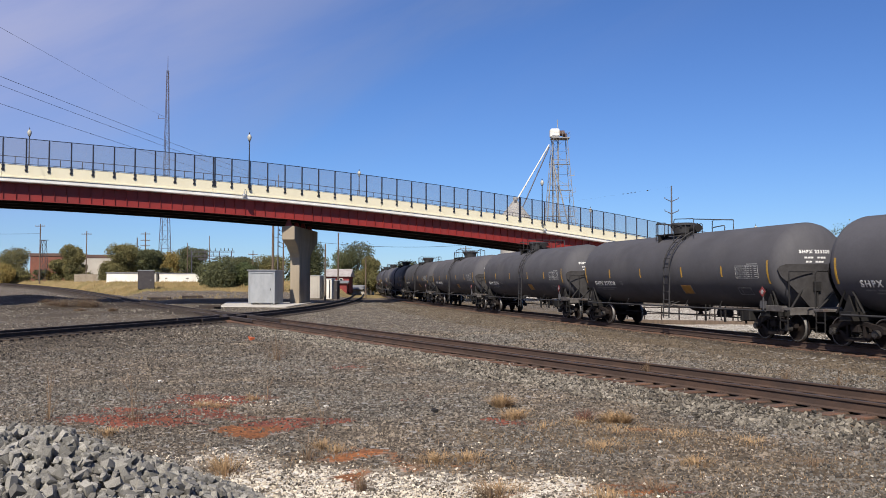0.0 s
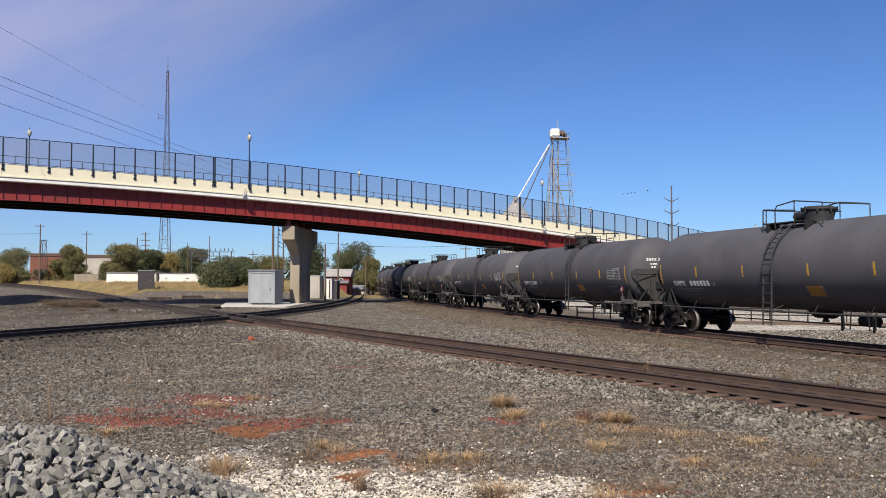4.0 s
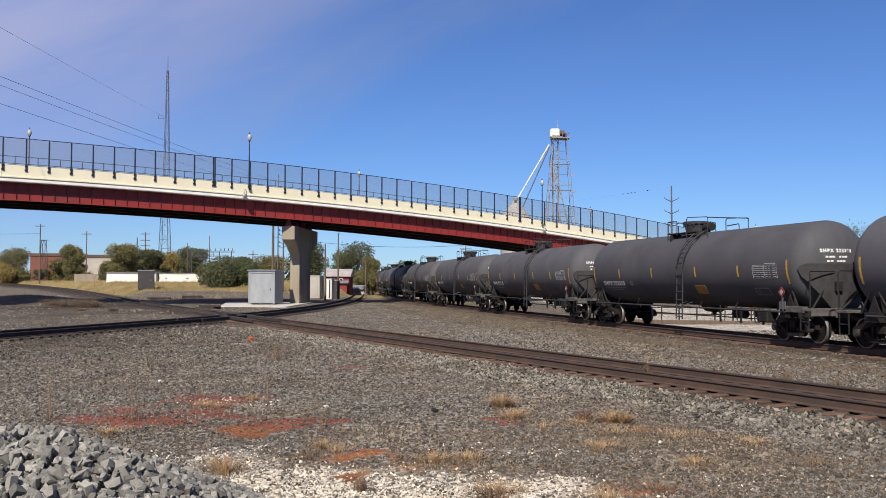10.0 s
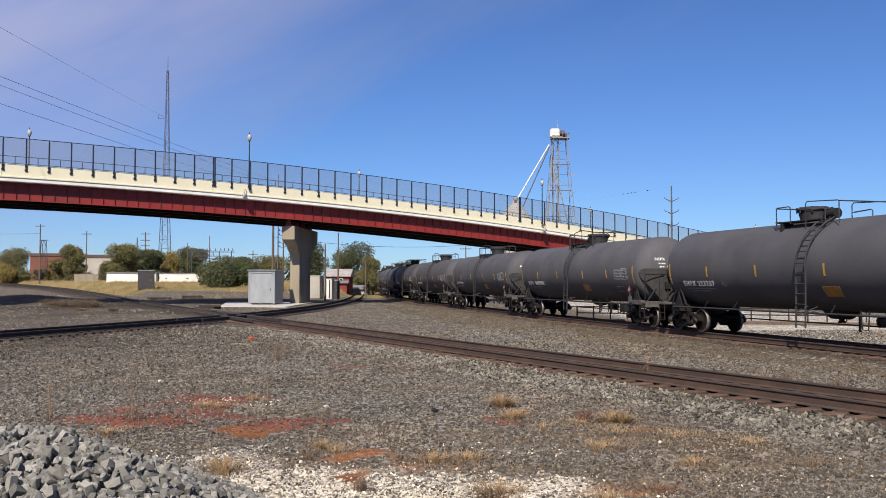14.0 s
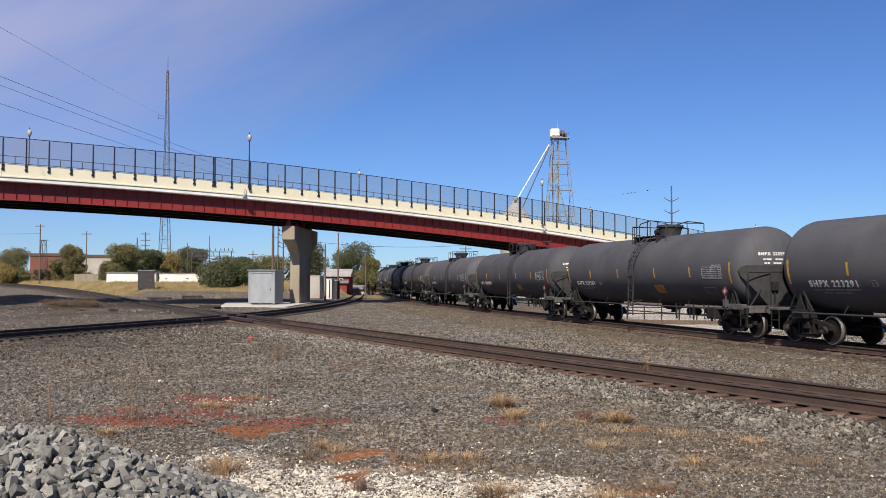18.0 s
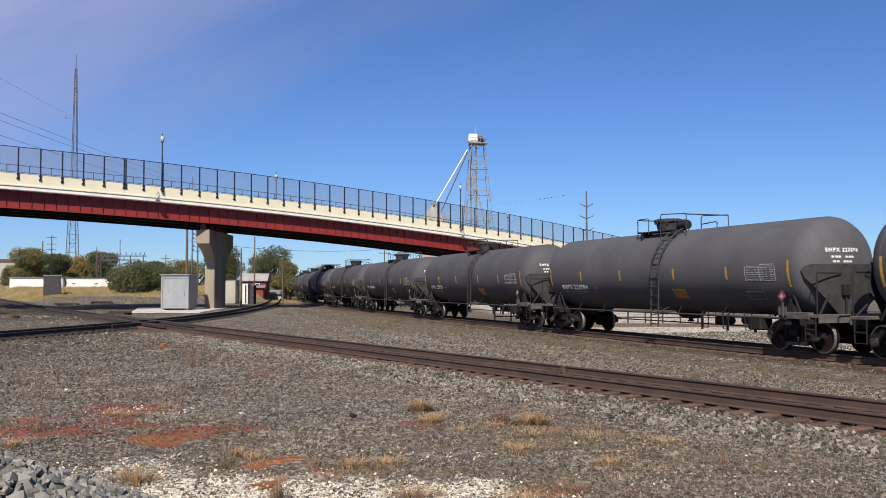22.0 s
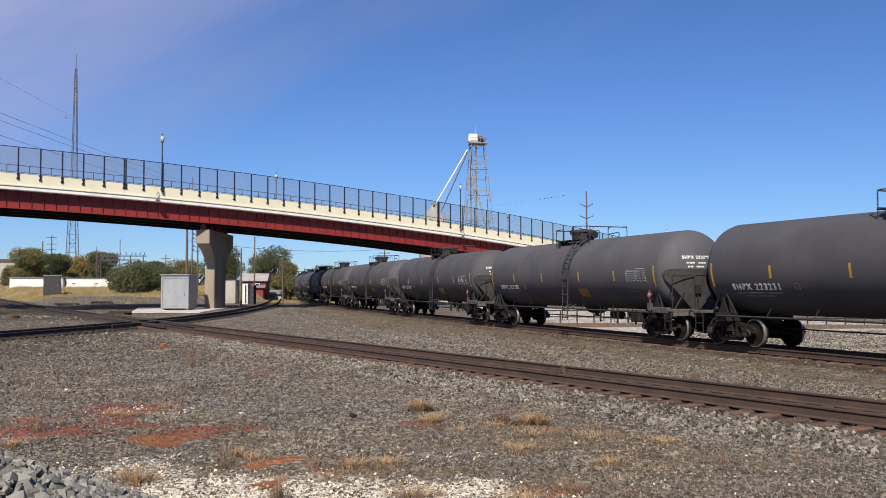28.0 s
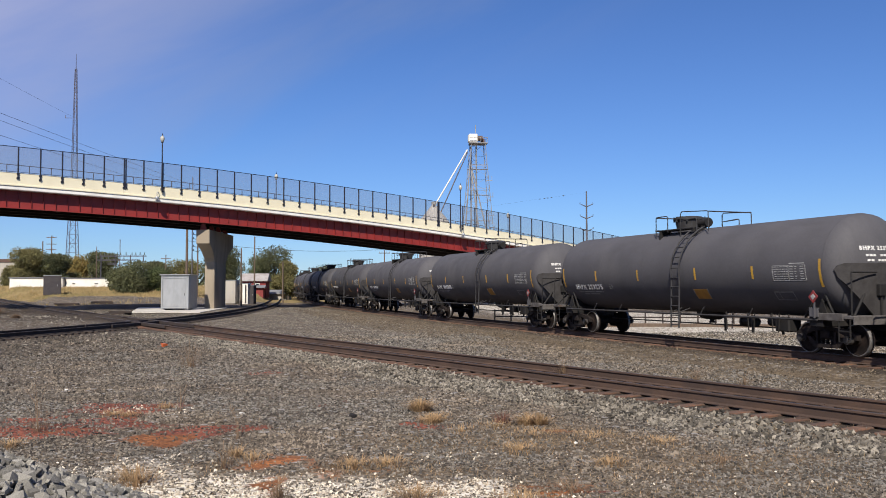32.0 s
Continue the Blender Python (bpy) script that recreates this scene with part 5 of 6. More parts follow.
def building(name, x0, x1, y, depth, h, mat, roof, label, wins=(), rz=0.0, pitch=0.0, base=None):
    g = height_at((x0 + x1) / 2, y) if base is None else base
    w = x1 - x0
    b = thing(name, pose((x0 + x1) / 2, y, g - 0.1, 0, 0, rz), label, "building")
    part("wall", Geo().box(0, depth / 2, h / 2 - 0.4, w, depth, h + 0.8, 0.03), mat, b)
    if pitch:
        part("roof", Geo().add([(-w / 2 - .3, -.4, h), (w / 2 + .3, -.4, h), (w / 2 + .3, depth / 2, h + pitch), (-w / 2 - .3, depth / 2, h + pitch), (w / 2 + .3, depth + .4, h), (-w / 2 - .3, depth + .4, h),
                                (-w / 2 - .3, -.4, h - .12), (w / 2 + .3, -.4, h - .12), (w / 2 + .3, depth + .4, h - .12), (-w / 2 - .3, depth + .4, h - .12)],
                               [(0, 1, 2, 3), (3, 2, 4, 5), (0, 6, 7, 1), (4, 8, 9, 5), (1, 7, 8, 4, 2), (0, 3, 5, 9, 6), (6, 9, 8, 7)]), roof, b)
    else:
        part("roof", Geo().box(0, depth / 2, h + 0.08, w + 0.3, depth + 0.3, 0.16 if h < 3 else 0.7, 0.04), roof, b)
    for wx, wz, ww, wh in wins:
        window(b, wx, -0.02, wz, ww, wh)
    return b


building("warehouse", -90.2, -81.0, 192, 14, 5.9, M["brick"], M["roof_brown"], "red brick warehouse with dark brown roof among trees")
building("warehouse", -80.9, -72.0, 194, 14, 5.6, M["beige_wall"], M["roof_brown"], "grey-beige warehouse wing with dark roof edge")
building("storage_building", -57.4, -49.0, 150, 8, 1.55, M["white_wall"], M["roof_grey"], "long low white storage building in dry grass")
building("storage_building", -48.8, -41.4, 151, 8, 1.5, M["white_wall"], M["roof_grey"], "long low white storage building in dry grass", [(-2.4, 0.75, 0.6, 0.3), (1.2, 0.75, 0.7, 0.3)])
building("office_building", -62.5, -58.8, 195, 8, 5.6, M["beige_wall"], M["roof_grey"], "small beige building behind the white storage building", [(0, 3.6, 1.0, 1.2)])
building("house", -20.2, -16.2, 152, 6, 2.2, M["red_wall"], M["roof_pale"], "small red wooden house with pale grey roof", [(-1.2, 1.3, 0.7, 0.9), (0.6, 1.3, 0.7, 0.9)], pitch=1.25)
building("shed", -16.6, -12.8, 160, 4, 1.2, M["beige_wall"], M["roof_grey"], "low pale shed with grey roof beside the red house", pitch=0.7)
building("shed", -19.5, -16.3, 149, 2.4, 1.15, M["red_wall"], M["roof_grey"], "low red porch with pale roof before the house", pitch=0.35)

# grain bin and its elevator tower
binn = thing("grain_bin", pose(15.0, 182, -0.3), "round pale steel grain bin with conical roof behind the bridge", "grain bin")
part("wall", Geo().lathe([(0, 3.0), (0.01, 3.1), (15.6, 3.1), (15.7, 3.0)], 40, pose(0, 0, 0, 0, -90, 0)), M["bin"], binn, smooth=30)
part("roof", Geo().lathe([(15.65, 3.3), (15.7, 3.3), (19.3, 0.45), (19.9, 0.55), (20.0, 0.4)], 32, pose(0, 0, 0, 0, -90, 0)), M["bin"], binn, smooth=20)
part("vent", Geo().box(0.0, -0.6, 19.0, 0.5, 0.5, 0.8, 0.05), M["dark_box"], binn)


def lattice(parent, x, y, z0, z1, w0, w1, bays, r, mat, name="leg", brace_r=None, faces=4):
    """Four leaning legs with rings and crossing braces."""
    brace_r = brace_r or r * 0.6
    cor = lambda k, q: (x + (-1 if k in (0, 3) else 1) * (w0 + (w1 - w0) * q) / 2, y + (-1 if k < 2 else 1) * (w0 + (w1 - w0) * q) / 2, z0 + (z1 - z0) * q)
    for k in range(4):
        part(name, Geo().cyl(cor(k, 0), cor(k, 1), r, n=5), mat, parent)
    g = Geo()
    for i in range(bays):
        q0, q1 = i / bays, (i + 1) / bays
        for k in range(4):
            j = (k + 1) % 4
            g.cyl(cor(k, q1), cor(j, q1), brace_r, n=4)
            g.cyl(cor(k, q0) if i % 2 else cor(j, q0), cor(j, q1) if i % 2 else cor(k, q1), brace_r, n=4)
    tagged(part("bracing", g, mat, parent), kind="stuff")


tow = thing("elevator_tower", pose(24.3, 185, 0.5), "tall grey steel grain elevator tower with white head house", "tower")
lattice(tow, 0.3, 0, 0, 32, 8.0, 2.9, 13, 0.07, M["tower"], brace_r=0.03)
for z in (26.5, 21.0, 15.5):
    part("landing", Geo().box(0.3, 0, z, 3.6 + (32 - z) * 0.14, 0.9, 0.10).tube([(-1.6, -0.45, z + 1.0), (2.4, -0.45, z + 1.0)], 0.035), M["tower"], tow)
lattice(tow, -0.5, 0.2, 0, 31.5, 1.3, 1.1, 16, 0.085, M["tower"], name="inner_post", brace_r=0.035)
part("head_house", Geo().box(-0.7, 0, 33.05, 2.0, 1.9, 1.9, 0.25), M["white_wall"], tow, "white rounded head house")
part("head_platform", Geo().box(0.4, 0, 31.95, 3.8, 3.2, 0.18), M["tower"], tow)
part("drive", Geo().cyl((0.3, -0.6, 33.0), (1.3, -0.6, 33.0), 0.6, n=14).box(1.4, 0, 32.55, 0.8, 1.0, 1.0, 0.05), M["roof_brown"], tow)
part("platform_rail", Geo().tube([(-1.5, -1.6, 33.1), (2.3, -1.6, 33.1), (2.3, 1.6, 33.1)], 0.05).cyl((2.3, -1.6, 32), (2.3, -1.6, 33.1), 0.05).cyl((0.8, -1.6, 32), (0.8, -1.6, 33.1), 0.05).cyl((2.3, 1.6, 32), (2.3, 1.6, 33.1), 0.05), M["tower"], tow)
part("vent_stack", Geo().cyl((-0.1, 0, 34.3), (-0.1, 0, 36.0), 0.08, n=6), M["tower"], tow)
for i, (x, z) in enumerate(((-9.4, 18.7), (-8.4, 16.5))):
    part("spout", Geo().cyl((-1.9, -0.5, 30.6 - i * 0.5), (x, -2.5, z - 0.8), 0.15 - 0.03 * i, n=8), M["white_wall"] if i == 0 else M["pole_steel"], tow, "long white grain spout" if i == 0 else "")
for x, z in ((3.4, 7.0), (-3.0, 8.0), (1.2, 6.0)):
    part("spout", Geo().cyl((-1.4, -0.8, 28.0), (x, -2.2, z), 0.14, n=6), M["tower"], tow)
for z, x in ((12, 3.4), (16.5, 3.0), (20.5, 2.8), (24, 2.6), (14, 3.2)):
    part("bracket", Geo().box(x, -1.2, z, 1.4, 0.08, 0.12).box(x + 0.6, -1.2, z + 0.5, 0.08, 0.08, 1.0), M["tower"], tow)

mast = thing("radio_mast", pose(-63.35, 200, -0.3), "tall slender steel lattice radio mast", "mast")
lattice(mast, 0, 0, 0, 22, 2.7, 1.25, 11, 0.075, M["mast"], brace_r=0.035)
lattice(mast, 0.15, 0, 22, 50.8, 1.25, 0.35, 24, 0.06, M["mast"], brace_r=0.024)
part("antenna", Geo().cyl((0.15, 0, 50.7), (0.15, 0, 54.2), 0.09, 0.04, n=6), M["mast"], mast)
part("antenna", Geo().box(-1.2, 0, 39.8, 1.5, 0.08, 0.08).box(-1.9, 0, 40.1, 0.1, 0.1, 0.8), M["mast"], mast)


# ---------------------------------------------------------------- poles and cables
def utility_pole(x, y, h, arms, label, r=0.14, mat=None, arm_w=1.9, base=None):
    g = height_at(x, y) if base is None else base
    p = thing("utility_pole", pose(x, y, g - 0.2), label, "utility pole", "utility poles")
    part("pole", Geo().cyl((0, 0, 0), (0, 0, h + 0.2), r, r * 0.65, n=10), mat or M["wood_pole"], p, smooth=40)
    for d in arms:
        arm = part("crossarm", Geo().box(0, -0.12, h - d, arm_w, 0.1, 0.12, 0.01), mat or M["wood_pole"], p)
        for k in (-0.46, -0.2, 0.2, 0.46):
            part("insulator", Geo().cyl((arm_w * k, -0.12, h - d + 0.06), (arm_w * k, -0.12, h - d + 0.24), 0.05, 0.03, n=6), M["galv"], arm)
    return p


for x, y, h, arms, r in ((-78.0, 170, 11.6, (0.2,), 0.15), (-69.0, 170, 9.8, (0.4,), 0.13), (-62.0, 178, 9.0, (), 0.17), (-61.0, 180, 10.2, (0.2, 1.5, 2.6), 0.15), (-51.2, 176, 7.8, (), 0.1), (-38.5, 178, 6.4, (0.6,), 0.13), (-46.8, 176, 9.2, (), 0.1),
                         (-24.0, 124, 12.0, (), 0.21), (-15.0, 112, 7.2, (), 0.13), (-15.5, 130, 9.4, (), 0.13), (-11.6, 132, 6.0, (), 0.13), (-30, 180, 5.8, (0.4,), 0.13), (3.9, 150, 8.6, (0.3,), 0.13)):
    utility_pole(x, y, h, arms, "weathered brown wooden utility pole" if arms else "plain weathered wooden pole", r)
sp = utility_pole(-22.9, 126, 12.4, (), "tall pole with stacked short brackets near the bridge pier", 0.12)
for z in (11.4, 10.8, 9.0, 8.4, 7.3, 6.7):
    part("bracket", Geo().cyl((0, 0, z - 0.12), (-0.62, 0, z + 0.05), 0.04, n=6).cyl((-0.62, 0, z), (-0.62, 0, z + 0.26), 0.06, n=6).cyl((0, 0, z - 0.12), (0.34, 0, z + 0.1), 0.04, n=6), M["wire"], sp)
vp = thing("transmission_pole", pose(39.1, 150, -0.3), "slender steel transmission pole with pairs of upswept arms", "utility pole")
part("pole", Geo().cyl((0, 0, 0), (0, 0, 18.9), 0.24, 0.11, n=10), M["pole_steel"], vp)
for z in (16.2, 14.1, 11.9):
    for s in (-1, 1):
        part("arm", Geo().cyl((0, 0, z), (s * 1.15, 0, z + 0.5), 0.09, 0.06, n=6), M["pole_steel"], vp)
        part("insulator", Geo().cyl((s * 1.15, 0, z + 0.45), (s * 1.15, 0, z + 0.75), 0.06, n=6), M["pole_steel"], vp)
# cross frame seen behind the bridge fence
tp = utility_pole(-31.0, 165, 22.6, (), "tall steel pole with cross frame behind the bridge", 0.12, M["pole_steel"], base=-0.3)
part("crossarm", Geo().tube([(-1.1, 0, 20.6), (1.1, 0, 20.6), (0.1, 0, 19.4), (-1.1, 0, 20.6)], 0.05), M["tower"], tp)
# small lattice mast of the substation, and its frames
sub = thing("switchyard_frame", pose(-46.0, 172, 1.9), "grey steel switchyard frames behind bushes", "switchyard")
for x in (-3.2, -0.6, 2.2, 4.6):
    part("post", Geo().cyl((x, 0, 0), (x, 0, 6.2), 0.1, n=6), M["mast"], sub)
for z, x0, x1 in ((6.1, -3.6, 5.2), (5.3, -3.9, 4.0), (4.6, -2.0, 5.6)):
    part("beam", Geo().box((x0 + x1) / 2, 0, z + 0.13, x1 - x0, 0.07, 0.07).box((x0 + x1) / 2, 0, z - 0.13, x1 - x0, 0.07, 0.07), M["mast"], sub)
    web = Geo()
    x = x0
    while x < x1 - 0.3:
        web.cyl((x, 0, z - 0.13), (x + 0.2, 0, z + 0.13), 0.022, n=4).cyl((x + 0.2, 0, z + 0.13), (x + 0.4, 0, z - 0.13), 0.022, n=4)
        x += 0.4
    tagged(part("beam_web", web, M["mast"], sub), kind="stuff")
for x, z in ((-3.3, 6.3), (-2.6, 6.3), (-1.4, 6.3), (-0.2, 6.3), (0.4, 6.3), (1.4, 6.3), (2.5, 6.3), (3.2, 6.3), (4.0, 6.3), (4.8, 6.3), (-3.0, 5.5), (-1.8, 5.5), (1.0, 5.5), (3.6, 4.8), (5.0, 4.8)):
    part("insulator", Geo().cyl((x, 0, z - 0.02), (x, 0, z + 0.45), 0.10, 0.07, n=6), M["insulator"], sub)
lm = thing("lattice_mast", pose(-80.9, 178, 0), "short dark lattice mast among trees", "mast")
lattice(lm, 0, 0, 0, 10.4, 1.6, 0.7, 8, 0.05, M["wire"], brace_r=0.03)
part("top_arm", Geo().box(0, 0, 10.5, 1.9, 0.1, 0.12), M["wire"], lm)


def cable(a, b, sag, r, label):
    pts = []
    for k in range(25):
        t = k / 24
        p = Vector(a).lerp(Vector(b), t)
        p.z -= sag * 4 * t * (1 - t)
        pts.append(p)
    return solo("overhead_cable", Geo().tube(pts, r, 4), M["wire"], Matrix(), label, "cable", "overhead cables")


# four lines that come in high from behind and go down to the far poles
cable((-58.5, -72.5, 25.0), (-30.2, 165, 20.6), 1.6, 0.02, "thin dark overhead power line")
cable((-58.5, -72.5, 24.2), (-31.8, 165, 20.4), 1.6, 0.02, "thin dark overhead power line")
cable((-58.5, -72.5, 21.6), (-31.0, 165, 18.9), 1.6, 0.02, "thin dark overhead power line")
cable((-25.6, -2.5, 16.5), (-63.6, 200, 39.7), 0.4, 0.014, "thin dark overhead power line")
cable((-120, 172, 13.4), (-78, 170, 11.4), 0.8, 0.03, "thin dark overhead power line")
cable((-24, 124, 8.4), (3.9, 150, 8.4), 0.8, 0.03, "thin dark overhead power line")
cable((3.9, 150, 8.4), (40, 170, 9.5), 0.8, 0.03, "thin dark overhead power line")
# a thin line from the elevator tower to the transmission pole, with small markers on it
LA, LB = Vector((26.0, 185, 18.97)), Vector((39.1, 150, 18.4))
cable(LA, LB, 0.0, 0.004, "very thin overhead line with small markers")
for q4 in (0.594, 0.636, 0.666, 0.701, 0.808):
    p4 = LA.lerp(LB, q4)
    solo("cable_marker", Geo().lathe([(-0.16, 0.02), (-0.07, 0.075), (0.07, 0.075), (0.16, 0.02)], 8), M["wire"], pose(*p4), "tiny dark marker on a thin overhead line", "marker", "row of markers")

# low board fence before the beige wing
bf = thing("board_fence", pose(-69.5, 166, height_at(-69.5, 166)), "low weathered grey board fence in dry grass", "fence")
for k in range(22):
    part("board", Geo().box(k * 0.2, 0, 0.7 + 0.03 * (k % 3), 0.17, 0.03, 1.5), M["pier"], bf)
for z in (0.4, 1.2):
    part("rail", Geo().box(2.1, 0.05, z, 4.4, 0.06, 0.1), M["pier"], bf)


def tie_pile(x, y, w, n, rz):
    """Old ties thrown on one another."""
    r6 = random.Random(int(x * 7))
    tpile = thing("tie_pile", pose(x, y, height_at(x, y), 0, 0, rz), "pile of old dark railway ties on the gravel", "tie pile", "piles of old ties")
    for k in range(n):
        part("old_tie", Geo().box(0, 0, 0, w, 0.24, 0.17, 0.02), M["rail_dark"], tpile, m=pose(r6.uniform(-.3, .3), (k % 3) * 0.3 - 0.3, 0.08 + 0.17 * (k // 3), 0, 0, r6.uniform(-7, 7)))


tie_pile(-19.6, 73.5, 1.5, 6, 12)
tie_pile(-34.0, 106.0, 2.6, 5, -6)
tie_pile(-30.5, 107.5, 2.4, 4, 15)

# low pipe fence across the lot behind the train
pf = thing("pipe_fence", Matrix(), "low rusty brown pipe fence along the lot", "fence")
fa, fb = Vector((8.0, 52.5, 0)), Vector((36.0, 43.5, 0))
nfp = 30
for k in range(nfp + 1):
    q4 = fa.lerp(fb, k / nfp)
    part("post", Geo().cyl((q4.x, q4.y, height_at(q4.x, q4.y) - 0.1), (q4.x, q4.y, 0.60), 0.042, n=8), M["rail_dark"], pf)
for z in (0.55, 0.18):
    part("rail", Geo().cyl((fa.x, fa.y, z), (fb.x, fb.y, z), 0.034, n=8), M["rail_dark"], pf)
solo("kerb", Geo().box(0, 0, 0, (fb - fa).length, 0.25, 0.5, 0.03), M["wood_pole"], pose(*((fa + fb) / 2 + Vector((0, -1.0, -0.38))), 0, 0, math.degrees(math.atan2(fb.y - fa.y, fb.x - fa.x))), "low brown concrete kerb before the pipe fence", "kerb", kind="structure")

# ---------------------------------------------------------------- trees
def leaf_cloud(geo, rng, blobs, count, size):
    """Many small leaf clumps over a few uneven masses."""
    tot = sum(b[3] * b[5] for b in blobs)
    for bx, by, bz, rx, ry, rz in blobs:
        for _ in range(int(count * rx * rz / tot)):
            u, v = rng.uniform(-1, 1), rng.uniform(0, 2 * math.pi)
            w = math.sqrt(1 - u * u)
            d = rng.uniform(0.55, 1.08) * (1 + 0.15 * math.sin(5 * v + bx) * u)
            c = Vector((bx + rx * d * w * math.cos(v), by + ry * d * w * math.sin(v), bz + rz * d * u))
            s = size * rng.uniform(0.5, 1.4)
            a = Vector((rng.uniform(-1, 1), rng.uniform(-1, 1), rng.uniform(-1, 1))).normalized()
            b2 = a.orthogonal().normalized()
            c2 = a.cross(b2)
            geo.add([c - b2 * s, c + c2 * s * 0.7, c + b2 * s, c - c2 * s * 0.6 + a * s * 0.4], [(0, 1, 2, 3)])
    return geo


def tree(x, y, h, w, leaf, label, seed, name="tree", count=900, bare=0.15, base=None, size=0.2):
    rng = random.Random(seed)
    if x < -70:
        x, y = x * 1.045, y * 1.045
    g = height_at(x, y) if base is None else base
    t = thing(name, pose(x, y, g - 0.1), label, "tree" if name == "tree" else "bush")
    tr = Geo().cyl((0, 0, 0), (0.1, 0, h * 0.6), 0.035 * h ** 0.9, 0.012 * h, n=8)
    blobs = []
    for i in range(9 if name == "tree" else 7):
        a = rng.uniform(0, 6.28)
        d = rng.uniform(0.1, 0.62) * w / 2
        z = h * rng.uniform(bare + 0.2, 0.86)
        k = rng.uniform(0.22, 0.36) * w * (1.15 - 0.5 * abs(z / h - 0.5))
        blobs.append((math.cos(a) * d, math.sin(a) * d, z, k, k, min(k * 0.85, h - z)))
        tr.cyl((0.05, 0, h * rng.uniform(0.15, 0.45)), (math.cos(a) * d, math.sin(a) * d, z), 0.012 * h ** 0.9, 0.004 * h, n=5)
    part("trunk", tr, M["bark"], t)
    part("crown", leaf_cloud(Geo(), rng, blobs, count, size), M[leaf], t)
    return t


TREES = [(-92, 186, 7.6, 8.5, "leaf_olive", "tree", "olive autumn tree at the edge of the field"), (-83.5, 168, 4.9, 4.6, "leaf_gold", "bush", "golden autumn bush in dry grass"),
         (-98, 180, 6.0, 6.0, "leaf_rust", "tree", "reddish autumn tree at the edge of the field"), (-88, 172, 4.2, 5.0, "leaf_gold", "bush", "golden autumn bush in dry grass"),
         (-70.5, 168, 7.6, 4.6, "leaf_olive", "tree", "olive green leafy tree before the warehouse"), (-75.5, 172, 4.5, 4.0, "leaf_olive", "bush", "olive bush before the brick warehouse"),
         (-66, 176, 4.6, 6.0, "leaf_olive", "bush", "olive bush behind the white building"), (-62.5, 172, 7.4, 7.0, "leaf_olive", "tree", "olive green tree behind the white building"),
         (-57.5, 172, 6.4, 5.8, "leaf_dark", "tree", "dark green tree behind the white building"), (-59, 186, 7.6, 6.0, "leaf_gold", "tree", "yellowing tree behind the white building"),
         (-51.5, 182, 7.2, 6.0, "leaf_dark", "tree", "dark green tree beside the mast"), (-34.4, 138, 4.9, 7.4, "leaf_dark", "bush", "broad dark green bush in dry grass"), (-37.0, 143, 4.2, 5.0, "leaf_dark", "bush", "dark green bush in dry grass"),
         (-32.0, 140, 3.8, 4.5, "leaf_green", "bush", "broad green bush in dry grass"), (-43.0, 190, 5.5, 6.0, "leaf_dark", "tree", "dark green tree beyond the switchyard"),
         (-40, 205, 6.2, 8.0, "leaf_olive", "tree", "olive tree at the far edge of the field"), (-33, 210, 6.0, 8.0, "leaf_dark", "tree", "dark tree at the far edge of the field"),
         (-26.5, 172, 8.2, 7.5, "leaf_dark", "tree", "dark green tree behind the pier"), (-19.2, 196, 10.2, 9.4, "leaf_dark", "tree", "large dark green tree behind the red house"),
         (-22.5, 200, 7.0, 7.0, "leaf_green", "tree", "green tree behind the red house"), (-12.9, 158, 7.2, 4.2, "leaf_olive", "tree", "yellowing olive tree beside the track"),
         (-14.8, 170, 5.0, 5.0, "leaf_olive", "bush", "olive bush beside the red house"), (-11.0, 270, 9.0, 9.5, "leaf_dark", "tree", "distant dark green tree beyond the train"),
         (-2.5, 280, 8.0, 9.0, "leaf_dark", "tree", "distant dark green tree beyond the train"),
         (56.2, 118, 11.6, 9.0, "leaf_green", "tree", "green leafy tree beyond the train"), (62.0, 122, 11.2, 9.0, "leaf_olive", "tree", "olive leafy tree beyond the train")]
for i, (x, y, h, w, leaf, nm, lab) in enumerate(TREES):
    tree(x, y, h, w, leaf, lab, 100 + i, nm, 13000 if nm == "tree" else 8000, -0.10 if nm == "tree" else -0.15, size=0.12 if y < 165 else 0.145)
# low scrub that hides the foot of the buildings
r8 = random.Random(15)
for i in range(22):
    x, y = (-100 + i * 2.2 + r8.uniform(-1.5, 1.5), r8.uniform(166, 172)) if i < 12 else (-72 + (i - 12) * 2.0 + r8.uniform(-1, 1), r8.uniform(176, 184))
    if -72 < x < -66 and y < 170:
        continue
    hh = r8.uniform(1.6, 3.4)
    tree(x, y, hh, hh * r8.uniform(1.0, 1.5), r8.choice(("leaf_olive", "leaf_dark", "leaf_gold", "leaf_olive")), "low scrubby bush in dry grass", 500 + i, "bush", 700, -0.1)
# far hedges and woods along the skyline
far = Geo()
rng = random.Random(77)
for i in range(150):
    x = -330 + i * 4.4 + rng.uniform(-4, 4)
    y = 330 + rng.uniform(-30, 60)
    h = rng.uniform(3.5, 8.5)
    leaf_cloud(far, rng, [(x, y, h * 0.5, rng.uniform(3, 6), 3, h * 0.55)], 90, 0.8)
solo("distant_woods", far, M["leaf_dark"], Matrix(), "distant dark green woods along the skyline", "woods", kind="stuff")
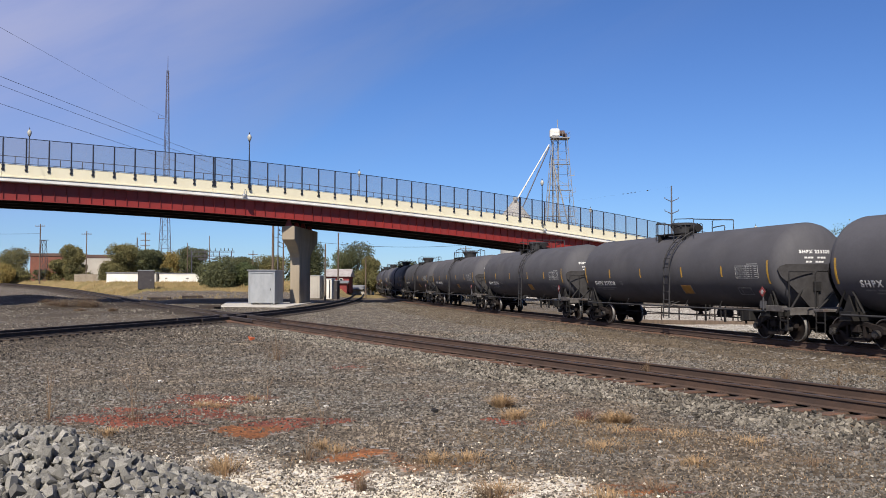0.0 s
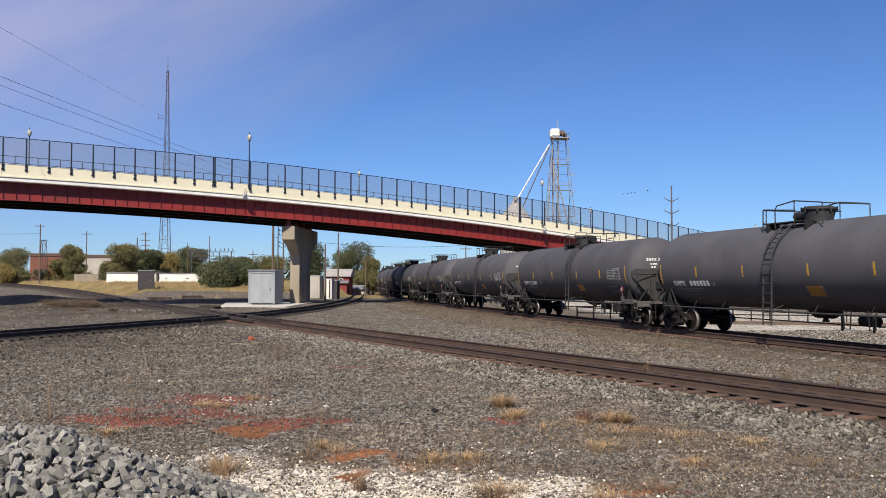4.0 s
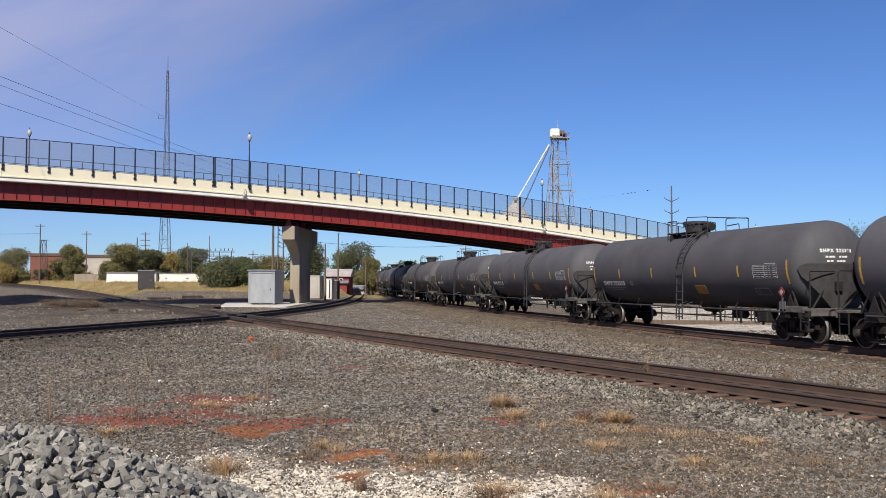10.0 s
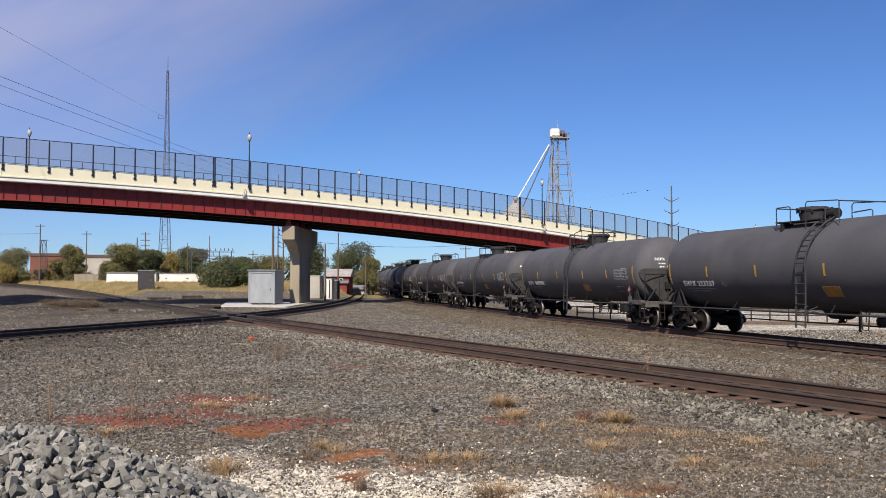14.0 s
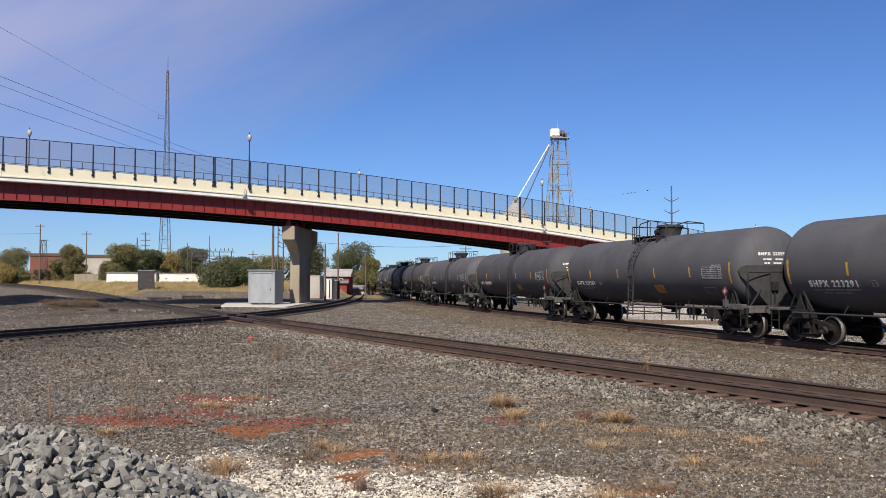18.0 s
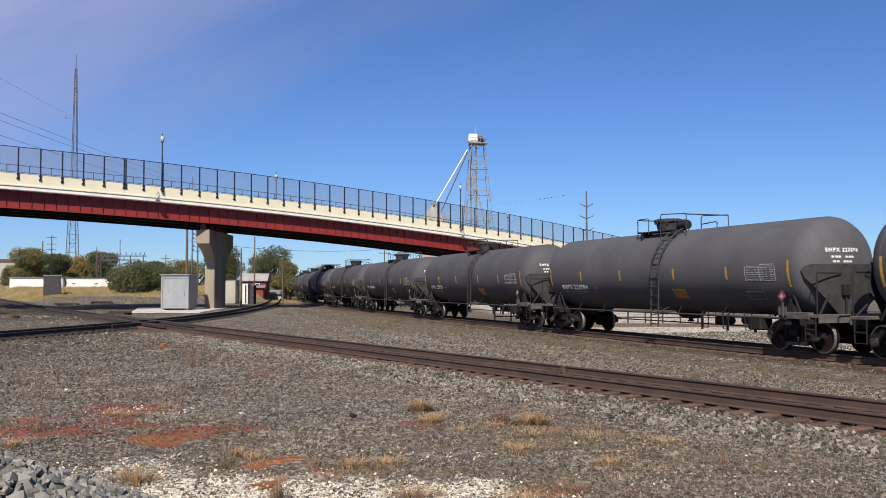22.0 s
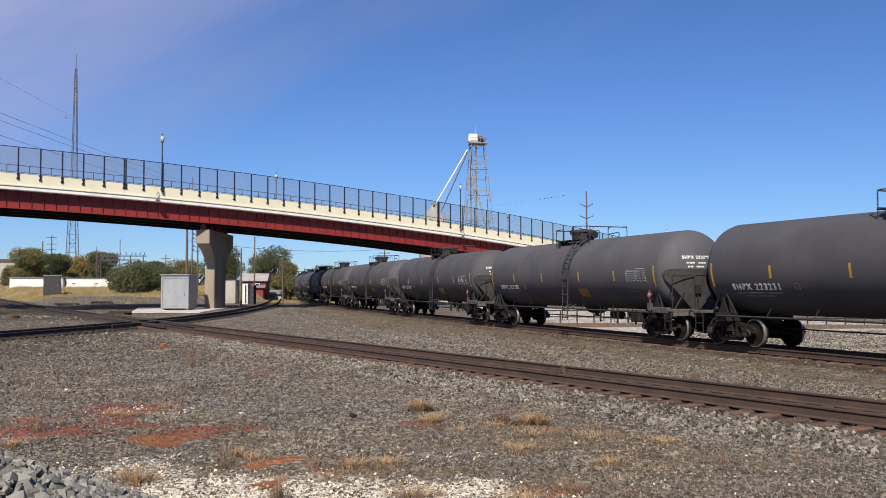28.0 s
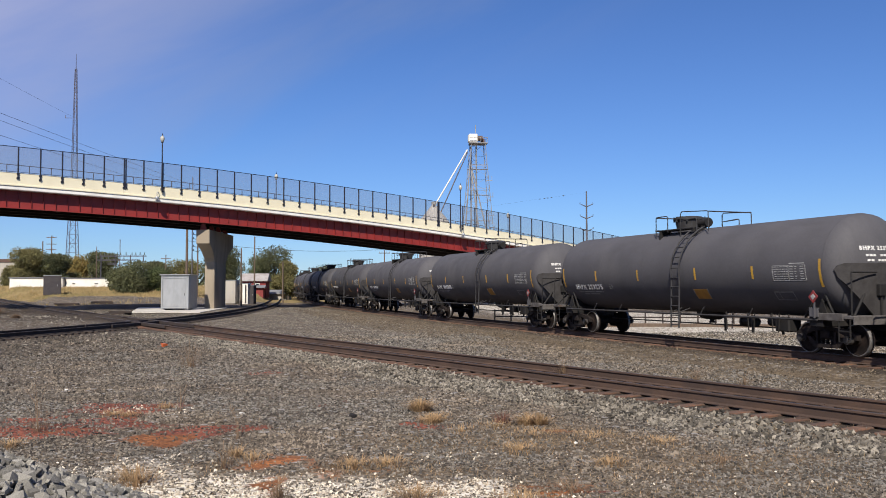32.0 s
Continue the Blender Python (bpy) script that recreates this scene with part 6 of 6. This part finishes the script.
# tall dry grass in the field
blades = Geo()
for i in range(85000):
    y = 105 + 75 * rng.random() ** 1.6
    x = rng.uniform(-105, -17)
    if (x > -24 and y < 118) or (i % 4 and math.sin(x * 0.4) + math.sin(y * 0.5 + x * 0.2) < -0.6):
        continue
    if y < 127 + 2.0 * math.sin(x * 0.31) + 1.2 * math.sin(x * 1.3 + 1) and rng.random() > 0.03:
        continue
    h = rng.uniform(0.12, 0.36) * (1.9 if rng.random() < 0.06 else 1.0)
    a = rng.uniform(-0.8, 0.8)
    blades.add([(x - 0.06 * math.cos(a), y - 0.06 * math.sin(a), 0.0), (x + 0.06 * math.cos(a), y + 0.06 * math.sin(a), 0.0), (x + rng.uniform(-.2, .2), y + rng.uniform(-.1, .1), h)], [(0, 1, 2)])
dB7 = line_distance(np.array([v[0] for v in blades.v]), np.array([v[1] for v in blades.v]), LINE_B)
far7 = beyond_line(np.array([v[0] for v in blades.v]), np.array([v[1] for v in blades.v]))
blades.f = [f7 for f7 in blades.f if dB7[f7[0]] > 4.5 and far7[f7[0]] > 0.5]
zs = ground_height([v[0] for v in blades.v], [v[1] for v in blades.v])
blades.v = [(x, y, z + g - 0.03) for (x, y, z), g in zip(blades.v, zs)]
solo("field_grass", blades, M["field"], Matrix(), "tall dry straw-coloured grass across the field", "grass", kind="stuff")

# ---------------------------------------------------------------- crushed stone heap in the foreground
def stone_mesh(seed, flat=0.75):
    rng = random.Random(seed)
    bm = bmesh.new()
    # a broken block: a rough cuboid whose corners are knocked about
    ex, ey, ez = rng.uniform(0.8, 1.25), rng.uniform(0.55, 0.9), rng.uniform(0.35, 0.7)
    for i in (-1, 1):
        for j in (-1, 1):
            for k in (-1, 1):
                bm.verts.new((i * ex * rng.uniform(0.55, 1.08), j * ey * rng.uniform(0.55, 1.08), k * ez * rng.uniform(0.55, 1.08)))
    for _ in range(2):
        bm.verts.new((rng.uniform(-0.9, 0.9), rng.uniform(-0.75, 0.75), rng.choice((-1, 1)) * rng.uniform(0.5, 0.75)))
    bmesh.ops.convex_hull(bm, input=bm.verts)
    bmesh.ops.delete(bm, geom=[v for v in bm.verts if not v.link_faces], context="VERTS")
    me3 = bpy.data.meshes.new("stone")
    bm.to_mesh(me3)
    bm.free()
    me3.materials.append(M["stone"])
    return me3


HEAP = (-2.93, 5.72)


def heap_height(x, y):
    r = math.hypot(x - HEAP[0], y - HEAP[1])
    return 1.69 - 0.630 * math.sqrt(r * r + 1.557) + 0.06 * math.sin(3.1 * x + 1) * math.sin(2.7 * y)


STONES = [stone_mesh(s) for s in range(16)]
heap = thing("stone_heap", Matrix(), "heap of angular grey crushed stone on the gravel", "stone heap")
rng = random.Random(9)
core = Geo()
nr, na = 13, 36
core.add([(HEAP[0], HEAP[1], heap_height(*HEAP) - 0.17)] + [(HEAP[0] + 0.3 * i * math.cos(6.283 * k / na), HEAP[1] + 0.3 * i * math.sin(6.283 * k / na),
          max(heap_height(HEAP[0] + 0.3 * i * math.cos(6.283 * k / na), HEAP[1] + 0.3 * i * math.sin(6.283 * k / na)) - 0.17, -0.4)) for i in range(1, nr + 1) for k in range(na)],
         [(0, 1 + k, 1 + (k + 1) % na) for k in range(na)] + [(1 + (i - 1) * na + k, 1 + i * na + k, 1 + i * na + (k + 1) % na, 1 + (i - 1) * na + (k + 1) % na) for i in range(1, nr) for k in range(na)])
part("core", core, M["stone"], heap, "packed stone inside the heap")
spotsl = []
while len(spotsl) < 18500:
    r, a = 3.7 * math.sqrt(rng.random()), rng.uniform(0, 6.283)
    x, y = HEAP[0] + r * math.cos(a), HEAP[1] + r * math.sin(a)
    if heap_height(x, y) > -0.33 and (x > -0.72 * y or rng.random() < 0.35):
        spotsl.append((x, y, heap_height(x, y) + rng.uniform(-0.075, 0.04), rng.uniform(0.014, 0.033) + 0.024 * rng.random() ** 2.0))
near = [q4 for q4 in spotsl if -2.7 < q4[0] < -1.0 and 4.6 < q4[1] < 5.7 and q4[3] > 0.036][:300]
for x, y, z, s in near:
    ob = part("stone", rng.choice(STONES), None, heap, m=pose(x, y, z + 0.012, rng.uniform(0, 360), rng.uniform(0, 360), rng.uniform(0, 360)) @ Matrix.Diagonal((s, s, s, 1)))
chosen = set(near)


def scatter(name, places, mat, parent, label, category, meshes=STONES):
    """Joins many small stones into one mesh."""
    shapes = [(np.array([v.co[:] for v in m3.vertices]), [tuple(p.vertices) for p in m3.polygons]) for m3 in meshes]
    pl = np.array(places, float)
    r2 = np.random.RandomState(31)
    kind = r2.randint(0, len(shapes), len(pl))
    vs, fs, k = [], [], 0
    for q5, (pv, pf2) in enumerate(shapes):
        sel = pl[kind == q5]
        a = r2.randn(len(sel), 4)
        a /= np.linalg.norm(a, axis=1)[:, None]
        w, x, y, z = a.T
        rot = np.stack([1 - 2 * (y * y + z * z), 2 * (x * y - z * w), 2 * (x * z + y * w), 2 * (x * y + z * w), 1 - 2 * (x * x + z * z), 2 * (y * z - x * w),
                        2 * (x * z - y * w), 2 * (y * z + x * w), 1 - 2 * (x * x + y * y)], 1).reshape(-1, 3, 3)
        vs.append((np.einsum("nij,pj->npi", rot, pv) * sel[:, None, 3:4] + sel[:, None, :3]).reshape(-1, 3))
        for m5 in range(len(sel)):
            o = k + m5 * len(pv)
            fs += [tuple(i2 + o for i2 in f3) for f3 in pf2]
        k += len(sel) * len(pv)
    me4 = bpy.data.meshes.new(name)
    me4.from_pydata(np.concatenate(vs).tolist(), [], fs)
    me4.materials.append(mat)
    ob = new(name, me4)
    if parent:
        ob.parent = parent
        return tagged(ob, label, kind="stuff")
    return tagged(ob, label, category, kind="stuff")


M["stone_joined"] = material("crushed_stone_far", (0.290, 0.272, 0.238), 0.9, second=(0.185, 0.172, 0.148), scale=22, fine=0.4, fine_scale=150, random_value=0.5, island=True)
scatter("stone_rest", [q4 for q4 in spotsl if q4 not in chosen], M["stone_joined"], heap, "crushed stone of the heap", "")


def small_stone(seed):
    rng = random.Random(seed)
    o = [(1, 0, 0), (-1, 0, 0), (0, 1, 0), (0, -1, 0), (0, 0, 0.7), (0, 0, -0.7)]
    me3 = bpy.data.meshes.new("chip")
    me3.from_pydata([tuple(c * rng.uniform(0.6, 1.3) + rng.uniform(-.25, .25) for c in p) for p in o], [], [(0, 2, 4), (2, 1, 4), (1, 3, 4), (3, 0, 4), (2, 0, 5), (1, 2, 5), (3, 1, 5), (0, 3, 5)])
    return me3


CHIPS = [small_stone(s) for s in range(12)]
px2, py2, ps2 = [], [], []
rs = np.random.RandomState(4)
N = 175000
yy = 8.3 + 34.0 * rs.rand(N) ** 1.5
xx = (rs.rand(N) * 2 - 1) * (0.57 * yy + 0.5) + 0.05 * yy
ss = (0.011 + 0.026 * rs.rand(N) ** 1.7) * (0.40 + yy / 26)
zz = ground_height(xx, yy)
dB = line_distance(xx, yy, LINE_B)
ch = spots(xx, yy, CHALK, 21)
rd = spots(xx, yy, RED, 51)
ok = (dB > 1.75) & (line_distance(xx, yy, LINE_C) > 1.5) & (line_distance(xx, yy, LINE_A) > 4) & (rs.rand(N) > 0.55 * rd) & (rs.rand(N) > 0.55 * spots(xx, yy, STRAW, 11)) & (rs.rand(N) > 0.85 * spots(xx, yy, RUSTY, 71))
pale = ok & (rs.rand(N) < ch * 0.62)
dark = ok & ~pale
sooty = dark & (rs.rand(N) < 1.1 * np.exp(-(line_distance(xx, yy, LINE_C) / 9.0) ** 2)) & (yy > 18)
scatter("gravel", list(zip(xx[sooty], yy[sooty], zz[sooty] + 0.004, ss[sooty])), M["dark_gravel"], None, "dark sooty gravel chips beside the crossing track", "gravel", CHIPS)
dark = dark & ~sooty
scatter("gravel", list(zip(xx[dark], yy[dark], zz[dark] + 0.004, ss[dark])), M["gravel"], None, "loose grey gravel chips strewn over the yard", "gravel", CHIPS)
scatter("limestone_chips", list(zip(xx[pale], yy[pale], zz[pale] + 0.004, ss[pale])), M["chalk"], None, "pale limestone chips strewn over the yard", "gravel", CHIPS)
# stones of the wedge between the straight track and the train
N = 26000
yy = 40 + 50 * rs.rand(N)
xx = 15.65 - 0.5315 * yy + 42 * rs.rand(N)
keep = (line_distance(xx, yy, LINE_A) > 3.5) & (line_distance(xx, yy, LINE_B) > 1.9) & (line_distance(xx, yy, LINE_C) > 1.9) & (np.abs(xx) < 0.56 * yy) & (xx < np.interp(yy, [train_line(s)[1] for s in np.arange(40, -150, -5.0)][::1], [train_line(s)[0] for s in np.arange(40, -150, -5.0)]))
xx, yy = xx[keep], yy[keep]
scatter("gravel", list(zip(xx, yy, ground_height(xx, yy) + 0.004, 0.025 + 0.035 * rs.rand(len(xx)) ** 1.5)), M["ballast"], None, "grey gravel stones between the two tracks", "gravel", CHIPS)
# rubble between the crossing track and the climbing one
N = 30000
yy = 36 + 80 * rs.rand(N) ** 1.2
xx = np.interp(yy, [q3[1] for q3 in LINE_B], [q3[0] for q3 in LINE_B]) - 45 * rs.rand(N)
keep = (line_distance(xx, yy, LINE_B) > 1.9) & (line_distance(xx, yy, LINE_C) > 1.9) & (np.abs(xx) < 0.56 * yy) & (wavy(xx, yy, 4.0, 81) + 0.6 * wavy(xx, yy, 1.2, 82) > -0.25)
xx, yy = xx[keep], yy[keep]
scatter("rubble", list(zip(xx, yy, ground_height(xx, yy) + 0.004, 0.03 + 0.06 * rs.rand(len(xx)) ** 3)), M["ballast"], None, "grey rubble stones between two tracks", "rubble", CHIPS)
# coarser ballast along the near track
N = 46000
yy = 10 + 34 * rs.rand(N)
xx = 15.65 - 0.5315 * yy + (rs.rand(N) * 2 - 1) * 3.4
dd = line_distance(xx, yy, LINE_B)
keep = (np.abs(xx) < 0.65 * yy + 1) & ((dd > 1.42) | (rs.rand(N) < 0.12)) & (rs.rand(N) < np.clip(2.4 - dd * 0.6, 0.1, 1)) & (np.abs(dd - 0.753) > 0.13)
xx, yy, dd = xx[keep], yy[keep], dd[keep]
zz = ground_height(xx, yy) + np.where(dd < 1.3, -0.012, 0.012)
scatter("ballast", list(zip(xx, yy, zz, 0.022 + 0.042 * rs.rand(len(xx)) ** 1.5)), M["ballast"], None, "grey ballast stones along the railway track", "ballast", CHIPS)
N = 36000
sA = rs.rand(N) * 62 - 52
pA = np.array([train_line(s) for s in sA])
oA = (rs.rand(N) * 2 - 1) * 6.5
xx, yy = pA[:, 0] + oA * np.sin(pA[:, 2]), pA[:, 1] + oA * np.cos(pA[:, 2])
keep = (oA < 2.6) & (np.abs(np.abs(oA) - 0.753) > 0.13) & (line_distance(xx, yy, LINE_B) > 3)
xx, yy = xx[keep], yy[keep]
M["brown_gravel"] = material("brown_gravel", (0.124, 0.095, 0.064), 0.95, second=(0.168, 0.130, 0.088), scale=0.8, fine=0.15, fine_scale=150, random_value=0.6, island=True)
scatter("ballast", list(zip(xx, yy, ground_height(xx, yy) + 0.01, 0.018 + 0.03 * rs.rand(len(xx)) ** 2)), M["brown_gravel"], None, "dusty brown ballast stones along the curved track", "ballast", CHIPS)


# ---------------------------------------------------------------- weeds
def tuft(x, y, h, w, n, label, seed, tall=False, mat="straw"):
    rng = random.Random(seed)
    t = thing("weed", pose(x, y, height_at(x, y)), label, "weed", "dry weeds of the yard")
    g = Geo()
    for _ in range(n * 2):
        a, d = rng.uniform(0, 6.283), rng.uniform(0, 0.35 if tall or (h >= 0.2 and h < 0.32) else 0.7) * w
        bx, by = d * math.cos(a), d * math.sin(a)
        ln = h * rng.uniform(0.3, 1.0) ** (2.2 if tall else 1.0)
        lean = rng.uniform(0.1, 0.9 if tall else 1.5)
        tx, ty = bx + ln * lean * math.cos(a) + rng.uniform(-.05, .05), by + ln * lean * math.sin(a) + rng.uniform(-.05, .05)
        tz = ln * (1 - 0.35 * lean)
        px3, py3 = -math.sin(a) * 0.0028, math.cos(a) * 0.0028
        mx3, my3, mz3 = bx + (tx - bx) * 0.4, by + (ty - by) * 0.4, tz * 0.62
        g.add([(bx - px3, by - py3, -0.02), (bx + px3, by + py3, -0.02), (mx3 + px3, my3 + py3, mz3), (mx3 - px3, my3 - py3, mz3), (tx, ty, tz)], [(0, 1, 2, 3), (3, 2, 4)])
    tagged(part("foliage", g, M["weed_brown" if tall else mat], t), kind="stuff")
    if tall:
        s = Geo()
        for _ in range(5):
            a = rng.uniform(0, 6.283)
            s.tube([(0, 0, -0.02), (0.1 * w * math.cos(a), 0.1 * w * math.sin(a), h * 0.6), (0.4 * w * math.cos(a), 0.4 * w * math.sin(a), h * rng.uniform(0.8, 1.1))], 0.0032, 4)
        tagged(part("stalk", s, M["weed_brown"], t), kind="stuff")
    return t


for i, (x, y, h, w, n, tall) in enumerate(((1.08, 16.2, 0.31, 0.55, 420, False), (1.2, 15.0, 0.2, 0.8, 260, False), (2.75, 14.5, 0.27, 0.5, 240, False), (2.95, 14.4, 0.28, 0.36, 240, False), (-4.9, 26.0, 1.25, 1.1, 60, True), (-5.0, 14.3, 0.75, 0.5, 30, True),
                                           (-3.3, 16.6, 0.5, 0.3, 14, True), (-6.4, 14.4, 0.7, 0.2, 12, True), (-1.75, 11.6, 0.3, 0.5, 50, True), (-1.9, 13.9, 0.5, 0.3, 14, True), (-2.6, 10.6, 0.35, 0.35, 110, False),
                                           (-0.1, 11.5, 0.15, 0.5, 160, False), (0.35, 11.6, 0.14, 0.5, 160, False), (3.2, 11.2, 0.14, 0.4, 120, False), (0.6, 9.5, 0.18, 0.5, 150, False), (1.7, 9.2, 0.14, 0.5, 150, False),
                                           (5.0, 21.6, 0.5, 0.5, 110, True), (8.6, 19.2, 0.5, 0.4, 90, True), (8.0, 20.6, 0.4, 0.5, 90, True), (-4.1, 16.0, 0.14, 0.5, 140, False), (-5.0, 13.2, 0.14, 0.45, 120, False),
                                           (2.2, 12.2, 0.12, 0.6, 160, False), (-0.9, 9.8, 0.3, 0.3, 60, True), (4.4, 12.6, 0.12, 0.6, 140, False))):
    tuft(x, y, h, w, n, "tall thin dry brown weed in gravel" if tall else "low tuft of dry straw-coloured grass in gravel", 300 + i, tall)
# broad dry brown weeds beyond the crossing
for i, (x, y, h, w) in enumerate(((-33.6, 78, 1.25, 1.1), (-32.2, 79, 1.35, 1.2), (-31.0, 78, 1.0, 1.0), (-35.0, 79, 0.6, 1.0), (-28, 68, 0.35, 0.8), (-24, 64, 0.4, 0.5), (-37, 82, 0.5, 1.0))):
    tuft(x, y, h, w, 420, "spreading dry brown weed in gravel", 400 + i, False, "weed_brown")
for i, (x, y, h, w, mt) in enumerate(((2.2, 14.3, 0.16, 0.55, "straw"), (1.6, 14.0, 0.14, 0.6, "straw"), (2.6, 13.3, 0.12, 0.8, "straw"), (3.4, 13.0, 0.12, 0.8, "straw"), (2.35, 14.7, 0.28, 0.5, "weed_red"), (1.3, 15.4, 0.16, 0.5, "straw"),
                                      (-0.3, 11.5, 0.13, 0.7, "weed_brown"), (-1.7, 12.3, 0.2, 0.4, "straw"), (-1.45, 12.0, 0.18, 0.35, "straw"), (-2.75, 10.9, 0.22, 0.4, "straw"), (0.5, 9.4, 0.2, 0.4, "weed_brown"), (2.3, 9.6, 0.15, 0.5, "weed_brown"),
                                      (-4.4, 16.2, 0.14, 0.5, "straw"), (-3.7, 17.2, 0.2, 0.5, "straw"), (4.6, 11.0, 0.12, 0.5, "weed_brown"))):
    tuft(x, y, h, w, 90, "low spreading tuft of dry grass in gravel", 420 + i, False, mt)
# loose short straw blades over the dry patches
N = 60000
yy = 8.5 + 8 * rs.rand(N)
xx = (rs.rand(N) * 2 - 1) * 0.6 * yy
keep = rs.rand(N) < 0.55 * spots(xx, yy, STRAW, 11) + 0.02
xx, yy = xx[keep], yy[keep]
zz = ground_height(xx, yy)
g = Geo()
for x, y, z in zip(xx, yy, zz):
    a, ln, tz = rng.uniform(0, 6.283), rng.uniform(0.04, 0.13), rng.uniform(0.01, 0.07)
    g.add([(x - .003 * math.sin(a), y + .003 * math.cos(a), z - 0.005), (x + .003 * math.sin(a), y - .003 * math.cos(a), z - 0.005), (x + ln * math.cos(a), y + ln * math.sin(a), z + tz)], [(0, 1, 2)])
solo("straw", g, M["straw"], Matrix(), "short dry straw strewn over the gravel", "straw", kind="stuff")

# single odd pieces lying in the gravel
for x, y, s9, mat, lab in ((-0.15, 15.7, 0.07, "black_steel", "lump of black coal lying in gravel"), (-2.15, 16.3, 0.05, "white_wall", "pale rounded stone lying in gravel"), (6.6, 21.9, 0.05, "red", "scrap of red plastic lying in gravel"),
                           (-7.5, 34.6, 0.13, "orange_plastic", "scrap of orange plastic lying in gravel"), (-6.6, 20.6, 0.035, "white_wall", "pale rounded stone lying in gravel"), (3.1, 12.6, 0.03, "white_wall", "pale rounded stone lying in gravel")):
    m9 = stone_mesh(900 + int(y * 3)).copy()
    m9.materials.clear()
    m9.materials.append(M[mat])
    ob = new("loose_stone" if mat in ("black_steel", "white_wall") else "plastic_scrap", m9)
    ob.matrix_basis = pose(x, y, height_at(x, y) + s9 * 0.4, 10, 5, 40) @ Matrix.Diagonal((s9, s9, s9, 1))
    tagged(ob, lab, "stone" if mat in ("black_steel", "white_wall") else "scrap")


# ---------------------------------------------------------------- what moves
def motions():
    """The train rolls by at an even pace along its curve."""
    for j, car in CARS:
        rows = []
        for k in range(0, 33):
            x, y, th = train_line(advance(k) + PITCH * j)
            rows.append((k, pose(x, y, 0, 0, 0, -math.degrees(th))))
        walk(car, rows)
        # the wheels turn while the car is near
        sets = [o for o in car.children_recursive if o.name.startswith("wheelset")]
        off = PITCH * j
        turns = [t for t in [k / FPS for k in range(0, 32 * FPS + 1)] if -40 < advance(t) + off < 16]
        if len(turns) < 3:
            continue
        steps = ([0.0] if turns[0] > 0 else []) + turns + ([32.0] if turns[-1] < 32.0 else [])
        for ws in sets:
            at0 = ws.location.copy()
            walk(ws, [(t, Matrix.Translation(at0) @ Matrix.Rotation((advance(min(max(t, turns[0]), turns[-1])) + off) / 0.457, 4, "Y")) for t in steps])


motions()
